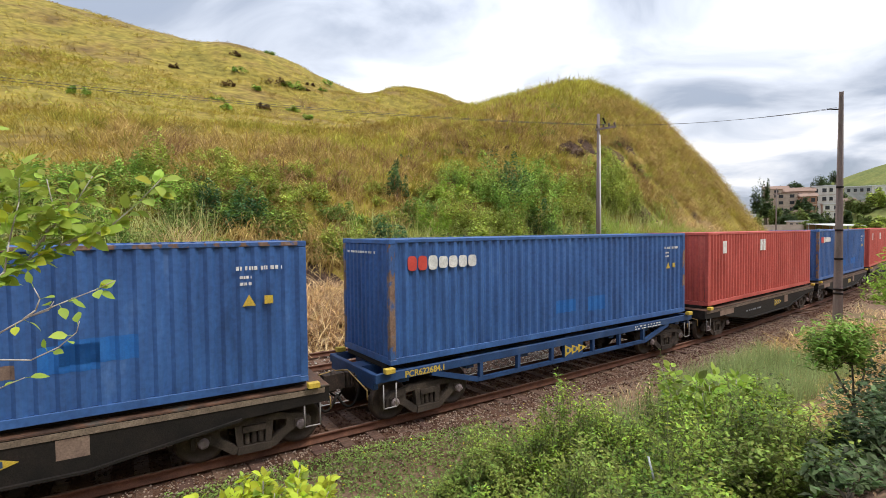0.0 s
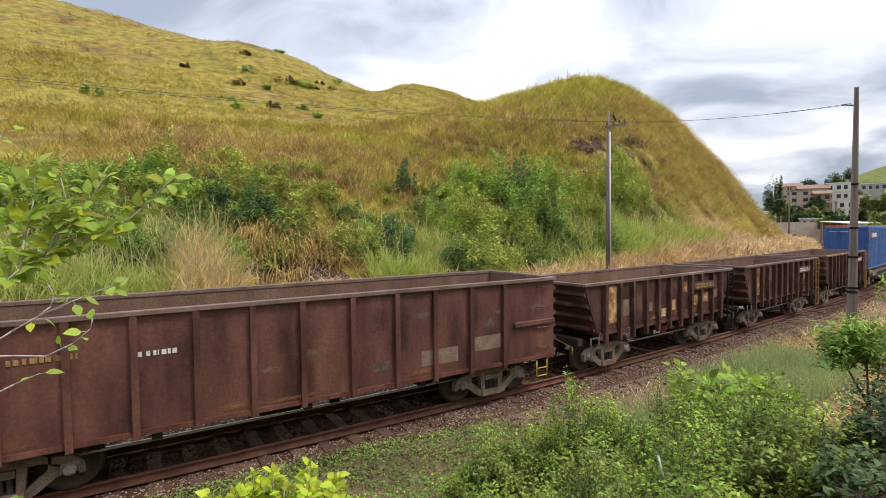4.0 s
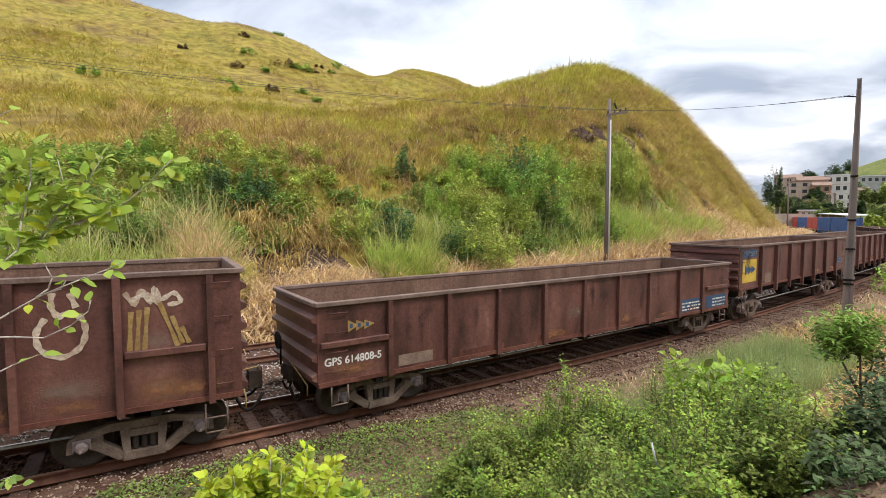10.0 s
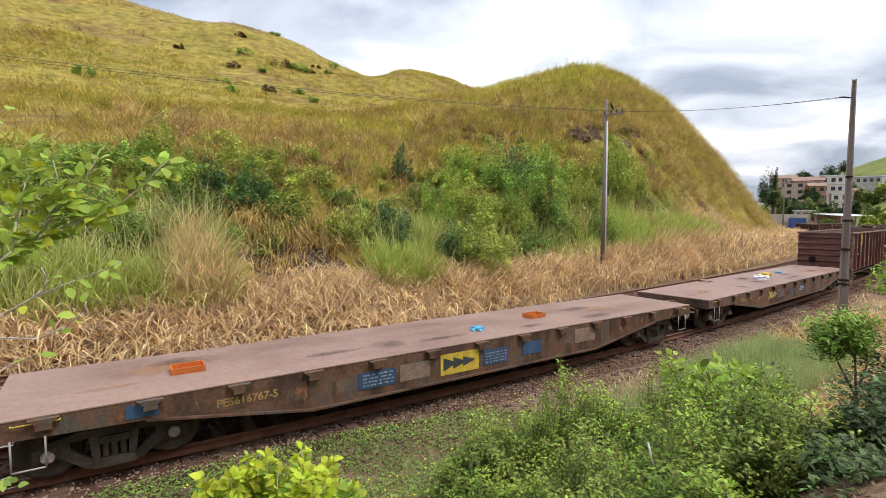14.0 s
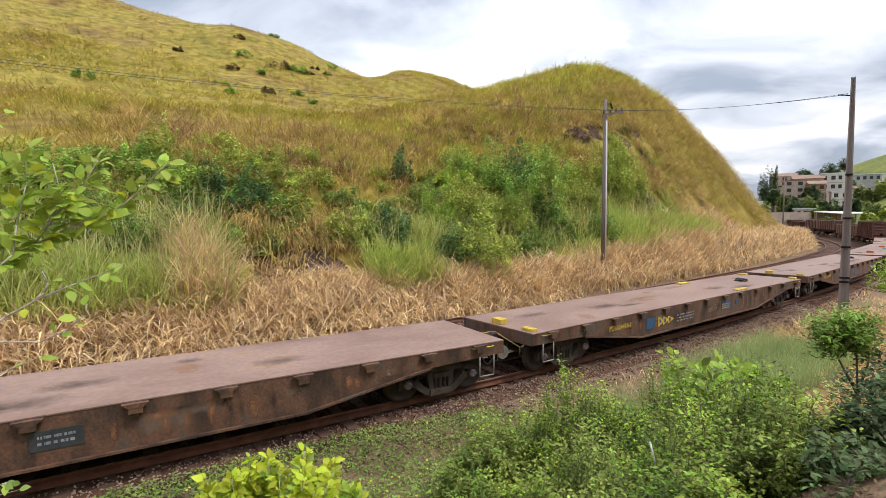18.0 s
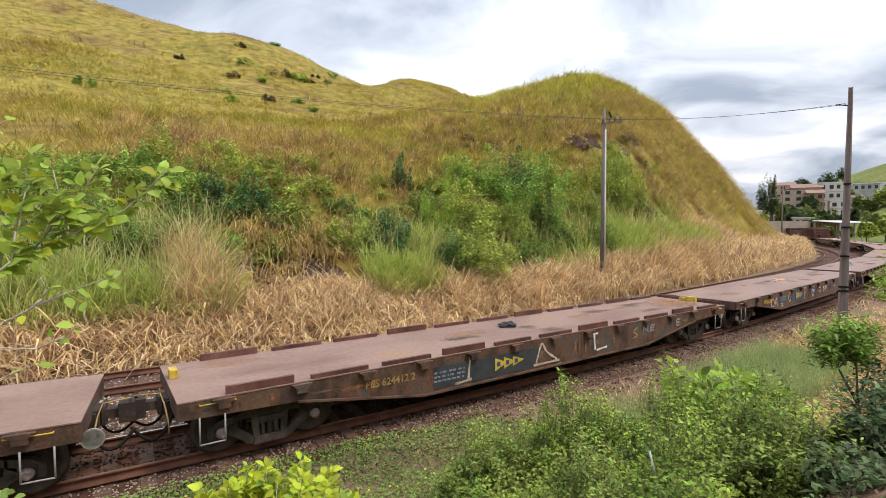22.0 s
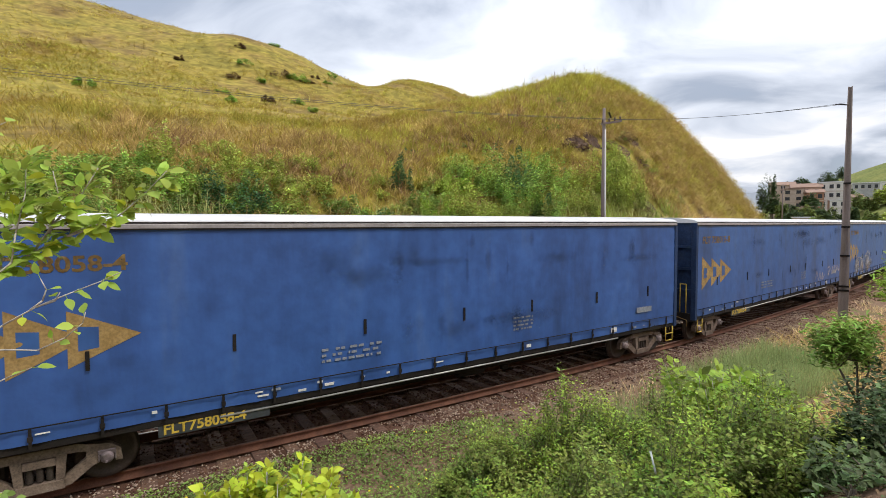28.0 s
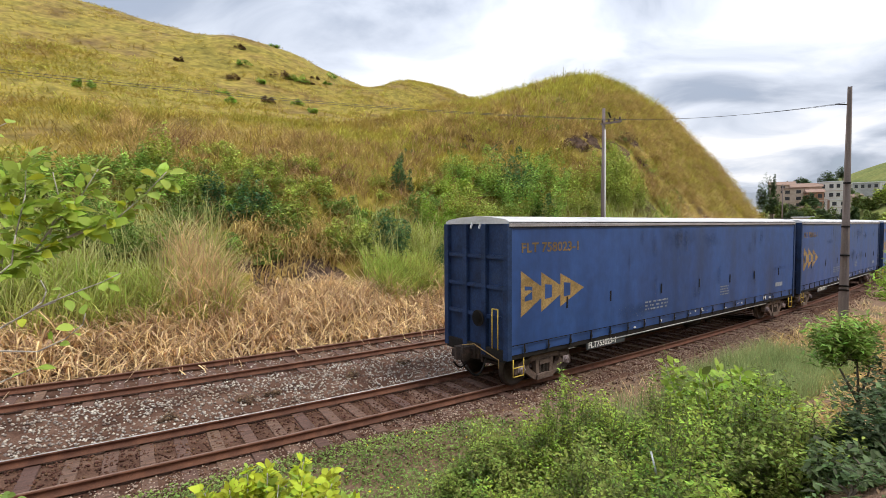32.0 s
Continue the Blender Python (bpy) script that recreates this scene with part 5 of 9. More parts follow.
# -- flat wagons --
def make_flat(s0, L, seed, spec):
    rng = random.Random(seed)
    w = thing("flat_wagon", spec["label"], "railway wagon", "train wagons")
    h, wid, z = L / 2, 2.86, 1.24
    flat_underframe(w, L, z, 0.42, wid, "sill", 2.9, 2.1)
    part("deck", box(B_(), -h, h, -wid / 2 - 0.012, wid / 2 + 0.012, z - 0.01, z + 0.012), "deck", w)
    for i in range(12):
        x, y, ww, hh = rng.uniform(-h + 1.2, h - 1.2), rng.uniform(-0.9, 0.9), rng.uniform(0.3, 1.2), rng.uniform(0.15, 0.5)
        part("deck_stain", sheet(x - ww, x + ww, z + 0.0125 + 0.0004 * i, y - hh, y + hh, True), rng.choice(("deck_rust", "deck_dirt", "deck_dirt")), w)
    # stake pockets along both sides
    n = 13
    for sy in (-1, 1):
        for i in range(n):
            x = -h + 0.75 + i * (L - 1.5) / (n - 1)
            y0 = sy * wid / 2
            bm = box(B_(), x - 0.11, x + 0.11, y0, y0 + sy * 0.10, z - 0.20, z - 0.015, 0.008)
            prism(bm, [(x - 0.20, z - 0.02), (x + 0.20, z - 0.02), (x + 0.10, z - 0.10), (x - 0.10, z - 0.10)], y0, y0 + sy * 0.105)
            part("stake_pocket", bm, "sill", w)
    for sx in (-1, 1):
        step_frame(w, sx * (h - 0.55), -wid / 2 - 0.05, 0.45, z - 0.30, 0.42, spec.get("step", "roof_edge"), 1)
        grab(w, sx * (h - 0.95), sx * (h - 0.35), -wid / 2, z - 0.08, spec.get("rail", "yellow"))
        # hand brake wheel beside the headstock
        if sx > 0 and spec.get("wheel", True):
            bm = B_()
            lathe(bm, [(-0.015, 0.17), (0.015, 0.17), (0.015, 0.14), (-0.015, 0.14)], 16)
            for i in range(4):
                a = i * math.tau / 8
                bar(bm, (math.cos(a) * 0.15, 0, math.sin(a) * 0.15), (-math.cos(a) * 0.15, 0, -math.sin(a) * 0.15), 0.03, 0.02)
            hw = part("hand_wheel", bm, "steel_pipe", w)
            hw.matrix_basis = pose(h + 0.12, -1.25, 0.88)
    yb = -wid / 2 - 0.004
    def belly(x):
        d = abs(x)
        a, b = h - 2.1 - 2.9, h - 2.1
        return 0.42 if d < a else 0.42 + (min(d, b) - a) / (b - a) * 0.45
    for i in range(spec.get("patch", 9)):
        x = rng.uniform(-h + 1.0, h - 2.0)
        ww = rng.uniform(0.4, 1.4)
        z1 = z - 0.22
        z0 = max(z1 - rng.uniform(0.2, 0.5), max(belly(x), belly(x + ww)) + 0.06)
        if z1 - z0 > 0.1:
            part("paint_patch", sheet(x, x + ww, yb - 0.001 - 0.0006 * i, z0, z1), rng.choice(["haze_pale", "haze_dark", "haze_rust", "haze_pale", "sill"]), w)
    for i in range(26):
        x, ww = rng.uniform(-h + 0.6, h - 0.8), rng.uniform(0.05, 0.26)
        z0 = max(belly(x), belly(x + ww)) + 0.05
        z1 = z - rng.uniform(0.03, 0.2)
        if z1 - z0 > 0.1:
            part("rust_streak", sheet(x, x + ww, yb - 0.0064 - 0.00004 * i, z0, z1), rng.choice(("haze_rust", "haze_rust", "haze_pale", "haze_dark")), w)
    for (x0, x1, z0, z1, mt) in spec.get("plates", ()):
        part("painted_plate", box(B_(), x0, x1, yb - 0.008, yb + 0.002, z0, z1), mt, w)
    if spec.get("number"):
        nx, nz, ns, nc = spec["num_at"]
        lettering("painted_number", spec["number"], ns, nc, w, nx, yb - 0.010, nz)
    if spec.get("arrows"):
        ax, az, aw, ah, am = spec["arrows"]
        arrows(w, ax, yb - 0.014, az, aw, ah, am, 0.002)
    for (x0, z0, ww, hh, rows, mt) in spec.get("texts", ()):
        bars_text("painted_data", w, x0, yb - 0.012, z0, ww, hh, rows, mt, density=6, seed=seed + int(x0 * 3))
    if spec.get("rust_end"):
        for a, b in ((6.6, 9.2), (7.4, 9.25), (8.0, 9.2)):
            part("deck_stain", sheet(a, b, z + 0.019 + 0.0004 * a, -1.2, 1.2, True), "deck_rust", w)
        part("end_rim", box(B_(), h - 0.08, h - 0.02, -wid / 2 + 0.1, wid / 2 - 0.1, z + 0.012, z + 0.11), "rust", w)
    if spec.get("stubs"):
        for sy in (-1, 1):
            for i in range(11):
                x = -h + 0.9 + i * (L - 1.8) / 10.5
                part("edge_rail", box(B_(), x - 0.1, x + 1.15, sy * (wid / 2 - 0.10), sy * (wid / 2 - 0.02), z + 0.012, z + 0.10 if i % 3 else z + 0.16), "rust", w)
    for (x0, x1, y0, y1, z1) in spec.get("stops", ()):
        part("end_stop", box(B_(), x0, x1, y0, y1, z + 0.012, z + 0.03 + z1 * 0.4, 0.008), "yellow", w)
    for ln in spec.get("marks", ()):
        strokes("graffiti", w, yb - 0.012, ln[0], 0.06, ln[1])
    add_bogies(w, h - 1.65, s0, BG_DARK)
    add_coupler(w, h, h + 0.62)
    brake_gear(w, z=0.70, x=-1.0)
    RIDERS.append((w, s0, Matrix.Identity(4)))
    return w


# -- curtain-sided wagons --
def make_curtain(s0, seed, number, plate, spec):
    rng = random.Random(seed)
    w = thing("curtain_sided_wagon", spec["label"], "railway wagon", "train wagons")
    L, hy = 18.7, 1.30
    h = L / 2
    z0, z1 = 1.00, 4.30
    for sy in (-1, 1):
        # tarpaulin: a gently rippled sheet
        nx, nz = 120, 24
        gx, gz = np.meshgrid(np.linspace(-h + 0.04, h - 0.04, nx + 1), np.linspace(z0 - 0.03, z1, nz + 1))
        ph = rng.uniform(0, 9)
        low = np.exp(-(gz - z0) / 0.5)
        rip = 0.012 * np.sin(gx * 5.2 + ph + 0.6 * np.sin(gx)) * low + 0.010 * np.sin(gx * 0.9 + ph) * np.sin((gz - z0) / (z1 - z0) * math.pi) + 0.008 * np.sin(gx * 21 + gz * 2.0) * low
        edge = np.exp(-(gx + h) / 1.1) + np.exp(-(h - gx) / 1.1)
        rip = rip + 0.007 * np.sin(gz * 17 + 3 * np.sin(gx * 2.0 + ph)) * edge
        gy = sy * (hy + 0.010 + rip)
        v = np.stack([gx.ravel(), gy.ravel(), gz.ravel()], 1)
        idx = np.arange(v.shape[0]).reshape(gx.shape)
        f = np.stack([idx[:-1, :-1], idx[:-1, 1:], idx[1:, 1:], idx[1:, :-1]], -1).reshape(-1, 4)
        if sy > 0:
            f = f[:, ::-1]
        cu = fast_mesh("curtain", v, f, spec.get("cloth", "curtain"), True)
        cu.parent = w
        if sy < 0:
            front = ph
        part("roof_rail", box(B_(), -h, h, sy * (hy - 0.05), sy * (hy + 0.045), z1 - 0.01, z1 + 0.07, 0.008), "roof_edge", w)
        part("side_sill", box(B_(), -h, h, sy * (hy - 0.12), sy * (hy - 0.01), z0 - 0.16, z0 + 0.02, 0.01), "under", w)
        part("hem_cord", tube(B_(), (-h + 0.1, sy * (hy + 0.052), z0 + 0.23), (h - 0.1, sy * (hy + 0.052), z0 + 0.23), 0.011, 5), "under", w)
        # straps along the lower edge
        for i in range(20):
            x = -h + 0.55 + i * (L - 1.1) / 19
            bm = box(B_(), x - 0.022, x + 0.022, sy * (hy + 0.038), sy * (hy + 0.052), z0 - 0.10, z0 + 0.22)
            box(bm, x - 0.035, x + 0.035, sy * (hy + 0.045), sy * (hy + 0.065), z0 + 0.02, z0 + 0.10)
            part("curtain_strap", bm, "under", w)
        for i in range(7):
            x = -h + 2.0 + i * 2.5 + rng.uniform(-0.3, 0.3)
            part("curtain_slit", box(B_(), x - 0.03, x + 0.03, sy * (hy + 0.02), sy * (hy + 0.032), 2.0, 2.32), "under", w)
    # arched roof
    bm = B_()
    prof = [(-hy - 0.03, z1 + 0.071), (-hy - 0.02, z1 + 0.13), (-hy + 0.12, z1 + 0.19), (-hy * 0.5, z1 + 0.25), (0, z1 + 0.28), (hy * 0.5, z1 + 0.25), (hy - 0.12, z1 + 0.19), (hy + 0.02, z1 + 0.13), (hy + 0.03, z1 + 0.071)]
    prism(bm, prof, -h, h, "yz")
    part("roof", bm, "alu", w)
    part("roof_groove", box(B_(), -h, h, -hy - 0.036, -hy - 0.02, z1 + 0.078, z1 + 0.105), "under", w)
    part("roof_gap", box(B_(), -h, h, -hy - 0.050, -hy - 0.02, z1 - 0.030, z1 - 0.008), "under", w)
    # end walls with pillars and handrails; walls, pillars and beams carry painted shade
    for sx in (-1, 1):
        part("end_wall", box(B_(), sx * (h - 0.14), sx * (h - 0.06), -hy + 0.1, hy - 0.1, z0 - 0.2, z1 + 0.1), "end_shade_blue", w)
        for y in (-hy + 0.05, -0.40, 0.40, hy - 0.05):
            part("end_pillar", box(B_(), sx * (h - 0.10), sx * (h + 0.06), y - 0.09, y + 0.09, z0 - 0.15, z1 + 0.07, 0.01), "end_shade_blue", w)
        for z in (1.9, 2.7, 3.5):
            part("end_beam", box(B_(), sx * (h - 0.08), sx * (h + 0.02), -hy + 0.14, hy - 0.14, z - 0.05, z + 0.05), "end_shade_blue", w)
        for y in (-0.25, 0.10):
            part("roof_strut", bar(B_(), (sx * (h + 0.07), y, z1 - 0.05), (sx * (h - 0.10), y + 0.06, z1 + 0.26), 0.05, 0.03, (0, 1, 0)), "alu", w)
        bm = B_()
        for y in (-1.02, -0.80):
            tube(bm, (sx * (h + 0.10), y, z0 + 0.1), (sx * (h + 0.10), y, z0 + 1.15), 0.018, 6)
        tube(bm, (sx * (h + 0.10), -1.02, z0 + 1.15), (sx * (h + 0.10), -0.80, z0 + 1.15), 0.018, 6)
        part("handrail", bm, "yellow", w)
        part("headstock", box(B_(), sx * (h - 0.12), sx * (h + 0.04), -1.25, 1.25, 0.78, 1.08, 0.01), "under", w)
        step_frame(w, sx * (h - 0.35), -hy - 0.02, 0.40, 0.86, 0.38, "yellow", 2)
        bm = B_()
        lathe(bm, [(-0.02, 0.22), (0.02, 0.22), (0.02, 0.18), (-0.02, 0.18)], 16, "x")
        hw = part("hand_wheel", bm, "yellow" if sx > 0 else "under", w)
        hw.matrix_basis = pose(sx * (h + 0.20), -0.35, 1.85)
    part("underframe", box(box(B_(), -h + 0.1, h - 0.1, -0.3, 0.3, 0.66, 0.98), -h + 0.2, h - 0.2, -hy + 0.02, hy - 0.02, 0.95, 1.0), "under", w)
    bm = B_()
    for sy in (-1, 1):
        prism(bm, [(-h + 3.2, 0.86), (h - 3.2, 0.86), (h - 4.6, 0.62), (-h + 4.6, 0.62)], sy * 0.95, sy * 1.02)
    part("underframe_truss", bm, "under", w)
    # deep belly added under the wagon to block light from its far side
    bm = B_()
    prism(bm, [(-h + 2.9, 0.659), (-h + 4.4, 0.34), (h - 4.4, 0.34), (h - 2.9, 0.659)], -0.29, 0.29)
    part("belly_sill", bm, "under", w)
    part("side_pipe", tube(B_(), (-h + 4.2, -hy + 0.02, 0.80), (h - 3.0, -hy + 0.02, 0.80), 0.022, 6), "steel_pipe", w)
    yb = -hy - 0.040
    xa = -h + 0.45

    def lay(ob, lift):
        """Lays a print on the rippled cloth."""
        for v in ob.data.vertices:
            q = ob.matrix_basis @ v.co
            low = math.exp(-(q.z - z0) / 0.5)
            r = 0.012 * math.sin(q.x * 5.2 + front + 0.6 * math.sin(q.x)) * low + 0.010 * math.sin(q.x * 0.9 + front) * math.sin((q.z - z0) / (z1 - z0) * math.pi) + 0.008 * math.sin(q.x * 21 + q.z * 2.0) * low
            r += 0.007 * math.sin(q.z * 17 + 3 * math.sin(q.x * 2.0 + front)) * (math.exp(-(q.x + h) / 1.1) + math.exp(-(h - q.x) / 1.1))
            q.y = -(hy + 0.010 + r + lift)
            v.co = ob.matrix_basis.inverted() @ q

    lay(lettering("painted_number", number, 0.26, "ochre", w, xa, yb + 0.006, 3.62, stretch=1.19), 0.005)
    for i in range(3):
        xs, n_ = xa + i * 0.765, 16
        v, f = [], []
        for a in range(n_ + 1):
            fx = a / n_
            for b in range(n_ + 1):
                v.append((xs + fx * 1.02, 0.0, 2.53 + (b / n_ - 0.5) * 1.22 * (1 - 0.12 * i) * (1 - fx)))
        for a in range(n_):
            for b in range(n_):
                k = a * (n_ + 1) + b
                f.append((k, k + n_ + 1, k + n_ + 2, k + 1))
        ar = fast_mesh("logo_arrow", v, f, "ochre")
        ar.parent = w
        lay(ar, 0.004 + 0.0008 * i)
        bm = B_()
        prism(bm, [(xs + 0.14, 2.33), (xs + 0.42, 2.36), (xs + 0.42, 2.70), (xs + 0.14, 2.73)], 0, 0.0004)
        lay(part("logo_block", bm, spec.get("cloth", "curtain"), w), 0.008)
    part("number_board", box(B_(), -h + 3.2, -h + 5.1, -hy + 0.02, -hy + 0.05, 0.64, 0.90), "plate_dark", w)
    lettering("painted_number", plate, 0.19, spec.get("plate_col", "yellow"), w, -h + 3.27, -hy + 0.012, 0.68, stretch=1.0)
    bars_text("painted_data", w, 2.0, yb + 0.010, 1.55, 0.7, 0.4, 4, "grey_print", density=4, seed=seed)
    bars_text("painted_data", w, -3.2, yb + 0.010, 1.50, 1.4, 0.35, 3, "grey_print", density=6, seed=seed + 1)
    part("maker_plate", box(B_(), h - 2.15, h - 1.38, yb + 0.002, yb + 0.008, 1.50, 1.67), "grey_print", w)
    for i in range(14):
        x = rng.uniform(-h + 1, h - 1)
        za = z0 + rng.uniform(0.0, 0.16)
        part("paint_chip", box(B_(), x, x + rng.uniform(0.04, 0.22), yb - 0.002, yb + 0.004, za, za + rng.uniform(0.02, 0.08)), "white" if rng.random() < 0.6 else "grey_print", w)
    for i in range(22):
        x, zz = rng.uniform(-h + 5.0, h - 1.5), rng.choice((rng.uniform(3.5, 4.0), rng.uniform(3.2, 3.7), rng.uniform(1.5, 2.4)))
        ww, hh = rng.choice(((rng.uniform(0.5, 1.6), rng.uniform(0.12, 0.4)), (rng.uniform(0.06, 0.22), rng.uniform(0.4, 0.75)), (rng.uniform(0.06, 0.22), rng.uniform(0.3, 0.6))))
        hh = min(hh, z1 - 0.05 - zz, zz - z0 - 0.1)
        part("stain", sheet(x - ww, x + ww, yb - 0.0035 - 0.0003 * i, zz - hh, zz + hh), "haze_stain", w)
    part("data_card", box(B_(), h - 3.4, h - 3.15, yb - 0.004, yb + 0.004, z0 + 0.03, z0 + 0.17), "white", w)
    for k, (x0, x1, za, zb, mt) in enumerate(spec.get("haze", ())):
        part("spray_paint", sheet(x0, x1, yb - 0.009 - 0.0006 * k, za, zb), mt, w)
    for ln, mt, wd in spec.get("marks", ()):
        strokes("graffiti", w, yb - 0.014, ln, wd, mt)
    add_bogies(w, h - 1.55, s0)
    add_coupler(w, h, h + 0.56)
    brake_gear(w, z=0.62, x=1.0)
    RIDERS.append((w, s0, Matrix.Identity(4)))
    return w


# ---- the train, front to back ----
for s0, st, col, sd in ((73.6, "black", "red", 11), (59.65, "black", "red", 12), (45.7, "black", "red", 13), (31.75, "black", "blue", 14), (17.8, "black", "red", 15), (3.9, "blue", "blue", 16), (-10.07, "black", "blue", 17)):
    make_container_wagon(s0, st, col, sd)

ORE = dict(paint="rust_dark", slope=0.62, ribs=4, inset=0.95, post_drop=0.22, bogie_in=1.48, grabs=False, reach=5.0, pink=True, post_x=(-3.4, -2.7, -2.04, -1.34, -0.66, 0.01, 0.69, 1.37, 2.01, 2.79, 3.44), plate=(1.43, 2.98))


def ore(s0, seed, label, **kw):
    make_gondola(s0, 8.6, 2.68, 1.14, 9, dict(ORE, label=label, **kw), seed)


PATCH_A = ((-3.34, -2.76, 1.45, 2.55, "rust_patch"),)
TXT = ((1.46, 1.66, 0.46, 0.30, 3, "graffiti"), (2.12, 1.72, 0.58, 0.28, 3, "graffiti"))
ore(-22.56, 21, "short rust-brown ore wagon with side ribs and a dull ladder", number="GDS 023165-7", num_at=(1.50, 2.16, 0.165, "white"), ladder="ochre", patches=PATCH_A, texts=TXT)
ore(-32.6, 22, "short rust-brown ore wagon with a pale flaking panel", number="GDS023113-4", num_at=(1.50, 2.16, 0.165, "white"), ladder="ochre", patches=PATCH_A, texts=TXT)
ore(-42.37, 23, "short ore wagon with heavily flaking brown paint", number="GDS023130-9", num_at=(1.50, 2.16, 0.165, "ochre"), ladder="under",
    patches=PATCH_A + ((1.44, 1.95, 1.55, 1.9, "rust_patch"), (2.08, 2.6, 1.6, 1.92, "rust_patch"), (-0.5, -0.08, 1.35, 1.62, "rust_patch"), (-1.26, -0.9, 1.6, 1.9, "scuff"), (2.86, 3.3, 1.7, 2.0, "scuff"), (0.80, 1.2, 2.05, 2.4, "rust_patch"), (0.1, 0.5, 1.5, 1.85, "rust_patch"), (-2.6, -2.15, 1.6, 2.1, "scuff")))
make_gondola(-54.6, 13.4, 2.98, 0.88, 11, dict(label="long rust-brown open wagon with belted end panels", post_x=(-5.75, -4.74, -3.87, -2.95, -2.0, -1.04, -0.1, 0.95, 1.98, 2.95, 3.97, 4.98), ribs=6, inset=1.5, post_drop=0.05, post_depth=0.09, bogie_in=1.9, reach=7.2, endplate=True, step="yellow",
    belts=((5.3, 6.68, 1.86), (-6.68, -5.3, 1.86)), patches=((2.6, 3.6, 1.20, 1.55, "scuff"), (4.0, 4.9, 1.35, 1.7, "scuff"), (1.4, 1.8, 1.25, 1.45, "bogie"), (-6.3, -5.5, 2.1, 2.6, "rust_patch")),
    texts=((-4.6, 2.3, 0.9, 0.2, 1, "ochre"), (-2.9, 2.2, 0.6, 0.2, 1, "white"))), 24)
ore(-66.95, 25, "short red-brown ore wagon with a yellow ladder", paint="rust_red", number="GDS023051-1", num_at=(1.50, 2.16, 0.165, "white"), ladder="yellow", texts=TXT + ((-3.2, 1.95, 0.5, 0.24, 2, "white"),), endplate=True)
ore(-77.07, 26, "short rust-brown ore wagon with yellow ladder and red tank", number="GDS023060-0", num_at=(1.50, 2.16, 0.165, "yellow"), ladder="yellow", tank="tank_red", patches=PATCH_A, texts=TXT)
make_gondola(-90.0, 14.7, 3.14, 1.36, 8, dict(label="long plain rust-brown open wagon with dusty rim", post_x=(-5.33, -3.58, -1.87, -0.13, 1.6, 3.4, 5.27), ribs=5, inset=1.9, notch=0.22, post_drop=0.26, bogie_in=2.05, reach=7.8,
    texts=((-6.9, 2.82, 1.1, 0.14, 1, "white"), (-4.6, 1.6, 0.5, 0.25, 2, "scuff"), (3.2, 1.55, 0.3, 0.12, 1, "white"))), 27)
make_gondola(-105.6, 14.7, 3.14, 1.36, 8, dict(label="long rust-brown open wagon with a yellow sign panel", post_x=(-5.33, -3.58, -1.87, -0.13, 1.6, 3.4, 5.27), ribs=5, inset=1.9, notch=0.22, post_drop=0.26, bogie_in=2.05, reach=7.8,
    number="GFS 622366-4", num_at=(-7.0, 2.74, 0.17, "white"), patches=((-7.05, -5.65, 2.68, 2.98, "plate_blue"), (-7.05, -5.65, 1.66, 2.58, "yellow"), (5.4, 6.6, 1.75, 2.05, "plate_blue"), (-4.7, -4.0, 1.5, 1.9, "scuff")),
    arrows=(-6.82, 1.95, 1.05, 0.42, "plate_blue"), texts=((5.5, 1.78, 1.0, 0.24, 3, "grey_print"),)), 28)
make_gondola(-122.03, 16.3, 2.56, 0.86, 9, dict(label="long low-sided brown open wagon with dented sides", post_x=(-6.53, -4.96, -3.42, -1.78, -0.18, 1.42, 3.0, 4.75, 6.22), ribs=4, inset=1.7, post_drop=0.02, post_depth=0.09, bogie_in=1.56, reach=8.35, belts=((6.5, 8.1, 1.72), (-8.1, -6.5, 1.72)),
    number="GPS 614808-5", num_at=(-8.02, 1.28, 0.165, "white"), arrows=(-7.5, 1.92, 0.62, 0.26, "ochre"), texts=((5.0, 1.02, 1.4, 0.34, 3, "white"), (7.0, 1.0, 0.9, 0.36, 3, "white")),
    patches=((4.95, 6.45, 0.98, 1.42, "plate_blue"), (6.6, 8.0, 0.98, 1.42, "plate_blue"), (-6.3, -5.4, 1.0, 1.25, "scuff"), (-2.0, -0.6, 0.92, 1.12, "rust_red"), (1.0, 2.6, 0.92, 1.12, "rust_red"), (-4.6, -3.2, 0.92, 1.1, "rust_red"))), 29)
tall = make_gondola(-138.75, 14.55, 3.34, 1.00, 13, dict(label="tall brown open wagon covered in pale graffiti", post_x=(-6.52, -5.48, -4.2, -2.9, -1.66, -0.61, 0.42, 1.48, 2.73, 4.0, 5.37, 6.76), belts=((-6.45, -5.55, 1.98), (5.45, 6.68, 2.0)), ribs=6, inset=1.25, post_drop=0.02, bogie_in=1.6, reach=7.8, endplate=True,
    number="GOS 621527", num_at=(-5.36, 2.24, 0.14, "graffiti"), patches=((-5.42, -4.27, 2.48, 3.22, "yellow"), (-4.12, -2.98, 1.30, 1.62, "scuff"), (-2.82, -1.74, 1.32, 1.64, "scuff"), (4.15, 5.3, 1.26, 1.80, "haze_pale"), (4.15, 5.3, 1.1, 1.4, "haze_rust"), (5.45, 6.5, 1.0, 1.7, "haze_rust")),
    arrows=(-5.3, 2.66, 0.95, 0.40, "grey_print")), 30)
GW = [(-3.55, 1), (-2.28, 1), (-1.13, 1), (-0.1, 0), (0.95, 0), (2.1, 0), (3.36, 1)]
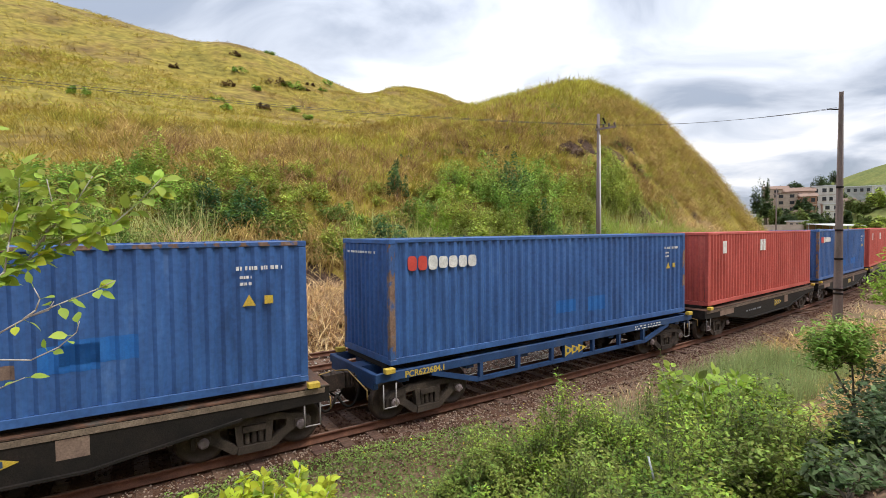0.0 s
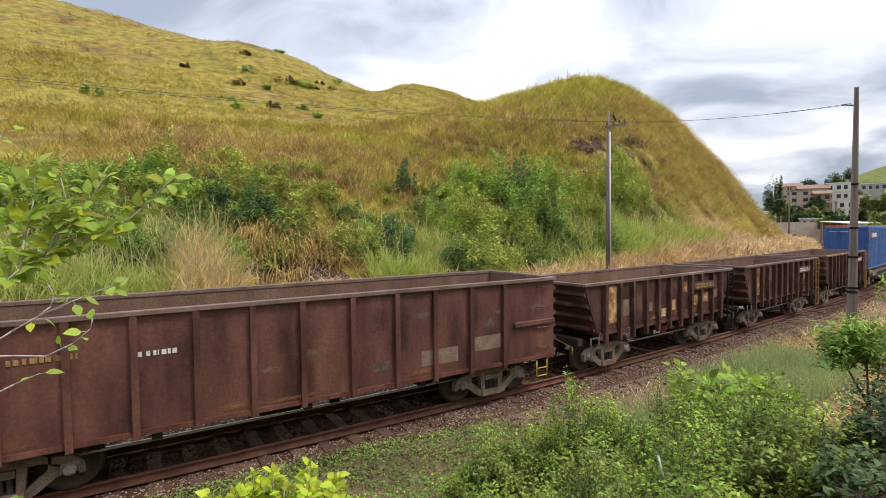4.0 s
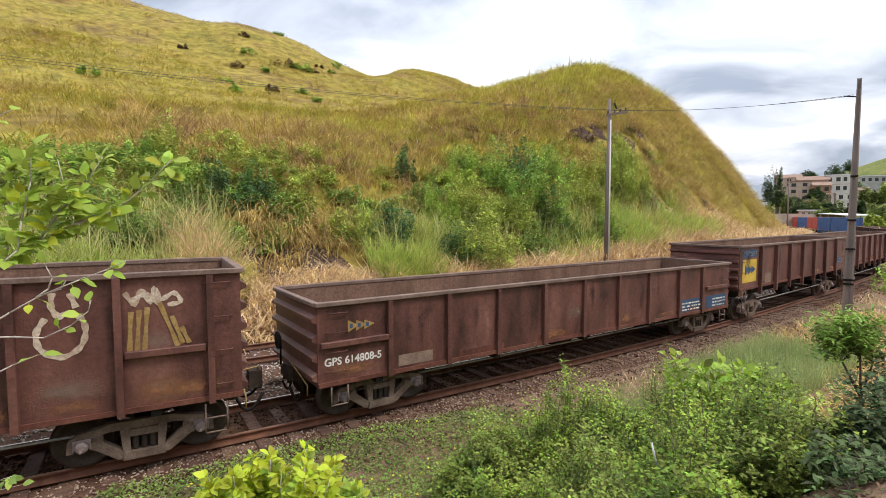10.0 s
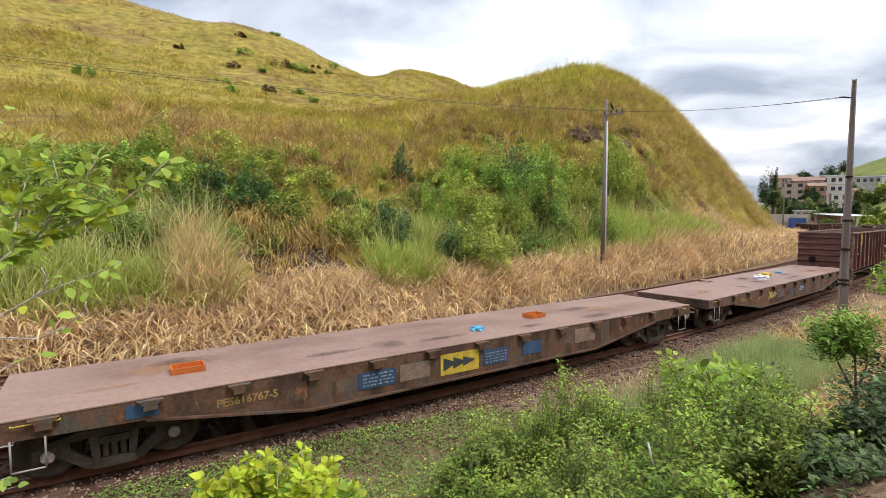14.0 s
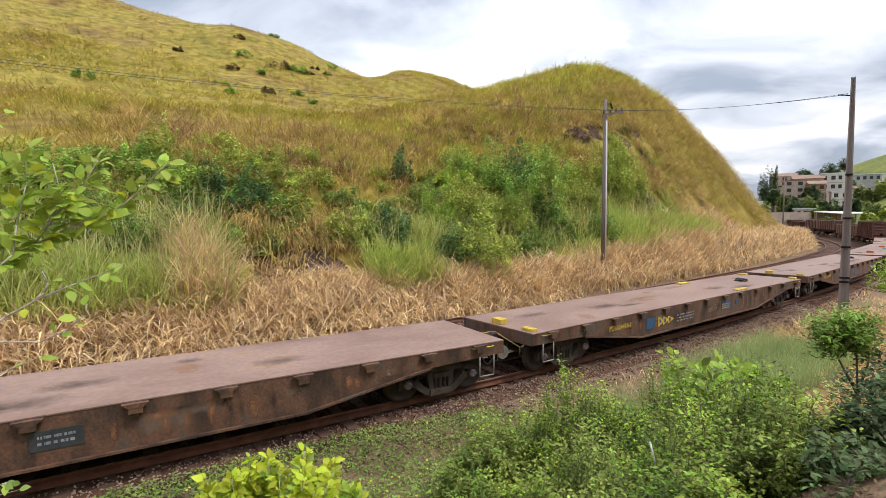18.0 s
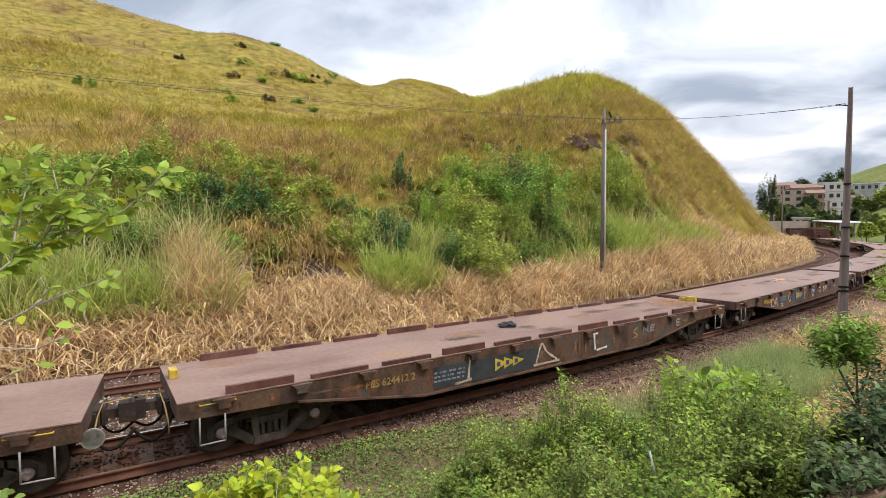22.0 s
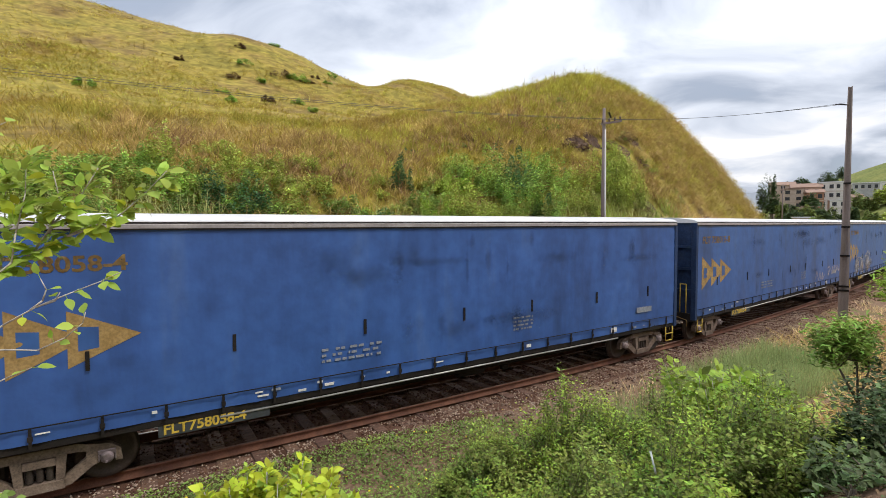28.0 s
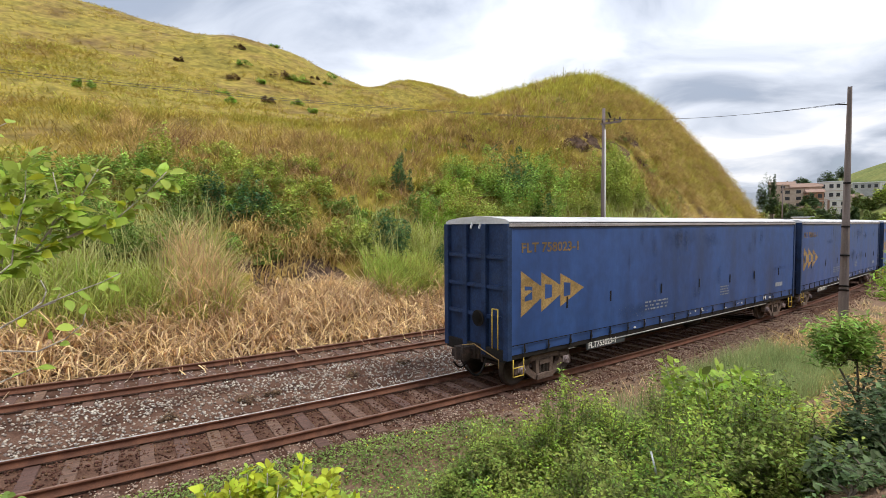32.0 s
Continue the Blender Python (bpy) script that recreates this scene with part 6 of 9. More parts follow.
for i, (gx, kind) in enumerate(GW):
    a, b, c2 = gx - 0.28, gx, gx + 0.28
    if kind:
        ln = [[(a, 3.05), (a - 0.02, 2.55), (a + 0.1, 2.3), (b + 0.1, 2.25), (c2, 2.45), (c2, 2.9)], [(b - 0.05, 3.0), (b + 0.05, 2.6)]]
    else:
        ln = [[(a, 3.1), (b, 2.35), (c2, 3.1)], [(a + 0.1, 2.7), (c2 - 0.05, 2.7)]] if i % 2 else [[(a, 3.05), (a, 2.5), (b, 2.3), (c2, 2.5), (c2, 3.05)]]
    strokes("graffiti", tall, -1.407, ln, 0.055, "graffiti")
strokes("graffiti", tall, -1.407, [[(-7.12, 3.0), (-6.98, 2.2)], [(-6.72, 2.75), (-6.9, 2.9), (-6.75, 3.05), (-6.65, 2.85), (-6.62, 2.35)]], 0.06, "graffiti")
strokes("graffiti", tall, -1.407, [[(-6.38, 2.75), (-6.32, 3.0), (-6.2, 3.2), (-6.1, 3.02), (-5.9, 3.02), (-5.82, 3.2), (-5.7, 3.0), (-5.66, 2.75)], [(-6.42, 2.72), (-5.6, 2.74)], [(-6.36, 2.62), (-6.3, 2.35), (-6.0, 2.2), (-5.75, 2.35), (-5.68, 2.62)], [(-6.2, 2.42), (-6.0, 2.36), (-5.84, 2.44)]], 0.055, "graffiti")
strokes("graffiti", tall, -1.409, [[(4.42, 2.72), (4.30, 2.5), (4.34, 2.24), (4.58, 2.08), (4.84, 2.2), (4.93, 2.45), (4.88, 2.68), (4.70, 2.78), (4.56, 2.70)], [(4.52, 3.12), (4.50, 2.9), (4.58, 2.72)], [(4.74, 3.1), (4.82, 2.86)]], 0.085, "graffiti")
strokes("graffiti", tall, -1.409, [[(5.52, 2.0), (5.56, 2.72)], [(5.63, 2.02), (5.68, 2.74)], [(5.74, 2.03), (5.80, 2.78)], [(5.98, 2.85), (6.24, 2.06)], [(6.16, 2.6), (6.32, 2.1)], [(6.3, 2.4), (6.42, 2.1)]], 0.07, "ochre")
strokes("graffiti", tall, -1.4095, [[(5.48, 3.05), (5.62, 2.84), (5.72, 3.08), (5.84, 2.86), (5.92, 3.1), (6.0, 2.9), (6.2, 3.0), (6.3, 2.84), (6.1, 2.8)], [(5.55, 2.9), (5.8, 3.0), (6.0, 2.8)]], 0.075, "graffiti")
strokes("graffiti", tall, -1.409, [[(5.96 + 0.43 * math.cos(k * 0.5), 1.36 + 0.31 * math.sin(k * 0.5)) for k in range(14)], [(5.7, 1.46), (5.78, 1.3), (5.86, 1.5), (5.95, 1.36), (6.05, 1.5), (6.15, 1.38), (6.25, 1.48)], [(5.75, 1.22), (5.95, 1.18), (6.2, 1.24)]], 0.04, "haze_pale")
for gx in (0.0, 0.95, 2.1, 3.36):
    strokes("graffiti", tall, -1.407, [[(gx - 0.3, 1.5), (gx - 0.3, 1.9), (gx, 2.0), (gx + 0.3, 1.85), (gx + 0.28, 1.5), (gx, 1.4), (gx - 0.1, 1.7), (gx + 0.15, 1.75)]], 0.05, "scuff")

Y, BLUE = "yellow", "plate_blue"
FLATS = (
    (-156.5, 41, dict(label="empty flat wagon with dusty brown steel deck", number="PES-616953-8", num_at=(-6.5, 0.88, 0.155, "ochre"), arrows=(-3.45, 0.66, 1.0, 0.40, Y), texts=((-2.3, 0.66, 0.8, 0.36, 4, "grey_print"), (0.65, 0.72, 0.6, 0.22, 3, "white")), plates=((-0.6, -0.1, 0.66, 0.90, BLUE), (0.6, 1.3, 0.68, 1.0, BLUE), (5.6, 6.1, 0.92, 1.10, BLUE)))),
    (-176.46, 42, dict(label="empty flat wagon with a yellow sign plate", number="PES616767-5", num_at=(-6.1, 0.84, 0.155, "ochre"), plates=((-1.2, -0.06, 0.56, 1.06, Y), (0.1, 0.9, 0.60, 0.98, BLUE), (-3.3, -2.4, 0.62, 0.98, BLUE), (1.4, 2.1, 0.66, 1.0, BLUE), (-7.5, -7.0, 0.93, 1.16, BLUE), (-2.3, -1.5, 0.62, 1.0, "scuff"), (3.4, 4.3, 0.7, 1.1, "scuff")), arrows=(-1.12, 0.66, 0.95, 0.32, "plate_dark"), texts=((-3.2, 0.66, 0.75, 0.3, 4, "grey_print"), (0.15, 0.64, 0.7, 0.3, 4, "grey_print")))),
    (-196.38, 43, dict(label="empty flat wagon with yellow end stops", number="PDS-616-618-4", num_at=(-6.3, 0.90, 0.155, Y), arrows=(-2.9, 0.62, 1.0, 0.36, "ochre"), plates=((0.6, 1.3, 0.60, 0.95, BLUE),), texts=((-3.2, 0.64, 1.3, 0.32, 3, "grey_print"),), stops=((-9.2, -9.0, -1.2, -0.9, 0.16), (-9.2, -8.9, 0.2, 0.5, 0.3)))),
    (-216.35, 44, dict(label="empty flat wagon with yellow blocks on its deck edge", number="PDS624418-1", num_at=(-6.0, 0.84, 0.155, Y), arrows=(-3.3, 0.62, 1.0, 0.36, Y), plates=((-4.0, -3.45, 0.62, 0.98, BLUE), (1.2, 1.95, 0.66, 1.0, BLUE), (2.4, 2.6, 0.78, 0.98, BLUE)), texts=((-2.1, 0.64, 1.2, 0.3, 3, "grey_print"), (1.25, 0.70, 0.6, 0.24, 3, Y)),
        stops=((-9.2, -9.0, -1.3, -0.9, 0.16), (8.95, 9.2, -1.3, -1.0, 0.16), (-9.2, -8.95, -0.1, 0.3, 0.32), (8.95, 9.2, 0.9, 1.3, 0.14), (2.9, 3.7, 1.1, 1.35, 0.10), (2.9, 3.8, -1.30, -1.1, 0.08)))),
    (-235.86, 45, dict(label="empty flat wagon with numbered patched side", number="PES 624463-7", num_at=(-6.5, 0.86, 0.165, "ochre"), arrows=(-3.45, 0.60, 1.0, 0.38, Y), plates=((-4.8, -3.6, 0.58, 0.98, "plate_dark"), (0.0, 0.7, 0.68, 1.0, "plate_dark")), texts=((-4.7, 0.64, 1.0, 0.28, 3, "grey_print"), (0.1, 0.76, 0.5, 0.2, 2, "grey_print")))),
    (-255.67, 46, dict(label="empty flat wagon with blue panels and graffiti", number="PES624266 9", num_at=(-6.42, 0.86, 0.165, Y), arrows=(-2.17, 0.68, 1.0, 0.36, Y),
        plates=((-2.22, -1.08, 0.58, 1.10, BLUE), (-2.83, -2.32, 0.72, 0.95, BLUE), (-4.50, -3.54, 0.72, 1.04, BLUE), (0.20, 0.88, 0.74, 1.0, BLUE), (3.75, 4.25, 0.80, 1.04, BLUE)), texts=((-4.42, 0.78, 0.8, 0.24, 3, "grey_print"), (0.27, 0.79, 0.5, 0.18, 3, "white")),
        marks=(([[(-5.5, 0.72), (-5.45, 1.0), (-5.15, 0.9), (-5.2, 0.66), (-5.5, 0.7)], [(-5.05, 0.62), (-4.9, 1.0), (-4.72, 0.62)], [(-4.98, 0.78), (-4.78, 0.78)], [(-4.30, 0.68), (-4.1, 0.66), (-3.98, 0.62)], [(-4.2, 0.56), (-3.95, 0.54)]], "graffiti"),
            ([[(-3.06, 1.12), (-3.24, 0.96), (-3.22, 0.80), (-3.06, 0.66), (-2.92, 0.78), (-2.94, 0.98), (-3.06, 1.12)], [(-3.06, 0.98), (-3.06, 0.86)]], "graffiti"),
            ([[(-0.90, 0.60), (-0.86, 1.16), (-0.66, 1.06), (-0.70, 0.90), (-0.86, 0.86)]], "graffiti"), ([[(0.52, 1.14), (0.36, 1.02)], [(0.56, 1.12), (0.72, 1.02)], [(0.36, 0.72), (0.50, 0.60), (0.66, 0.72)]], "graffiti"),
            ([[(1.72, 1.12), (1.56, 0.98), (1.86, 0.92), (1.80, 0.70), (1.46, 0.84)]], "graffiti"), ([[(2.52, 0.94), (2.34, 0.90), (2.52, 0.80), (2.34, 0.72)], [(2.68, 0.72), (2.70, 0.96), (2.88, 0.90), (2.72, 0.82)]], "white"), ([[(4.40, 1.06), (4.38, 0.82), (4.66, 0.84)]], "graffiti")))),
    (-275.32, 47, dict(label="flat wagon with low edge rails and yellow end stop", number="PES 624412 2", num_at=(-5.75, 0.84, 0.165, "ochre"), arrows=(-2.15, 0.62, 1.0, 0.34, Y), plates=((-4.0, -0.6, 0.50, 1.02, "plate_dark"),), stubs=True, rust_end=True, stops=((9.1, 9.25, -0.4, 0.0, 0.42), (9.05, 9.22, -0.0, 0.25, 0.3), (-9.25, -9.1, 0.2, 0.5, 0.40)), texts=((-4.0, 0.64, 0.9, 0.3, 3, "grey_print"),),
        marks=(([[(-3.0, 0.55), (-2.95, 1.1)], [(-3.4, 0.52), (-2.9, 0.56)], [(-0.7, 0.6), (-0.5, 1.1), (-0.3, 0.85), (0.1, 0.6)], [(-0.8, 0.55), (0.2, 0.56)]], "graffiti"),
            ([[(1.50, 1.08), (1.86, 1.10)], [(1.68, 1.09), (1.74, 0.62)], [(1.80, 0.60), (2.28, 0.64)]], "white"), ([[(3.56, 0.70), (3.80, 0.80), (3.60, 0.92), (3.82, 1.04)]], "ochre"),
            ([[(4.12, 0.84), (4.14, 1.02), (4.26, 0.90), (4.36, 1.02), (4.36, 0.84)], [(4.70, 0.86), (4.52, 0.86), (4.54, 1.02), (4.74, 1.02)], [(4.54, 0.94), (4.70, 0.94)], [(6.2, 0.86), (6.02, 0.86), (6.04, 1.04), (6.24, 1.04)], [(6.04, 0.95), (6.2, 0.95)]], "graffiti_dim")))),
    (-295.1, 48, dict(label="empty flat wagon with plain rusty steel deck", number="", arrows=(-4.22, 0.66, 1.05, 0.36, Y), plates=((0.42, 1.0, 0.67, 0.93, "bright_blue"), (-1.75, -1.12, 0.80, 1.04, "haze_pale"), (-0.92, 0.02, 0.72, 1.04, "plate_dark")), texts=((-6.2, 0.9, 1.4, 0.2, 1, "grey_print"), (3.4, 0.66, 0.4, 0.3, 2, "grey_print")),
        marks=(([[(0.13, 0.56), (0.14, 1.04)]], "yellow"), ([[(1.18, 0.86), (1.06, 0.82), (1.18, 0.76), (1.06, 0.70)], [(1.26, 0.68), (1.28, 0.88), (1.38, 0.82), (1.28, 0.77)]], "graffiti")))),
)
for s0, sd, sp in FLATS:
    make_flat(s0, 18.62, sd, sp)

CURT = (
    (-314.93, 51, "FLT 758049-5", "FLT758049-5", dict(label="blue curtain-sided wagon with grey graffiti and wrinkled hem", haze=((-7.9, -5.9, 0.95, 2.35, "haze_grey"), (-7.1, -6.0, 1.2, 2.2, "haze_tan"), (-6.4, -4.5, 0.95, 2.3, "haze_grey"), (-5.6, -4.6, 1.1, 1.9, "haze_tan"), (-4.7, -2.3, 0.95, 2.4, "haze_grey"), (-4.2, -2.6, 1.0, 1.7, "haze_tan")), marks=(
        ([[(-7.45, 1.1), (-7.2, 1.55), (-6.75, 1.95), (-6.4, 1.6), (-6.7, 1.15), (-7.1, 1.3), (-6.8, 1.7)], [(-6.3, 1.2), (-6.45, 1.75), (-5.9, 2.1), (-5.2, 2.15), (-4.75, 1.8), (-4.8, 1.2), (-5.5, 1.15), (-5.9, 1.5), (-5.3, 1.8)], [(-4.5, 1.2), (-4.6, 1.8), (-3.9, 2.15), (-3.2, 1.95), (-2.9, 1.4), (-3.6, 1.15), (-4.1, 1.5), (-3.5, 1.8)], [(-5.6, 2.1), (-5.2, 2.45), (-4.9, 2.3)], [(-4.7, 2.0), (-4.2, 2.3), (-3.2, 2.3), (-2.8, 1.7), (-2.7, 1.2)]], "graffiti_dim", 0.045),
        ([[(-7.6, 1.1), (-7.3, 1.9), (-6.5, 2.15), (-5.6, 2.0)], [(-4.4, 2.1), (-3.4, 2.45), (-2.6, 2.0), (-2.5, 1.2)]], "graffiti", 0.04)))),
    (-335.05, 52, "FLT 758015-8", "FLT758015-8", dict(label="blue curtain-sided wagon with scribbled white tags", marks=(
        ([[(6.3, 1.85), (6.6, 1.95), (6.4, 1.45), (6.8, 1.85), (7.0, 1.5), (7.2, 1.95), (7.3, 1.55), (7.55, 1.95), (7.6, 1.6)], [(7.75, 1.5), (7.85, 1.95), (8.05, 1.6), (8.2, 1.95), (8.4, 1.6), (8.5, 2.0)], [(4.2, 1.4), (4.4, 1.8), (4.7, 1.3), (4.9, 1.75), (5.1, 1.35), (5.4, 1.7), (5.3, 1.3), (5.8, 1.6)]], "graffiti", 0.035),))),
    (-355.05, 53, "FLT 758058-4", "FLT758058-4", dict(label="blue curtain-sided wagon with a torn patch")),
    (-375.12, 54, "FLT 758015-1", "FLT758015-1", dict(label="faded blue curtain-sided wagon with pale-lettered board", plate_col="white", cloth="curtain_dark")),
    (-395.1, 55, "FLT 758023-1", "FLT753023-1", dict(label="last blue curtain-sided wagon, shade painted on its end wall", plate_col="white", cloth="curtain_dark")),
)
for args in CURT:
    make_curtain(*args)


# litter lying on the flat wagons
def crumple(name, label, size, material, seed, flat=0.45):
    bm = B_()
    bmesh.ops.create_icosphere(bm, subdivisions=3, radius=size)
    for v in bm.verts:
        k = noise.noise(v.co * (3.2 / size) * 0.6 + Vector((seed, 0, 0)))
        v.co *= 1 + 0.55 * k
        v.co.z = max(v.co.z, -size * 0.4) * flat + size * 0.4 * flat
    for f in bm.faces:
        f.smooth = False
    ob = part(name, bm, material)
    return tagged(ob, label, "litter")


def tray(label):
    bm = B_()
    box(bm, -0.30, 0.30, -0.20, 0.20, 0.0, 0.02)
    for a in ((-0.30, -0.28, -0.20, 0.20), (0.28, 0.30, -0.20, 0.20), (-0.28, 0.28, -0.20, -0.18), (-0.28, 0.28, 0.18, 0.20)):
        box(bm, a[0], a[1], a[2], a[3], 0.02, 0.12)
    for k in range(-2, 3):
        box(bm, k * 0.1 - 0.012, k * 0.1 + 0.012, -0.212, -0.2, 0.02, 0.12)
    return tagged(part("plastic_crate", bm, "orange"), label, "crate")


DECK = 1.253
for s0, x, y, ob in (
    (-156.5, -0.65, -0.2, crumple("plastic_bag", "crumpled white plastic bag on a wagon deck", 0.33, "bag_white", 1.5)),
    (-156.5, 1.07, 0.22, crumple("plastic_bag", "yellow and white plastic bag on a wagon deck", 0.27, "yellow", 2.5)),
    (-156.5, 3.06, 0.25, crumple("plastic_bag", "small blue plastic bag on a wagon deck", 0.17, "bag_blue", 3.5)),
    (-156.5, -3.86, 1.1, crumple("cloth_heap", "brown rag on a wagon deck", 0.3, "scuff", 4.5, 0.25)),
    (-176.46, -6.4, -0.15, tray("orange plastic crate lying on a wagon deck")),
    (-176.46, 3.2, 0.0, tray("orange plastic crate lying on a wagon deck")),
    (-176.46, 0.65, -0.45, crumple("plastic_bag", "pale blue plastic bag on a wagon deck", 0.18, "bag_blue", 5.5)),
    (-216.35, 6.29, 0.0, crumple("cloth_heap", "black cloth on a wagon deck", 0.26, "cloth_dark", 6.5, 0.4)),
    (-196.38, 5.48, -0.2, crumple("cloth_heap", "black cloth on a wagon deck", 0.26, "cloth_dark", 7.5, 0.4)),
    (-235.86, -0.9, 0.56, crumple("plastic_bag", "small turquoise plastic bag on a wagon deck", 0.18, "bag_blue", 8.5)),
    (-235.86, -3.6, 0.5, crumple("paper_scrap", "scrap of pale paper on a wagon deck", 0.15, "bag_white", 9.5, 0.1)),
    (-275.32, -0.2, 0.29, crumple("cloth_heap", "dark cloth on a wagon deck", 0.26, "cloth_dark", 10.5, 0.4)),
    (-295.1, 1.73, 0.1, crumple("plastic_bag", "small blue plastic scrap on a wagon deck", 0.12, "bag_blue", 11.5)),
    (-295.1, 4.44, 0.15, crumple("plastic_bag", "small blue plastic scrap on a wagon deck", 0.12, "bag_blue", 12.5)),
):
    RIDERS.append((ob, s0, Matrix.Translation((x, y, DECK))))
plank = thing("broken_boards", "broken orange wooden boards lying on a wagon deck", "boards")
for x0, x1, y0, y1, dz in ((-0.9, 0.5, -0.05, 0.05, 0.03), (-0.2, 0.95, -0.30, -0.06, 0.028), (0.1, 0.8, 0.07, 0.26, 0.026)):
    part("board", box(B_(), x0, x1, y0, y1, 0, dz), "orange_wood", plank)
RIDERS.append((plank, -255.67, Matrix.Translation((0.76, 0.26, DECK)) @ Matrix.Rotation(0.2, 4, "Z")))


# ---- sleepers and ballast ----
bm = box(B_(), -0.13, 0.13, -1.35, 1.35, -0.36, -0.174, 0.012)
sl_mesh = part("sleeper", bm, "sleeper", tracks[0])
x, y, th = track(-22.0)
sl_mesh.matrix_basis = Matrix.Translation((x, y, 0)) @ Matrix.Rotation(th, 4, "Z")
rs = random.Random(5)
for k, (off, s_lo, s_hi) in enumerate(((0.0, -21.4, 125.0), (TRACK_GAP, -22.0, 100.0))):
    s = s_lo
    while s < s_hi:
        x, y, th = track(s, off)
        again("sleeper", sl_mesh, tracks[k], Matrix.Translation((x, y, rs.uniform(-0.045, -0.015))) @ Matrix.Rotation(th + rs.uniform(-0.03, 0.03), 4, "Z"))
        s += 0.63


def stones(name, count, s_lo, s_hi, n_lo, n_hi, size, material, label, seed, bias=None):
    """Loose stones as one scattered mesh of small rough polyhedra."""
    rg = np.random.default_rng(seed)
    s = rg.uniform(s_lo, s_hi, count)
    n = rg.uniform(n_lo, n_hi, count)
    xx, yy, _ = track(s, n)
    z = np.maximum(ground_z(xx, yy), np.where((n > -1.75) & (n < TRACK_GAP + 1.6), -0.235, -9)) + rg.uniform(-0.01, 0.035, count)
    base = np.array([(1, 0, 0), (-1, 0, 0), (0, 1, 0), (0, -1, 0), (0, 0, 1), (0, 0, -1)], float)
    fc = np.array([(0, 2, 4), (2, 1, 4), (1, 3, 4), (3, 0, 4), (2, 0, 5), (1, 2, 5), (3, 1, 5), (0, 3, 5)])
    v = base[None] * (size * rg.uniform(0.6, 1.4, (count, 1, 1))) * rg.uniform(0.6, 1.3, (count, 6, 1))
    a = rg.uniform(0, math.tau, count)
    ca, sa = np.cos(a)[:, None], np.sin(a)[:, None]
    t2 = rg.uniform(-0.6, 0.6, count)
    cb, sb = np.cos(t2)[:, None], np.sin(t2)[:, None]
    vx, vy, vz = v[..., 0], v[..., 1], v[..., 2] * 0.8
    vx, vz = vx * cb - vz * sb, vx * sb + vz * cb
    v = np.stack([vx * ca - vy * sa + xx[:, None], vx * sa + vy * ca + yy[:, None], vz + z[:, None]], -1)
    f = (fc[None] + (np.arange(count) * 6)[:, None, None]).reshape(-1, 3)
    return tagged(fast_mesh(name, v.reshape(-1, 3), f, material), label, "stones", kind="stuff")


stones("ballast_stones", 15000, -20, 36, 1.15, TRACK_GAP - 1.0, 0.038, "stone", "pale crushed stone between the two tracks", 1)
stones("ballast_stones", 5000, -20, 30, TRACK_GAP - 0.9, TRACK_GAP + 2.2, 0.035, "stone", "crushed stone under the far track", 2)
stones("ballast_stones", 9000, -18, 26, -0.80, 0.80, 0.032, "stone_brown", "oil-stained brown stone between the rails", 3)
stones("ballast_stones", 9000, -14, 22, -2.4, -0.9, 0.026, "gravel", "small pinkish gravel beside the near rail", 4)
stones("ballast_stones", 4000, -16, 34, -2.6, -0.9, 0.030, "stone_brown", "brown crushed stone beside the near rail", 5)



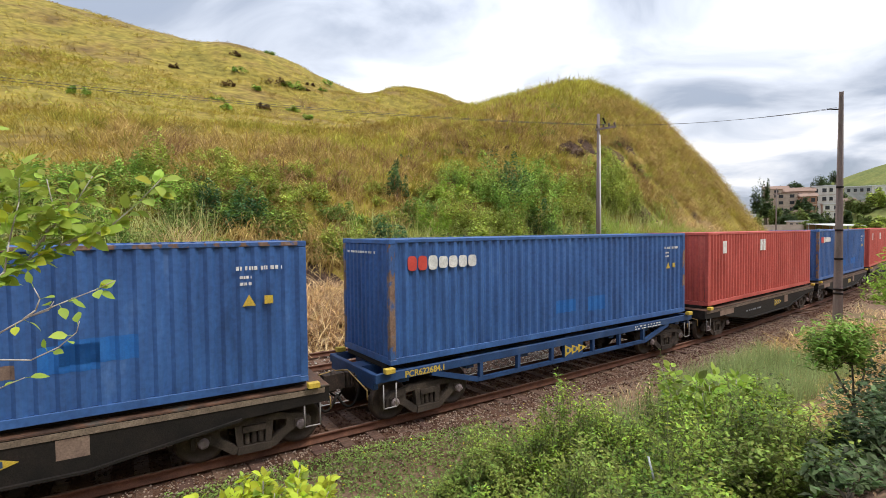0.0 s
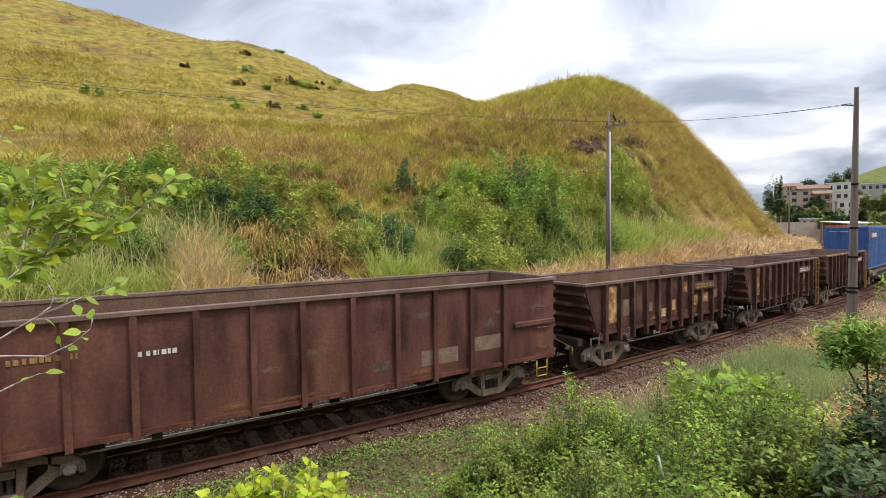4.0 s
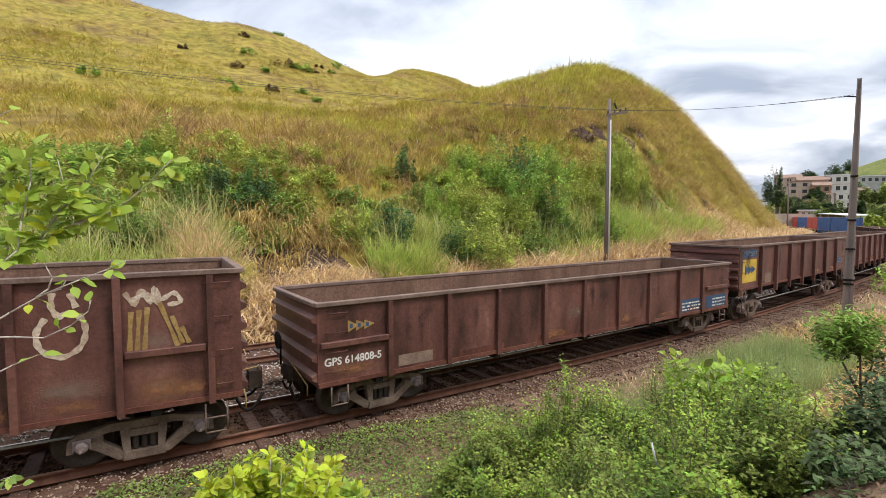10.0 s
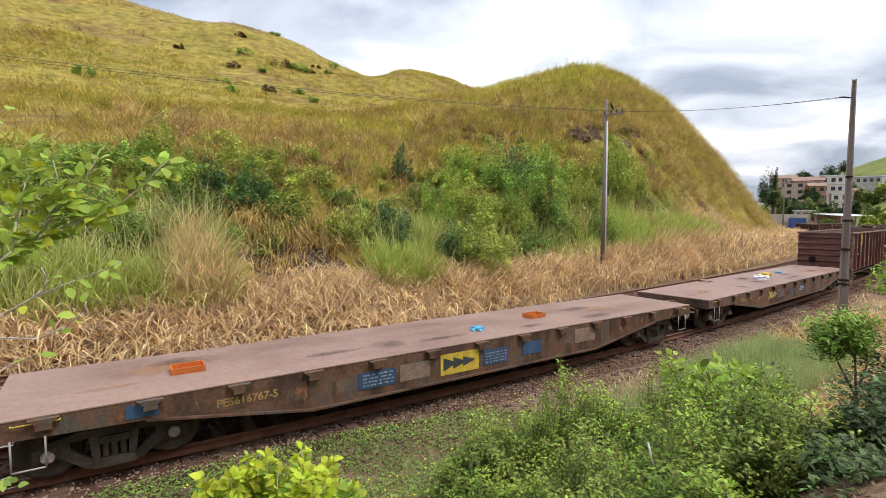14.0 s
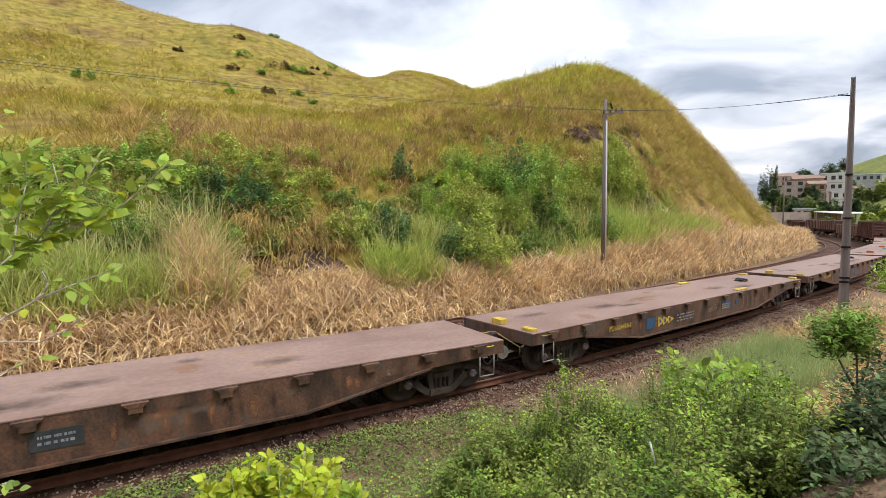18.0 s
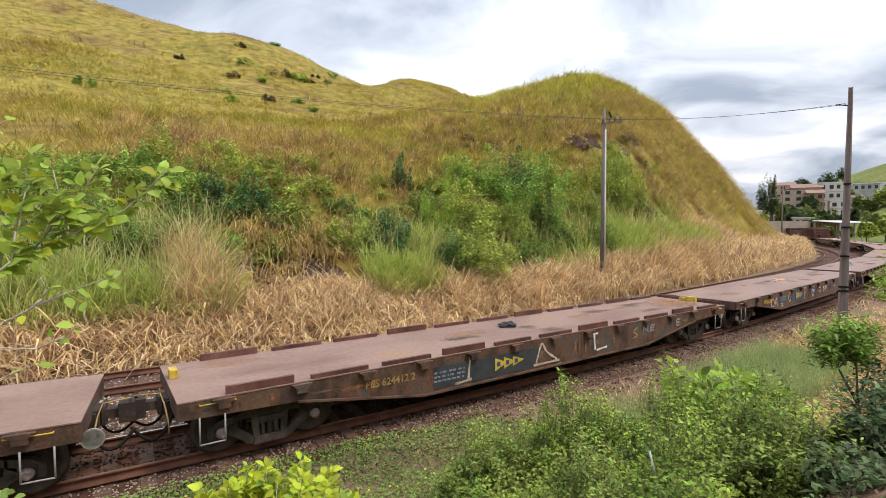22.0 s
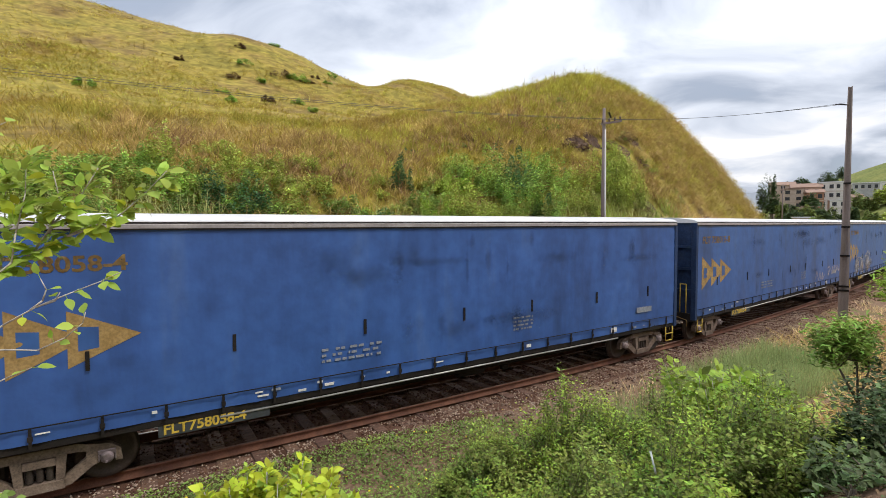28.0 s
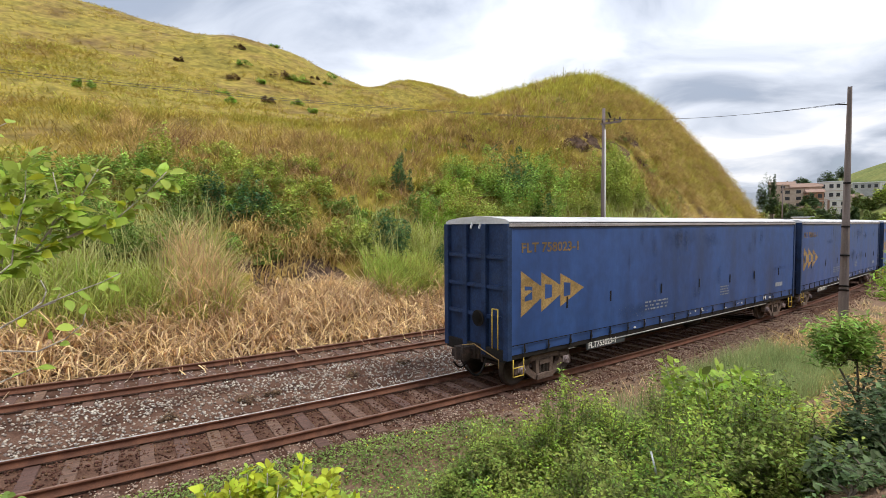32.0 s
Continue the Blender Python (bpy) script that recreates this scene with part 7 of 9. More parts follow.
# ---- vegetation ----
def blades(name, x, y, hgt, wid, lean, material, label, seed, z=None, category="grass", droop=0.35, lift=0.0, arch=False):
    """Grass: each blade a tapered, bent strip; arching leaves get one joint more and hanging tips."""
    rg = np.random.default_rng(seed)
    c = len(x)
    z = (ground_z(x, y) if z is None else z) + lift
    hgt = hgt * rg.uniform(0.5, 1.35, c)
    a = rg.uniform(0, math.tau, c)
    b = a + math.pi / 2 + rg.normal(0, 0.5, c) if arch else rg.uniform(0, math.tau, c)
    ln = lean * rg.uniform(0.3, 1.3, c) * hgt
    dx, dy = np.cos(a) * ln, np.sin(a) * ln
    k = rg.uniform(0.6, 1.4, c) * wid / 2
    wx, wy = np.cos(b) * k, np.sin(b) * k
    if arch:
        dr = droop * rg.uniform(0.3, 1.5, c)
        flop = droop >= 0.9
        joints = ((0.0, 0.0, 0.7), (0.22, 0.55, 1.0), (0.62, None, 0.85)) if flop else ((0.0, 0.0, 0.7), (0.25, 0.62, 1.0), (0.62, None, 0.85))
        P = np.empty((c, 7, 3))
        for j, (f, zf, w) in enumerate(joints):
            zz = z - 0.03 if j == 0 else (z + hgt * zf if zf else z + hgt * ((0.70 - 0.25 * dr) if flop else (0.92 - 0.25 * dr)))
            P[:, 2 * j] = np.stack([x + dx * f - wx * w, y + dy * f - wy * w, zz], 1)
            P[:, 2 * j + 1] = np.stack([x + dx * f + wx * w, y + dy * f + wy * w, zz], 1)
        P[:, 6] = np.stack([x + dx, y + dy, np.maximum(z + hgt * ((0.55 if flop else 0.95) - dr), z + 0.03)], 1)
        F = np.array([(0, 1, 3), (0, 3, 2), (2, 3, 5), (2, 5, 4), (4, 5, 6)])
    else:
        P = np.empty((c, 5, 3))
        P[:, 0] = np.stack([x - wx, y - wy, z - 0.03], 1)
        P[:, 1] = np.stack([x + wx, y + wy, z - 0.03], 1)
        mx, my, mz = x + dx * 0.35, y + dy * 0.35, z + hgt * 0.6
        P[:, 2] = np.stack([mx + wx * 0.8, my + wy * 0.8, mz], 1)
        P[:, 3] = np.stack([mx - wx * 0.8, my - wy * 0.8, mz], 1)
        P[:, 4] = np.stack([x + dx, y + dy, z + hgt * (1 - droop * lean * rg.uniform(0, 1.6, c))], 1)
        F = np.array([(0, 1, 2), (0, 2, 3), (3, 2, 4)])
    F = (F[None] + (np.arange(c) * P.shape[1])[:, None, None]).reshape(-1, 3)
    return tagged(fast_mesh(name, P.reshape(-1, 3), F, material), label, category, kind="stuff")


def stalks(name, x, y, length, wid, material, label, seed, rise=(55, 90), bend=(15, 45), flow=0.0, segs=4, category="grass"):
    """Long grass that bends joint by joint under its weight; flow combs it down the slope."""
    rg = np.random.default_rng(seed)
    c, e = len(x), 0.4
    z = ground_z(x, y)
    gx, gy = (ground_z(x + e, y) - z) / e, (ground_z(x, y + e) - z) / e
    az = np.arctan2(-gy, -gx) + rg.normal(0, (1 - flow) * 2.2, c) if flow else rg.uniform(0, math.tau, c)
    L = length * rg.uniform(0.5, 1.35, c) / segs
    el, bd = np.radians(rg.uniform(*rise, c)), np.radians(rg.uniform(*bend, c))
    b = az + math.pi / 2 + rg.normal(0, 0.8, c)
    k = rg.uniform(0.6, 1.4, c) * wid / 2
    px, py, pz = x.copy(), y.copy(), z - 0.03
    P = np.empty((c, 2 * segs + 1, 3))
    for j in range(segs + 1):
        if j == segs:
            P[:, 2 * j] = np.stack([px, py, pz], 1)
            break
        w = k * (0.75, 1.0, 0.9, 0.65, 0.4)[j]
        P[:, 2 * j] = np.stack([px - np.cos(b) * w, py - np.sin(b) * w, pz], 1)
        P[:, 2 * j + 1] = np.stack([px + np.cos(b) * w, py + np.sin(b) * w, pz], 1)
        px, py, pz = px + np.cos(el) * np.cos(az) * L, py + np.cos(el) * np.sin(az) * L, pz + np.sin(el) * L
        pz = np.maximum(pz, z + gx * (px - x) + gy * (py - y) + 0.03)
        el, az = el - bd * rg.uniform(0.5, 1.5, c), az + rg.normal(0, 0.18, c)
    F = []
    for j in range(segs - 1):
        F += [(2 * j, 2 * j + 1, 2 * j + 3), (2 * j, 2 * j + 3, 2 * j + 2)]
    F.append((2 * segs - 2, 2 * segs - 1, 2 * segs))
    F = (np.array(F)[None] + (np.arange(c) * P.shape[1])[:, None, None]).reshape(-1, 3)
    return tagged(fast_mesh(name, P.reshape(-1, 3), F, material), label, category, kind="stuff")


def leaf_cloud(cent, size, rg, up=0.5, aspect=0.5):
    """Arrays of small folded leaves (4 vertices, 2 triangles) at the given centres."""
    c = len(cent)
    a = rg.uniform(0, math.tau, c)
    el = rg.uniform(-0.5, 0.9, c) * (1 - up * 0.3)
    d = np.stack([np.cos(a) * np.cos(el), np.sin(a) * np.cos(el), np.sin(el)], 1)
    sd = np.stack([-np.sin(a), np.cos(a), rg.uniform(-0.5, 0.5, c)], 1)
    sd /= np.linalg.norm(sd, axis=1)[:, None]
    L = size * rg.uniform(0.6, 1.3, c)[:, None]
    P = np.empty((c, 4, 3))
    P[:, 0] = cent - d * L / 2
    P[:, 1] = cent + sd * L * aspect / 2
    P[:, 2] = cent + d * L / 2
    P[:, 3] = cent - sd * L * aspect / 2
    P[:, 1, 2] += 0.12 * L[:, 0]
    P[:, 3, 2] += 0.12 * L[:, 0]
    F = np.array([(0, 1, 2), (0, 2, 3)])
    F = (F[None] + (np.arange(c) * 4)[:, None, None]).reshape(-1, 3)
    return P.reshape(-1, 3), F


def clump_points(rg, count, rx, ry, rz, clumps=14, spread=0.3):
    """Leaf centres gathered in clumps over an uneven dome."""
    u = rg.normal(size=(clumps, 3))
    u /= np.linalg.norm(u, axis=1)[:, None]
    u[:, 2] = np.abs(u[:, 2]) * rg.uniform(0.4, 1.0, clumps)
    r = rg.uniform(0.45, 0.95, clumps)[:, None]
    cc = u * r * np.array([rx, ry, rz])
    i = rg.integers(0, clumps, count)
    p = rg.normal(size=(count, 3))
    p /= np.linalg.norm(p, axis=1)[:, None]
    p *= (rg.uniform(0.35, 1.0, count) ** 0.5)[:, None] * spread * np.array([rx, ry, rz * 1.1]) * rg.uniform(0.6, 1.3, clumps)[i][:, None]
    q = cc[i] + p
    q[:, 2] = np.maximum(q[:, 2], 0.02)
    return q, cc


def bush(x, y, rx, rz, count, leaf, material, label, seed, z=None, category="bush", ry=None, clumps=14, trunk=0.0, group="", spread=0.3):
    rg = np.random.default_rng(seed)
    z = float(ground_z(x, y)) if z is None else z
    t = thing("bush" if category == "bush" else "tree", label, category, group)
    t.location = (x, y, z)
    q, cc = clump_points(rg, count, rx, ry or rx, rz, clumps, spread)
    q[:, 2] += trunk
    P, F = leaf_cloud(q, leaf, rg)
    cr_ = fast_mesh("crown", P, F, material)
    cr_.parent = t
    bm = B_()
    for k in range(min(6, clumps)):
        e = cc[k] * 0.85
        tube(bm, (0.05 * rg.normal(), 0.05 * rg.normal(), -0.1), (e[0] * 0.4, e[1] * 0.4, e[2] * 0.5 + trunk), 0.014 + 0.02 * rz * 0.3, 5, 0.012)
        tube(bm, (e[0] * 0.4, e[1] * 0.4, e[2] * 0.5 + trunk), (e[0], e[1], e[2] + trunk), 0.012, 5, 0.005)
    if trunk:
        tube(bm, (0, 0, -0.2), (0, 0, trunk + rz * 0.4), 0.05 * trunk + 0.04, 7, 0.04)
    part("trunk", bm, "bark", t)
    return t


def strip(count, s_lo, s_hi, n_lo, n_hi, seed, power=1.0):
    rg = np.random.default_rng(seed)
    s = s_lo + (s_hi - s_lo) * rg.random(count)
    n = n_lo + (n_hi - n_lo) * rg.random(count) ** power
    x, y, _ = track(s, n)
    return x, y, n, s


def patchy(x, y, f, ph=0.0):
    return 0.5 + 0.25 * (np.sin(x * f + 2.1 * np.sin(y * f * 0.7 + ph)) + np.sin(y * f * 1.3 + 1.7 * np.sin(x * f * 0.6 - ph)))


# places of the larger shrubs: x, y, radius, height, kind
SHRUBS_WEST = [(-14.8, 26.8, 1.0, 3.4, 'olive'), (-17.8, 23.0, 1.6, 2.6, 'bush'), (-17.2, 24.8, 1.2, 2.1, 'bush'), (-15.8, 25.0, 1.3, 2.4, 'bush'), (-13.4, 24.8, 1.7, 3.0, 'bush'), (-14.4, 24.0, 1.3, 2.3, 'olive'), (-12.4, 24.8, 0.9, 2.0, 'olive'), (-12.8, 21.4, 1.9, 2.0, 'weed'), (-14.4, 21.3, 1.6, 2.5, 'bush'), (-11.4, 25.2, 1.0, 2.7, 'fir'), (-9.9, 25.4, 1.5, 2.5, 'fir'), (-8.6, 25.6, 1.1, 2.3, 'bush'), (-7.4, 25.9, 1.0, 3.4, 'olive'), (-5.7, 25.3, 0.9, 2.2, 'olive'), (-12.2, 28.5, 1.7, 2.2, 'olive'), (-10.4, 29.0, 1.4, 1.3, 'olive'), (-14.4, 32.2, 1.6, 1.4, 'olive'), (-17.6, 21.8, 1.6, 2.6, 'bush'), (-18.0, 21.0, 1.4, 2.9, 'olive'), (-15.3, 20.5, 1.5, 2.2, 'weed'), (-2.8, 26.9, 1.2, 2.9, 'fir'), (-4.3, 26.1, 1.0, 2.3, 'olive'), (-2.7, 33.8, 0.8, 2.5, 'fir'), (-4.2, 33.5, 1.0, 1.0, 'olive')]
SHRUBS_EAST = [(-0.4, 30.3, 1.1, 2.8, 'bright'), (1.7, 31.9, 1.8, 3.7, 'olive'), (1.1, 39.2, 1.4, 1.8, 'olive'), (5.8, 34.3, 2.0, 5.3, 'bush'), (3.7, 32.3, 1.5, 3.1, 'olive'), (7.0, 34.6, 1.2, 3.0, 'fir'), (1.8, 27.3, 1.9, 3.6, 'olive'), (0.6, 27.1, 1.3, 2.5, 'fir'), (3.4, 28.6, 1.1, 2.3, 'olive'), (5.8, 31.6, 1.2, 2.1, 'weed'), (14.1, 41.3, 1.5, 4.5, 'olive'), (10.9, 38.1, 1.2, 3.5, 'olive'), (9.8, 40.8, 1.3, 2.3, 'olive'), (15.8, 47.2, 1.2, 2.4, 'olive'), (-0.5, 35.0, 1.1, 1.2, 'olive'), (3.4, 37.5, 1.4, 2.1, 'olive'), (8.1, 33.6, 1.1, 2.2, 'weed'), (10.9, 35.3, 1.3, 2.7, 'weed'), (16.0, 42.7, 1.3, 3.8, 'olive'), (5.0, 30.1, 1.1, 1.8, 'weed')]

SHRUBS_MORE = [(-12.0, 26.8, 1.2, 1.6, 'olive'), (-10.4, 27.0, 1.5, 1.8, 'weed'), (-8.9, 28.8, 1.4, 1.7, 'olive'), (-12.2, 24.0, 1.2, 1.5, 'weed'), (-10.3, 25.2, 1.2, 1.5, 'bush'), (-7.5, 30.0, 1.2, 1.6, 'olive'), (-5.8, 29.0, 1.2, 1.5, 'weed'), (-15.7, 26.5, 1.2, 2.4, 'bush'), (-10.5, 31.2, 1.3, 1.5, 'olive'), (-8.9, 33.0, 1.2, 1.5, 'olive'), (2.7, 36.5, 2.3, 3.5, 'bush'), (5.1, 37.8, 1.9, 3.6, 'fir'), (0.7, 35.2, 1.4, 2.4, 'bright'), (7.8, 39.8, 1.8, 4.1, 'bush'), (2.0, 31.5, 1.9, 2.5, 'olive'), (4.5, 33.0, 1.5, 2.2, 'olive'), (9.2, 38.0, 1.3, 2.6, 'olive'), (12.9, 41.8, 1.5, 3.4, 'olive'), (-1.5, 31.8, 1.1, 2.0, 'weed'), (15.5, 45.5, 1.4, 3.2, 'olive')]


def clear_of_shrubs(x, y):
    """Keeps the tall grass out of the shrubs and of the ground before them."""
    keep = np.ones(len(x), bool)
    for bx, by, r, h, _ in SHRUBS_WEST + SHRUBS_EAST + SHRUBS_MORE:
        keep &= np.hypot(x - bx * 0.98, y - by * 0.98) > r + 0.15
    return x[keep], y[keep]


# dry straw along the far track: tufts of arching leaves
def tufts(count, per, s_lo, s_hi, n_lo, n_hi, seed, spread, keep=0.0, f=0.5, ph=0.0):
    rg = np.random.default_rng(seed)
    x, y, n, s = strip(count, s_lo, s_hi, n_lo, n_hi, seed + 1)
    k = patchy(x, y, f, ph) > keep
    x, y = np.repeat(x[k], per), np.repeat(y[k], per)
    return x + rg.normal(0, spread, len(x)), y + rg.normal(0, spread, len(x))


# hollows of bare earth in the steep slopes, overhang shade in their colour: x, y, radius
BARE = [(12.9, 48.8, 1.22), (14.8, 50.2, 1.08), (17.7, 51.1, 1.22), (20.3, 54.1, 0.94), (26.9, 52.0, 1.2), (26.8, 50.9, 1.4), (27.4, 50.6, 1.2), (28.0, 50.7, 0.9), (18.2, 44.4, 1.35), (23.7, 50.1, 0.94), (20.5, 51.3, 0.81), (-8.0, 22.9, 1.5), (-6.9, 23.0, 1.6), (-6.0, 23.9, 1.2), (-7.4, 24.3, 1.2)]


def bare_earth(x, y, r, seed):
    """A ragged patch of broken earth, lying on the slope, coloured dark for overhang shade."""
    rg = np.random.default_rng(seed)
    k, m = 7, 18
    a = np.linspace(0, math.tau, m, endpoint=False)
    rim = r * (1 + 0.28 * np.sin(a * 2 + rg.uniform(0, 6)) + 0.18 * np.sin(a * 5 + rg.uniform(0, 6)))
    f = (np.arange(k + 1) / k)[:, None]
    gx, gy = x + f * rim * np.cos(a), y + f * rim * np.sin(a)
    gz = ground_z(gx, gy) + 0.10 * (1 - f ** 4) + rg.uniform(-0.12, 0.14, gx.shape) * (1 - f ** 2) - 0.06 * f ** 3
    v = np.stack([gx.ravel(), gy.ravel(), gz.ravel()], 1)
    q = [(j * m + i, j * m + (i + 1) % m, (j + 1) * m + (i + 1) % m, (j + 1) * m + i) for j in range(k) for i in range(m)]
    return tagged(fast_mesh("bare_earth", v, q, "earth"), "bare earth in a broken slope, darkened for overhang shade", "earth", kind="structure")


for i, (x, y, r) in enumerate(BARE):
    bare_earth(x, y, r, 900 + i)


def below(bx, by, d):
    """A point d metres down the slope."""
    g = np.array([float(ground_z(bx + 0.4, by) - ground_z(bx - 0.4, by)), float(ground_z(bx, by + 0.4) - ground_z(bx, by - 0.4))])
    g /= np.linalg.norm(g) + 1e-6
    return bx - g[0] * d, by - g[1] * d


OPEN = [(bx, by, r * (1.25 if bx > 0 else 0.8)) for bx, by, r in BARE] + [(*below(bx, by, 1.5), r) for bx, by, r in BARE if bx > 0]


def off_bare(x, y, hollow=True):
    """Keeps grass off the bare patches and, if told, off the straw-filled hollow."""
    keep = np.ones(len(x), bool)
    if hollow:
        n, s = side_of(x, y)
        keep &= (s < -3.4) | (s > 3.0) | (n > 15)
    for bx, by, r in OPEN:
        keep &= np.hypot(x - bx, y - by) > r
    return x[keep], y[keep]


# dry straw along the far track: tangled and lying near the rails, upright tufts behind and along the curve
x, y = tufts(900, 16, -26, 14, 7.2, 9.5, 11, 0.26)
stalks("dry_grass", x, y, 1.5, 0.048, "g_straw", "pale dry straw grass, tangled and flattened along the track", 12, (15, 75), (10, 55))
x, y = tufts(240, 16, -26, 14, 7.4, 9.8, 1011, 0.26)
stalks("dead_grass", x, y, 1.2, 0.026, "g_dead", "brown dead grass in the tangled straw", 1012, (10, 70), (15, 55))
x, y = tufts(560, 20, 6, 36, 7.7, 9.9, 1013, 0.20)
stalks("dry_grass", x, y, 1.55, 0.055, "g_straw", "pale dry straw grass in drooping tufts along the track", 1014, (62, 92), (12, 42))
x, y = tufts(150, 18, -8, 36, 8.0, 10.4, 1015, 0.20)
stalks("dead_grass", x, y, 1.2, 0.028, "g_dead", "brown dead grass between straw tufts", 1016, (45, 90), (15, 45))
x, y, n, s = strip(15000, 30, 104, 7.5, 12.0, 13)
stalks("dry_grass", x, y, 1.1, 0.075, "g_straw", "pale dry straw grass along the curve", 14, (50, 90), (15, 45), segs=3)
x, y = tufts(26, 34, -2.8, 2.4, 13.0, 14.8, 321, 0.3)
stalks("dead_grass", x, y, 2.0, 0.034, "g_tan", "brown dead grass hanging over a dark hollow", 322, (40, 85), (25, 55), 0.75)
x, y = tufts(40, 26, -3.2, 3.4, 9.2, 10.6, 323, 0.3)
stalks("dry_grass", x, y, 1.6, 0.028, "g_straw", "bleached straw hanging round a dark hollow", 324, (40, 85), (25, 55), 0.6)
x, y = tufts(40, 55, -5.6, -3.9, 9.4, 12.6, 325, 0.24)
stalks("dry_grass", x, y, 2.1, 0.03, "g_straw", "tall bleached straw clump among green grass", 326, (65, 92), (8, 35))
x, y = tufts(80, 20, -3.8, 3.6, 9.4, 11.0, 327, 0.28)
stalks("dry_grass", x, y, 1.4, 0.042, "g_straw", "flattened straw below a dark hollow", 328, (10, 60), (10, 45), 0.4)
x, y = tufts(24, 16, -3.6, 3.2, 11.2, 13.6, 329, 0.22)
stalks("dead_grass", x, y, 1.7, 0.042, "g_tan", "thick drooping dead stalks before a dark hollow", 330, (50, 88), (20, 55), 0.2)
# tall green grass behind it, with pale feathery heads
x, y = tufts(900, 15, -28, 8, 9.0, 13.2, 15, 0.22, 0.2, 0.35, 1.0)
x, y = off_bare(*clear_of_shrubs(x, y))
stalks("tall_grass", x, y, 1.7, 0.040, "g_green", "tall green grass at the foot of the hill", 16, (65, 92), (6, 34))
x, y = tufts(760, 15, 2, 40, 9.4, 13.4, 17, 0.24, 0.15, 0.3, 0.6)
x, y = off_bare(*clear_of_shrubs(x, y))
stalks("tall_grass", x, y, 1.7, 0.044, "g_green", "tall green grass at the foot of the hill", 18, (66, 92), (6, 32))
for i, (s_lo, s_hi, cnt) in enumerate(((2, 10, 230), (18, 36, 420), (-16, -6, 200))):
    x, y = tufts(cnt, 17, s_lo, s_hi, 9.6, 13.0, 351 + 3 * i, 0.22, 0.25, 0.5)
    x, y = off_bare(*clear_of_shrubs(x, y))
    stalks("tall_grass", x, y, 1.8, 0.036, "g_fresh", "fresh tall green grass at the foot of the hill", 352 + 3 * i, (66, 92), (6, 34))
x, y, n, s = strip(4200, -28, -3, 9.6, 14.5, 19)
x, y = off_bare(x, y)
stalks("seed_heads", x, y, 2.5, 0.020, "g_pale", "feathery pale seed heads over the green grass", 20, (72, 92), (3, 20))
x, y, n, s = strip(2200, 3, 36, 10.6, 14.0, 1019)
x, y = off_bare(x, y)
stalks("seed_heads", x, y, 2.2, 0.024, "g_pale", "feathery pale seed heads over the green grass", 1020, (72, 92), (3, 20))
# long grass combed down the hill, each kind in patches of its own
for i, (cnt, per, sl, sh, nl, nh, ln, wd, mt, fl, keep, fq, words) in enumerate((
        (3200, 9, 24, 80, 13, 46, 1.2, 0.055, "g_lime", 0.75, 0.10, 0.14, "yellow-green grass hanging down the mound"),
        (1500, 9, 12, 80, 11, 40, 1.15, 0.055, "g_gold", 0.70, 0.20, 0.16, "golden grass on the mound"),
        (2300, 9, 30, 76, 10.6, 24, 1.4, 0.050, "g_tan", 0.80, 0.20, 0.20, "tawny withered grass on the steep flank"),
        (700, 9, 34, 76, 10.8, 20, 1.2, 0.050, "g_dead", 0.80, 0.50, 0.33, "brown dead grass on the steep flank"),
        (2600, 8, -30, 32, 14, 42, 1.0, 0.042, "g_gold", 0.55, 0.05, 0.16, "golden grass on the hillside"),
        (1500, 8, -30, 40, 15, 44, 1.1, 0.042, "g_lime", 0.55, 0.46, 0.12, "yellow-green grass on the hillside"),
        (1300, 8, -8, 30, 14.5, 30, 1.0, 0.040, "g_tan", 0.55, 0.42, 0.18, "tawny grass on the hillside"),
        (3400, 7, -60, 100, 38, 84, 0.85, 0.080, "g_gold", 0.60, 0.05, 0.10, "golden grass on the upper hill"),
        (1000, 7, -60, 100, 38, 84, 1.1, 0.080, "g_lime", 0.60, 0.50, 0.07, "yellow-green grass on the upper hill"),
        (1600, 7, -120, 120, 78, 175, 0.75, 0.110, "g_gold", 0.60, 0.05, 0.10, "golden grass along the crest"))):
    x, y = tufts(cnt, per, sl, sh, nl, nh, 340 + 7 * i, 0.40 if nl < 30 else 0.8, keep, fq, i * 1.1)
    x, y = off_bare(x, y)
    stalks("hill_grass", x, y, ln, wd, mt, words, 345 + 7 * i, (35, 80) if nl < 30 else (12, 50), (18, 48), fl, 4 if nl < 30 else 3)
# dense tussocks that stand out from the slope
for i, (cnt, sl, sh, nl, nh, mt, words) in enumerate(((230, -10, 36, 14.5, 34, "g_tan", "dense tawny tussocks on the slope"), (120, -6, 46, 13, 30, "g_dead", "dense withered tussocks on the slope"), (170, 10, 52, 13, 34, "g_lime", "dense yellow-green tussocks on the slope"), (90, -30, 20, 15, 40, "g_goldgreen", "dense green-gold tussocks on the slope"))):
    x, y = tufts(cnt, 34, sl, sh, nl, nh, 1400 + 9 * i, 0.30, 0.25, 0.2, 0.7 * i)
    x, y = off_bare(x, y)
    stalks("hill_grass", x, y, 1.5, 0.045, mt, words, 1405 + 9 * i, (50, 90), (15, 45), 0.35)
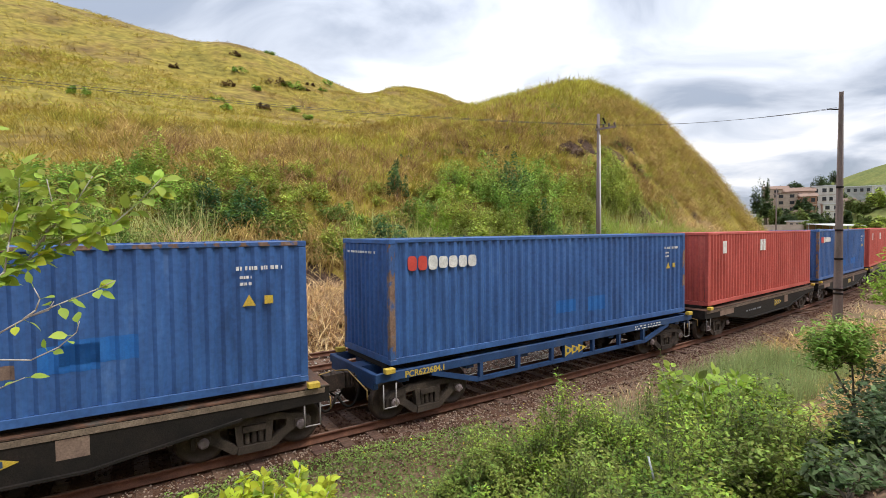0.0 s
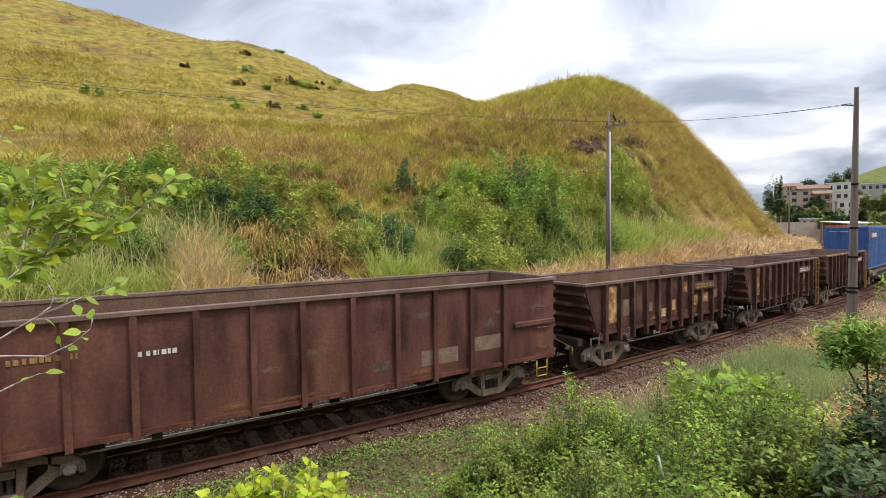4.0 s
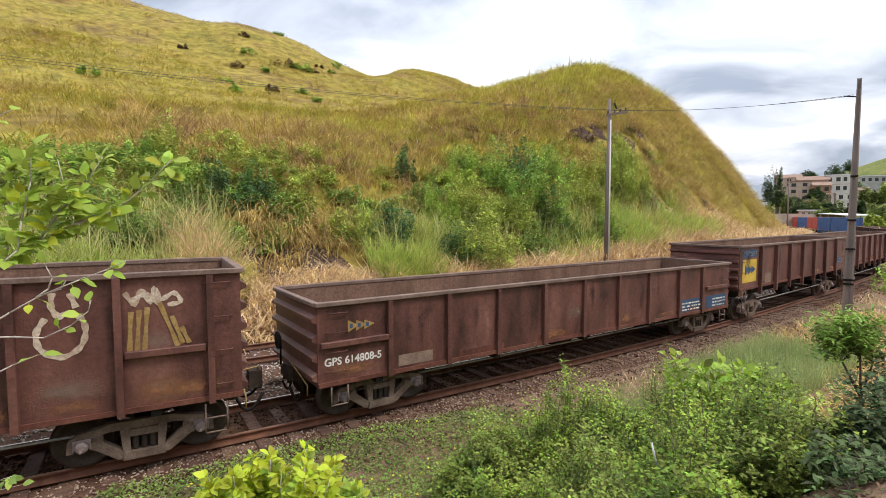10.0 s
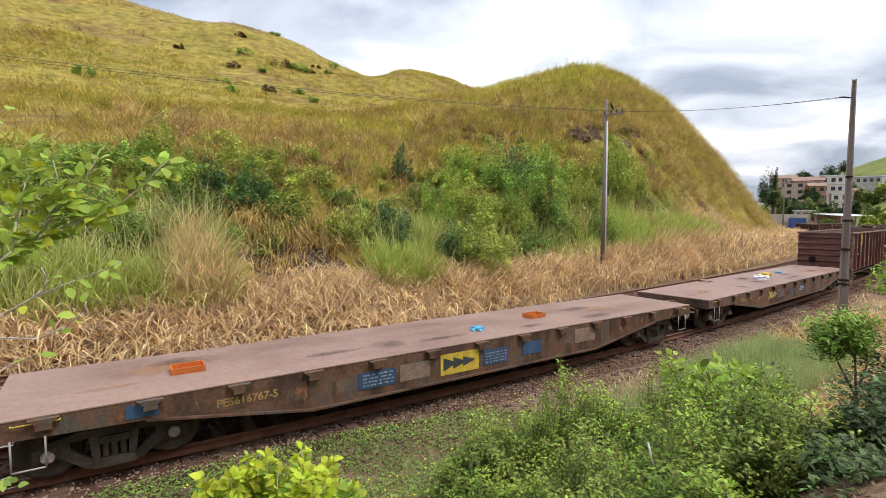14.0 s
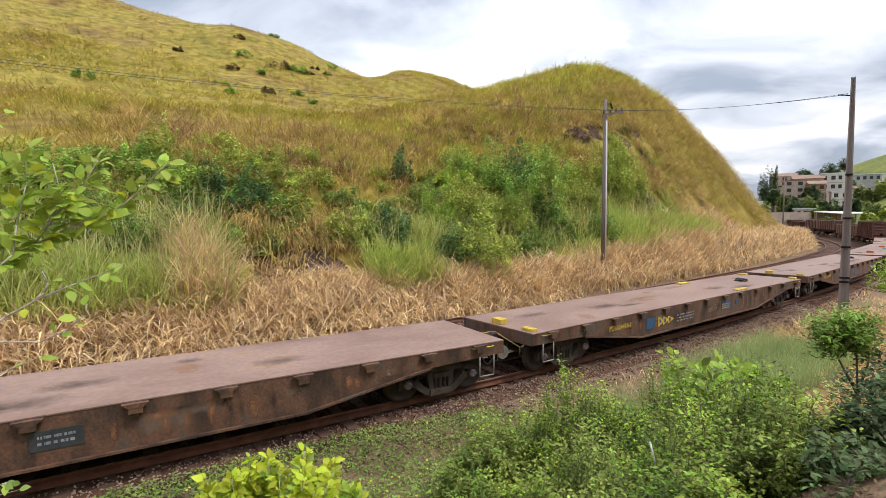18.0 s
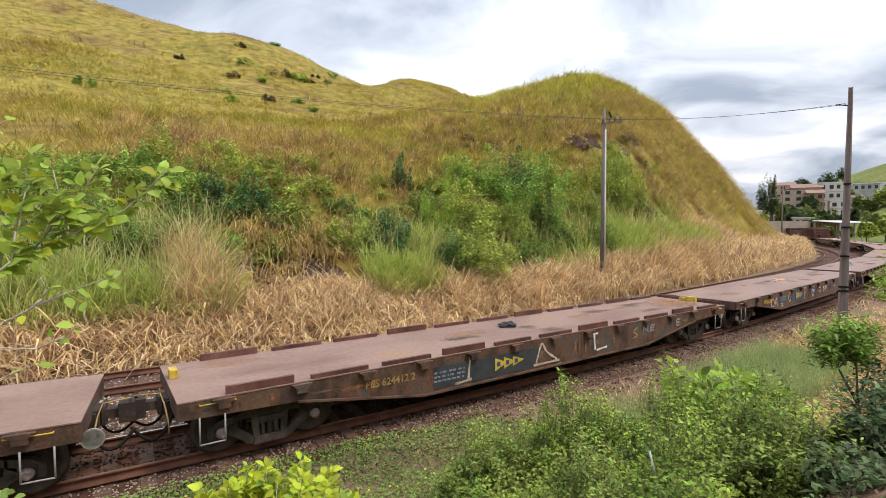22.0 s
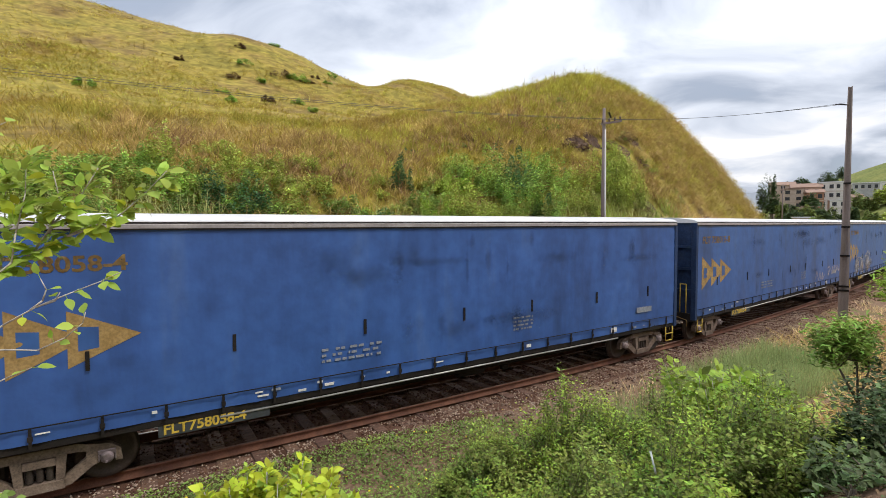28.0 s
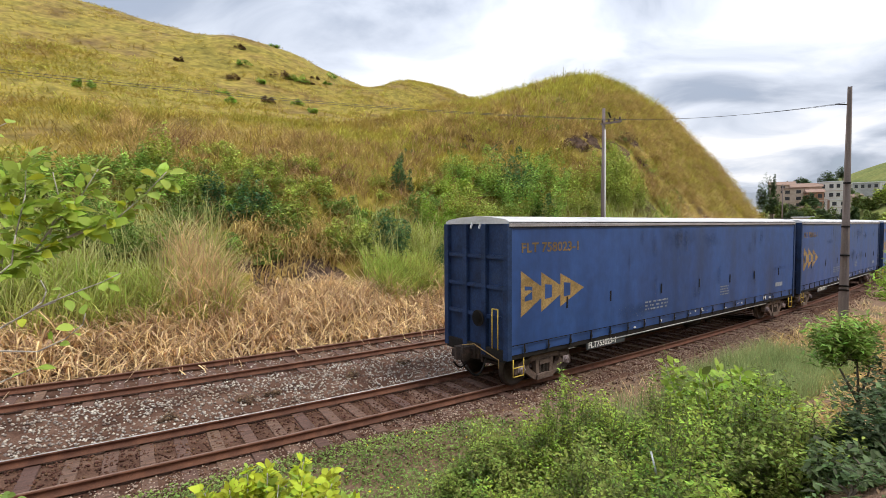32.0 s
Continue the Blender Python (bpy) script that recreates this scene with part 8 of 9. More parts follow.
# grass hanging over the upper rim of each hollow
for i, (bx, by, r) in enumerate(BARE):
    rg = np.random.default_rng(960 + i)
    up_ = np.array([float(ground_z(bx + 0.5, by) - ground_z(bx - 0.5, by)), float(ground_z(bx, by + 0.5) - ground_z(bx, by - 0.5))])
    up_ /= np.linalg.norm(up_) + 1e-6
    t_ = rg.uniform(-1.1, 1.1, 150) * r
    x, y = bx + up_[0] * r * 0.9 - up_[1] * t_ + rg.normal(0, 0.15, 150), by + up_[1] * r * 0.9 + up_[0] * t_ + rg.normal(0, 0.15, 150)
    stalks("hill_grass", x, y, 1.3, 0.035, "g_tan", "withered grass hanging over bare earth", 980 + i, (20, 60), (20, 45), 0.9)

# shrubs on the lower slope
rb = random.Random(77)
WORDS = {"olive": "olive-green leafy shrub on the lower hillside", "bush": "dense green shrub on the lower hillside", "fir": "dark blue-green shrub on the lower hillside", "weed": "low fresh green shrub in tall grass", "bright": "bright green young shrub on the hillside"}
for i, (x, y, r, h_, mt) in enumerate(SHRUBS_WEST + SHRUBS_EAST + SHRUBS_MORE):
    r, h_ = (r * 1.2, h_ * 1.15) if x > -4 else (r, h_)
    bush(x, y, r * 1.08, h_, int(900 * r * max(r, h_ * 0.6)) + 350, 0.18, "l_" + mt, WORDS[mt], 100 + i, group="hillside shrubs", clumps=44, spread=0.2)
for i, (x, y, r) in enumerate(((-11.0, 20.0, 0.55), (-12.4, 19.4, 0.40), (-14.6, 18.0, 0.45), (-2.7, 26.0, 0.40))):
    bush(x, y, r, r * 1.3, 520, 0.13, "l_bright", "bright green herb clump in tall grass", 1600 + i, group="herb clumps", clumps=10)
rs2 = np.random.default_rng(5)
extra = 0
while extra < 95:
    s_, n_ = rs2.uniform(-30, 36), rs2.uniform(12.5, 23)
    lim = 22 - 5 * min(max(s_ + 8, 0) / 14, 1)
    if n_ > lim or patchy(np.array(s_), np.array(n_), 0.22, 0.7) < 0.33:
        continue
    x, y, _ = track(s_, n_)
    r = rs2.uniform(0.5, 1.2) * (1.35 if s_ < 2 else 1.0)
    mt = ("bush", "olive", "bright", "weed", "bush", "weed")[int(rs2.integers(0, 6))]
    bush(float(x), float(y), r, r * rs2.uniform(0.7, 1.2), int(650 * r * r) + 280, 0.17, "l_" + mt, "small leafy shrub among the hillside grass", 300 + extra, group="hillside shrubs", clumps=14)
    extra += 1
rs3 = np.random.default_rng(15)
for i in range(70):
    s_, n_ = rs3.uniform(6, 42), 13.5 + 12 * rs3.random() ** 1.5
    x, y, _ = track(s_, n_)
    r = rs3.uniform(0.35, 0.85)
    mt = ("olive", "fir", "bush", "olive", "dead", "weed")[int(rs3.integers(0, 6))]
    bush(float(x), float(y), r, r * rs3.uniform(0.8, 1.4), int(360 * r) + 90, 0.17, "l_" + mt, "withered brown shrub on the slope" if mt == "dead" else "small leafy shrub among the hillside grass", 1500 + i, group="hillside shrubs", clumps=8)
for i, (x, y, r) in enumerate(((13.0, 47.5, 1.5), (11.6, 47.2, 1.0), (19.3, 53.2, 1.4), (16.8, 42.2, 1.2), (17.8, 43.0, 0.9))):
    bush(x, y, r, r * 1.1, 700, 0.16, "l_dead", "withered brown scrub on the steep bank", 180 + i, group="withered scrub", clumps=14)
for i, (x, y, r) in enumerate(((-39.4, 100.1, 1.3), (-36.5, 111.7, 1.2), (-36.0, 93.4, 1.5), (-29.7, 94.0, 1.9), (-28.0, 94.5, 1.4), (-26.5, 95.0, 2.0), (-25.3, 95.5, 1.6), (-25.1, 116.8, 1.6), (-27.6, 67.0, 1.1), (-26.1, 77.4, 1.2), (-23.0, 80.8, 1.3), (-36.4, 52.0, 1.3), (-44.9, 87.7, 1.0), (-31.5, 73.2, 1.3), (-22.1, 98.9, 1.2), (-24.5, 99.7, 1.0), (-18.6, 74.2, 1.0), (-30.9, 87.7, 1.2), (-34.9, 86.6, 1.4))):
    bush(x, y, r, r * 0.9, 520, 0.30, "l_bush" if i % 3 else "l_dead", "small dark shrub on the golden hill" if i % 3 else "withered brown shrub on the golden hill", 160 + i, group="hill shrubs", clumps=9)

# near side: weeds beside the track, the foreground thicket
x, y, n, s = strip(110000, -14, 10, -6.0, -1.5, 201, 1.0)
k = (patchy(x, y, 1.1, 2.0) + 0.55 * (-n - 2.0)) > 0.42 + 0.22 * np.maximum(s + 0.5, 0)
rg = np.random.default_rng(202)
P, F = leaf_cloud(np.stack([x[k], y[k], np.maximum(ground_z(x[k], y[k]), np.where(n[k] > -2.1, -0.26 - 0.62 * np.maximum(-n[k] - 1.75, 0), -9)) + rg.uniform(0.0, 0.15, k.sum())], 1), 0.062, rg)
tagged(fast_mesh("weeds", P, F, "l_weed"), "low leafy weeds beside the track", "weeds", kind="stuff")
x, y, n, s = strip(300, -12, 4, -5.0, -1.9, 205)
P, F = leaf_cloud(np.stack([x, y, ground_z(x, y) + rg.uniform(0.12, 0.30, 300)], 1), 0.05, rg, aspect=0.9)
tagged(fast_mesh("wild_flowers", P, F, "flower"), "tiny yellow flowers among the weeds", "flowers", kind="stuff")
x, y, n, s = strip(14000, 4, 45, -9, -2.4, 203)
k = patchy(x, y, 0.6, 0.5) > 0.35
blades("dry_grass", x[k], y[k], 0.32, 0.022, 1.3, "g_straw", "flattened dry grass beside the track", 204, droop=0.7)
x, y, n, s = strip(9000, 6, 24, -9.0, -2.4, 206)
k = (n < -3.4) | (s > 12)
k &= (s > 9.5) | (n < -6.0)
x, y = x[k], y[k]
stalks("dry_grass", x, y, 0.75, 0.030, "g_tan", "matted dry straw beside the track", 207, (5, 55), (10, 45))


def thicket(x, y, r, h, shoots, leaves, leaf, material, label, seed):
    """A tangled bush: many arching shoots, each with small leaves along its outer part."""
    rg = np.random.default_rng(seed)
    t = thing("bush", label, "bush", "foreground thicket")
    t.location = (x, y, float(ground_z(x, y)))
    a = rg.uniform(0, math.tau, shoots)
    el = np.arcsin(rg.uniform(0.08, 1.0, shoots))
    dr = np.stack([np.cos(a) * np.cos(el), np.sin(a) * np.cos(el), np.sin(el)], 1)
    lobe = rg.normal(size=(11, 3))
    lobe[:, 2] = np.abs(lobe[:, 2])
    lobe /= np.linalg.norm(lobe, axis=1)[:, None]
    near = np.arccos(np.clip(dr @ lobe.T, -1, 1)).min(1)
    R = 0.60 + 0.48 * np.exp(-(near / 0.34) ** 2) + rg.uniform(-0.06, 0.06, shoots) + np.where(rg.random(shoots) < 0.035, 0.24, 0.0)
    tip = np.stack([np.cos(a) * np.cos(el) * r, np.sin(a) * np.cos(el) * r, np.sin(el) * h], 1) * R[:, None]
    foot = np.stack([np.cos(a) * r * 0.2, np.sin(a) * r * 0.2, np.zeros(shoots) - 0.03], 1) + rg.normal(0, 0.1, (shoots, 3)) * (1, 1, 0)
    mid = foot * 0.4 + tip * 0.6 + np.stack([rg.normal(0, 0.28, shoots), rg.normal(0, 0.28, shoots), rg.uniform(0.0, 0.40, shoots)], 1)
    at = lambda f, i: foot[i] * ((1 - f) ** 2)[:, None] + 2 * mid[i] * (f * (1 - f))[:, None] + tip[i] * (f ** 2)[:, None]
    i = np.repeat(np.arange(shoots), leaves)
    f = np.tile(np.linspace(0.35, 1.02, leaves), shoots) + rg.normal(0, 0.012, shoots * leaves)
    q = at(f, i) + rg.normal(0, 0.045, (len(i), 3))
    P, F = leaf_cloud(q, leaf, rg, aspect=0.55)
    crown = fast_mesh("foliage", P, F, material)
    crown.parent = t
    seg = 5
    V, Q = [], []
    for j in range(seg + 1):
        c = at(np.full(shoots, j / seg), np.arange(shoots))
        w = 0.011 * (1 - 0.75 * j / seg)
        V += [c + np.array((w * math.cos(k * 2.094), w * math.sin(k * 2.094), 0)) for k in range(3)]
    V = np.stack(V, 1)
    base = (np.arange(shoots) * 3 * (seg + 1))[:, None]
    for j in range(seg):
        for k in range(3):
            Q.append(base + np.array((3 * j + k, 3 * j + (k + 1) % 3, 3 * j + 3 + (k + 1) % 3, 3 * j + 3 + k)))
    st = fast_mesh("stem_tangle", V.reshape(-1, 3), np.concatenate(Q), "shoot")
    st.parent = t
    return t


THICKET = [(1.0, 8.4, 1.0, 1.7), (2.1, 8.7, 1.2, 2.1), (3.3, 8.8, 1.3, 2.1), (4.5, 9.1, 1.4, 2.2), (5.7, 9.4, 1.3, 2.2), (1.2, 7.0, 1.0, 1.5), (2.4, 7.0, 1.2, 1.8), (3.7, 7.2, 1.3, 1.9), (4.9, 7.6, 1.2, 1.9), (2.0, 5.7, 0.9, 1.5), (3.1, 5.8, 1.1, 1.6), (4.1, 6.1, 1.0, 1.6), (0.3, 8.3, 0.7, 0.9), (0.6, 7.0, 0.7, 0.9), (4.5, 6.6, 0.8, 1.2), (3.8, 5.2, 0.8, 1.0), (2.6, 4.9, 0.7, 1.1)]
for i, (x, y, r, h_) in enumerate(THICKET):
    thicket(x, y, r * 1.05, h_ * 1.02, int(230 * r * r) + 70, 40, 0.066, "l_front" if i % 3 else "l_mid", "tangled green thicket on the near bank", 210 + i)


# ---- poles and wires ----
def near_pole():
    t = thing("utility_pole", "tapered concrete utility pole with iron bands", "utility pole", "utility poles")
    bx, by = 19.62, 24.5
    t.location = (bx, by, float(ground_z(bx, by)) - 0.3)
    H = 11.75
    bm = B_()
    rings = []
    for z, a, b in ((0, 0.215, 0.12), (H, 0.09, 0.05)):
        rings.append([bm.verts.new((x, y, z)) for x, y in ((a, -0.14), (a, 0.14), (b, 0.14), (b, 0.05), (-b, 0.05), (-b, 0.14), (-a, 0.14), (-a, -0.14), (-b, -0.14), (-b, -0.05), (b, -0.05), (b, -0.14))])
    for k in range(12):
        bm.faces.new((rings[0][k], rings[0][(k + 1) % 12], rings[1][(k + 1) % 12], rings[1][k]))
    bm.faces.new(rings[0][::-1])
    bm.faces.new(rings[1])
    part("pole_shaft", bm, "concrete", t)
    for z in (1.9, 2.1, 3.6, 5.0, 7.1):
        w = 0.225 - 0.125 * z / H
        part("iron_band", box(B_(), -w, w, -0.16, 0.16, z, z + 0.09, 0.01), "under", t)
    part("insulator_arm", bar(B_(), (0, 0, H - 0.85), (-0.55, -0.05, H - 0.75), 0.05, 0.05), "under", t)
    t.rotation_euler = (0, 0, radians(-38))
    return t


def far_pole():
    t = thing("utility_pole", "slender weathered pole with crossarm and insulators", "utility pole", "utility poles")
    bx, by = 9.97, 31.3
    t.location = (bx, by, float(ground_z(bx, by)) - 0.2)
    H = 11.0
    part("pole_shaft", tube(B_(), (0, 0, 0), (0, 0, H), 0.17, 10, 0.09), "pole_dark", t)
    part("conduit", tube(B_(), (0.11, -0.14, 0), (0.06, -0.10, H - 1.3), 0.045, 8), "w_white", t)
    part("crossarm", bar(B_(), (-0.22, -0.12, H - 0.98), (1.05, -0.12, H - 0.80), 0.12, 0.10), "pole_dark", t)
    for x in (-0.12, 0.28, 0.62, 0.95):
        bm = B_()
        lathe(bm, [(0.0, 0.03), (0.05, 0.07), (0.10, 0.04), (0.15, 0.07), (0.22, 0.03)], 10, "z")
        o = part("insulator", bm, "ceramic", t)
        o.location = (x, -0.12, H - 0.89 + 0.14 * x)
    part("cutout_fuse", bar(B_(), (0.25, -0.1, H - 0.25), (0.40, -0.1, H - 0.62), 0.08, 0.06), "under", t)
    return t


p_near, p_far = near_pole(), far_pole()


def wire(a, b, sag, label):
    cu = bpy.data.curves.new("overhead_wire", "CURVE")
    cu.dimensions, cu.bevel_depth, cu.bevel_resolution = "3D", 0.010, 1
    sp = cu.splines.new("POLY")
    sp.points.add(24)
    for i in range(25):
        f = i / 24
        p = Vector(a).lerp(Vector(b), f)
        p.z -= sag * 4 * f * (1 - f)
        sp.points[i].co = (*p, 1)
    cu.materials.append(M["wire"])
    return tagged(new("overhead_wire", cu), label, "wire", "overhead wires")


nt = Vector((19.62, 24.5, p_near.location.z + 10.95))
ft = Vector((10.3, 31.18, p_far.location.z + 10.3))
for d in (-0.5, 0.5):
    wire(nt + Vector((-0.3, -0.1, 0.05 * d)), ft + Vector((d, 0, 0)), 0.25, "thin overhead wire between two poles")
    wire(ft + Vector((d, 0, 0)), Vector((-46.0 + d, 12.0, 13.4)), 1.2, "thin overhead wire crossing before the hill")


# ---- the town in the distance ----
def house(x, y, w, d, z0, z1, wall, roof, floors, bays, label, turn=0.0, pitched=True):
    """A house with windows in frames, a roof slab or a pitched roof, and a parapet."""
    t = thing("house", label, "house", "houses of the town")
    t.location, t.rotation_euler = (x, y, z0), (0, 0, radians(turn))
    H = z1 - z0
    g = float(ground_z(x, y)) - z0 - 3.0
    part("wall", box(B_(), -w / 2, w / 2, -d / 2, d / 2, min(g, 0), H), wall, t)
    if pitched:
        bm = B_()
        prism(bm, [(-d / 2 - 0.5, H + 0.01), (d / 2 + 0.5, H + 0.01), (0, H + d * 0.22)], -w / 2 - 0.5, w / 2 + 0.5, "yz")
        part("roof", bm, roof, t)
    else:
        part("roof", box(B_(), -w / 2 - 0.3, w / 2 + 0.3, -d / 2 - 0.3, d / 2 + 0.3, H + 0.01, H + 0.35), roof, t)
    fh = H / floors
    for f in range(floors):
        if f:
            part("floor_band", box(B_(), -w / 2 - 0.12, w / 2 + 0.12, -d / 2 - 0.12, -d / 2 + 0.01, f * fh - 0.15, f * fh + 0.1), "w_beige", t)
        for b in range(bays):
            cx = -w / 2 + (b + 0.5) * w / bays
            ww, wh = min(1.5, w / bays * 0.5), min(1.5, fh * 0.5)
            zc = f * fh + fh * 0.55
            win = part("window", box(B_(), cx - ww / 2, cx + ww / 2, -d / 2 - 0.03, -d / 2 + 0.05, zc - wh / 2, zc + wh / 2), "w_dark", t)
            part("window_sill", box(B_(), cx - ww / 2 - 0.1, cx + ww / 2 + 0.1, -d / 2 - 0.15, -d / 2 + 0.02, zc - wh / 2 - 0.15, zc - wh / 2 - 0.01), "w_beige", win)
    return t


AT = lambda px, dep: ((px - 784) / 891.7 * dep, dep)
UP = lambda py, dep: 4.331 + (398 - py) / 891.7 * dep
for p0, p1, top, foot, dep, d, wall, roof, fl, bays, words, turn, pit in (
    (1364, 1402, 331, 348, 216, 7, "w_beige", "w_roof", 2, 3, "beige house with clay roof on the slope", -28, True),
    (1402, 1448, 335, 366, 206, 8, "w_pink", "w_roof", 2, 3, "salmon house with dark balconies and clay roof", -30, True),
    (1386, 1420, 338, 372, 200, 5, "w_beige", "w_roof", 3, 2, "narrow plastered house with open galleries", -34, False),
    (1428, 1453, 344, 372, 192, 6, "w_brick", "w_roof", 2, 2, "raw brick house with clay roof", -26, True),
    (1451, 1476, 327, 372, 204, 7, "w_white", "w_sheet", 3, 2, "tall cream house with flat roof", -38, False),
    (1476, 1497, 326, 372, 207, 7, "w_white", "w_sheet", 3, 2, "white house with open galleries", -30, False),
    (1469, 1495, 358, 384, 188, 6, "w_white", "w_sheet", 2, 2, "small white house with pale roof", -30, False),
    (1511, 1549, 328, 341, 232, 7, "w_grey", "w_sheet", 1, 4, "long grey house with flat roof", -34, False),
    (1562, 1602, 326, 340, 236, 7, "w_white", "w_sheet", 1, 3, "white house with flat roof", -34, False),
    (1530, 1552, 359, 371, 205, 6, "w_white", "w_roof", 1, 2, "low white house with clay roof", -25, True),
    (1505, 1522, 352, 366, 214, 6, "w_beige", "w_roof", 1, 2, "low beige house with clay roof", -25, True),
    (1404, 1434, 388, 402, 158, 5, "w_beige", "w_sheet", 1, 3, "low plastered shed behind the hill", -20, False),
    (1620, 1670, 320, 350, 240, 9, "w_pink", "w_roof", 2, 3, "salmon house with clay roof", -25, True),
):
    x, y = AT((p0 + p1) / 2, dep)
    house(x, y, (p1 - p0) / 891.7 * dep * 0.94, d, UP(foot, dep), UP(top, dep), wall, roof, fl, bays, words, turn, pit)
x, y = AT(1491, 142)
shed = thing("shed", "long open shed with pale sheet roof", "shed")
shed.location, shed.rotation_euler = (x, y, 0), (0, 0, radians(14))
bm = B_()
prism(bm, [(-4, 4.6), (4, 5.2), (4, 5.35), (-4, 4.75)], -5.8, 5.8, "yz")
part("roof", bm, "w_sheet", shed)
for k in range(5):
    for yy in (-3.6, 3.6):
        part("post", box(B_(), -5.2 + k * 2.6 - 0.09, -5.2 + k * 2.6 + 0.09, yy - 0.12, yy + 0.12, -1.5, 4.65 if yy < 0 else 5.15), "w_grey", shed)
part("wall", box(B_(), -5.6, 5.6, 3.75, 3.9, -1.5, 4.9), "w_brick", shed)
wall_t = tagged(part("boundary_wall", box(B_(), -6, 6, -0.15, 0.15, -2, 1.6), "w_beige"), "low plastered boundary wall", "wall")
x, y = AT(1395, 150)
wall_t.location, wall_t.rotation_euler = (x, y, 3.6), (0, 0, radians(-12))
for i, (p0, p1, top, foot, dep, mt) in enumerate((
    (1358, 1373, 304, 350, 198, "l_dark"), (1338, 1366, 314, 372, 190, "l_dark"), (1350, 1386, 340, 380, 182, "l_dark"), (1390, 1437, 311, 338, 236, "l_dark"), (1446, 1482, 301, 330, 250, "l_dark"), (1480, 1500, 292, 318, 262, "l_dark"),
    (1416, 1448, 346, 366, 180, "l_dark"), (1388, 1420, 366, 396, 160, "l_dark"), (1416, 1446, 366, 392, 162, "l_town"), (1440, 1470, 368, 392, 164, "l_dark"), (1372, 1396, 356, 392, 168, "l_town"), (1336, 1362, 366, 410, 150, "l_town"), (1424, 1462, 380, 404, 150, "l_town"),
    (1378, 1412, 353, 398, 172, "l_dark"), (1404, 1436, 358, 398, 170, "l_town"), (1430, 1462, 352, 396, 174, "l_dark"), (1455, 1482, 366, 400, 168, "l_town"), (1478, 1500, 376, 402, 165, "l_dark"), (1506, 1532, 340, 372, 196, "l_town"), (1524, 1556, 345, 378, 190, "l_town"), (1546, 1590, 342, 380, 188, "l_olive"), (1500, 1526, 366, 392, 170, "l_dark"), (1526, 1560, 372, 400, 160, "l_town"), (1558, 1604, 372, 404, 158, "l_olive"), (1584, 1630, 346, 392, 180, "l_town"), (1496, 1512, 334, 352, 220, "l_dark"), (1550, 1566, 336, 350, 222, "l_dark"),
    (1452, 1478, 394, 418, 128, "l_town"), (1486, 1512, 396, 420, 126, "l_town"), (1520, 1552, 392, 420, 128, "l_olive"), (1548, 1590, 384, 416, 132, "l_olive"))):
    x, y = AT((p0 + p1) / 2, dep)
    g = float(ground_z(x, y))
    tk = max(UP(foot, dep) - g, 0.6)
    bush(x, y, (p1 - p0) / 2 / 891.7 * dep, UP(top, dep) - UP(foot, dep), 1700, 0.42 + (p1 - p0) * 0.016, mt, "dark rounded tree among the houses" if mt == "l_dark" else "green tree among the houses", 400 + i, z=g, category="tree", trunk=tk, clumps=26, group="town trees", ry=(p1 - p0) / 2.4 / 891.7 * dep)
x, y = AT(1385, 96)
tp = thing("utility_pole", "thin distant wooden pole beside the curve", "utility pole", "utility poles")
tp.location = (x, y, float(ground_z(x, y)) - 0.2)
part("pole_shaft", tube(B_(), (0, 0, 0), (0, 0, 11.8 - tp.location.z), 0.14, 8, 0.09), "pole_dark", tp)
part("crossarm", box(B_(), -0.6, 0.6, -0.06, 0.04, 10.6 - tp.location.z, 10.75 - tp.location.z), "pole_dark", tp)


# ---- foreground plants ----
def leaf_mesh(bm, base, d, n, size, wide=0.62):
    """One broad pointed leaf with a folded midrib."""
    d, n = Vector(d).normalized(), Vector(n).normalized()
    s = d.cross(n).normalized()
    n = s.cross(d)
    base = Vector(base)
    rows = ((0.0, 0.02), (0.25, 0.42), (0.5, 0.5), (0.75, 0.33), (1.0, 0.0))
    mid, lf, rt = [], [], []
    for f, w in rows:
        c = base + d * (f * size) - n * (0.22 * size * f * f)
        mid.append(bm.verts.new(c))
        lf.append(bm.verts.new(c + s * (w * wide * size) + n * (0.10 * w * size)))
        rt.append(bm.verts.new(c - s * (w * wide * size) + n * (0.10 * w * size)))
    for i in range(4):
        for a, flip in ((lf, 0), (rt, 1)):
            q = (mid[i], mid[i + 1], a[i + 1], a[i])
            fc = bm.faces.new(q if flip else q[::-1])
            fc.smooth = True


def pts_floor(tw):
    """Bare stems rise from the ground; their foot lies below this."""
    return float(ground_z(tw[0][0], tw[0][1])) if len(tw) == 3 else -99.0


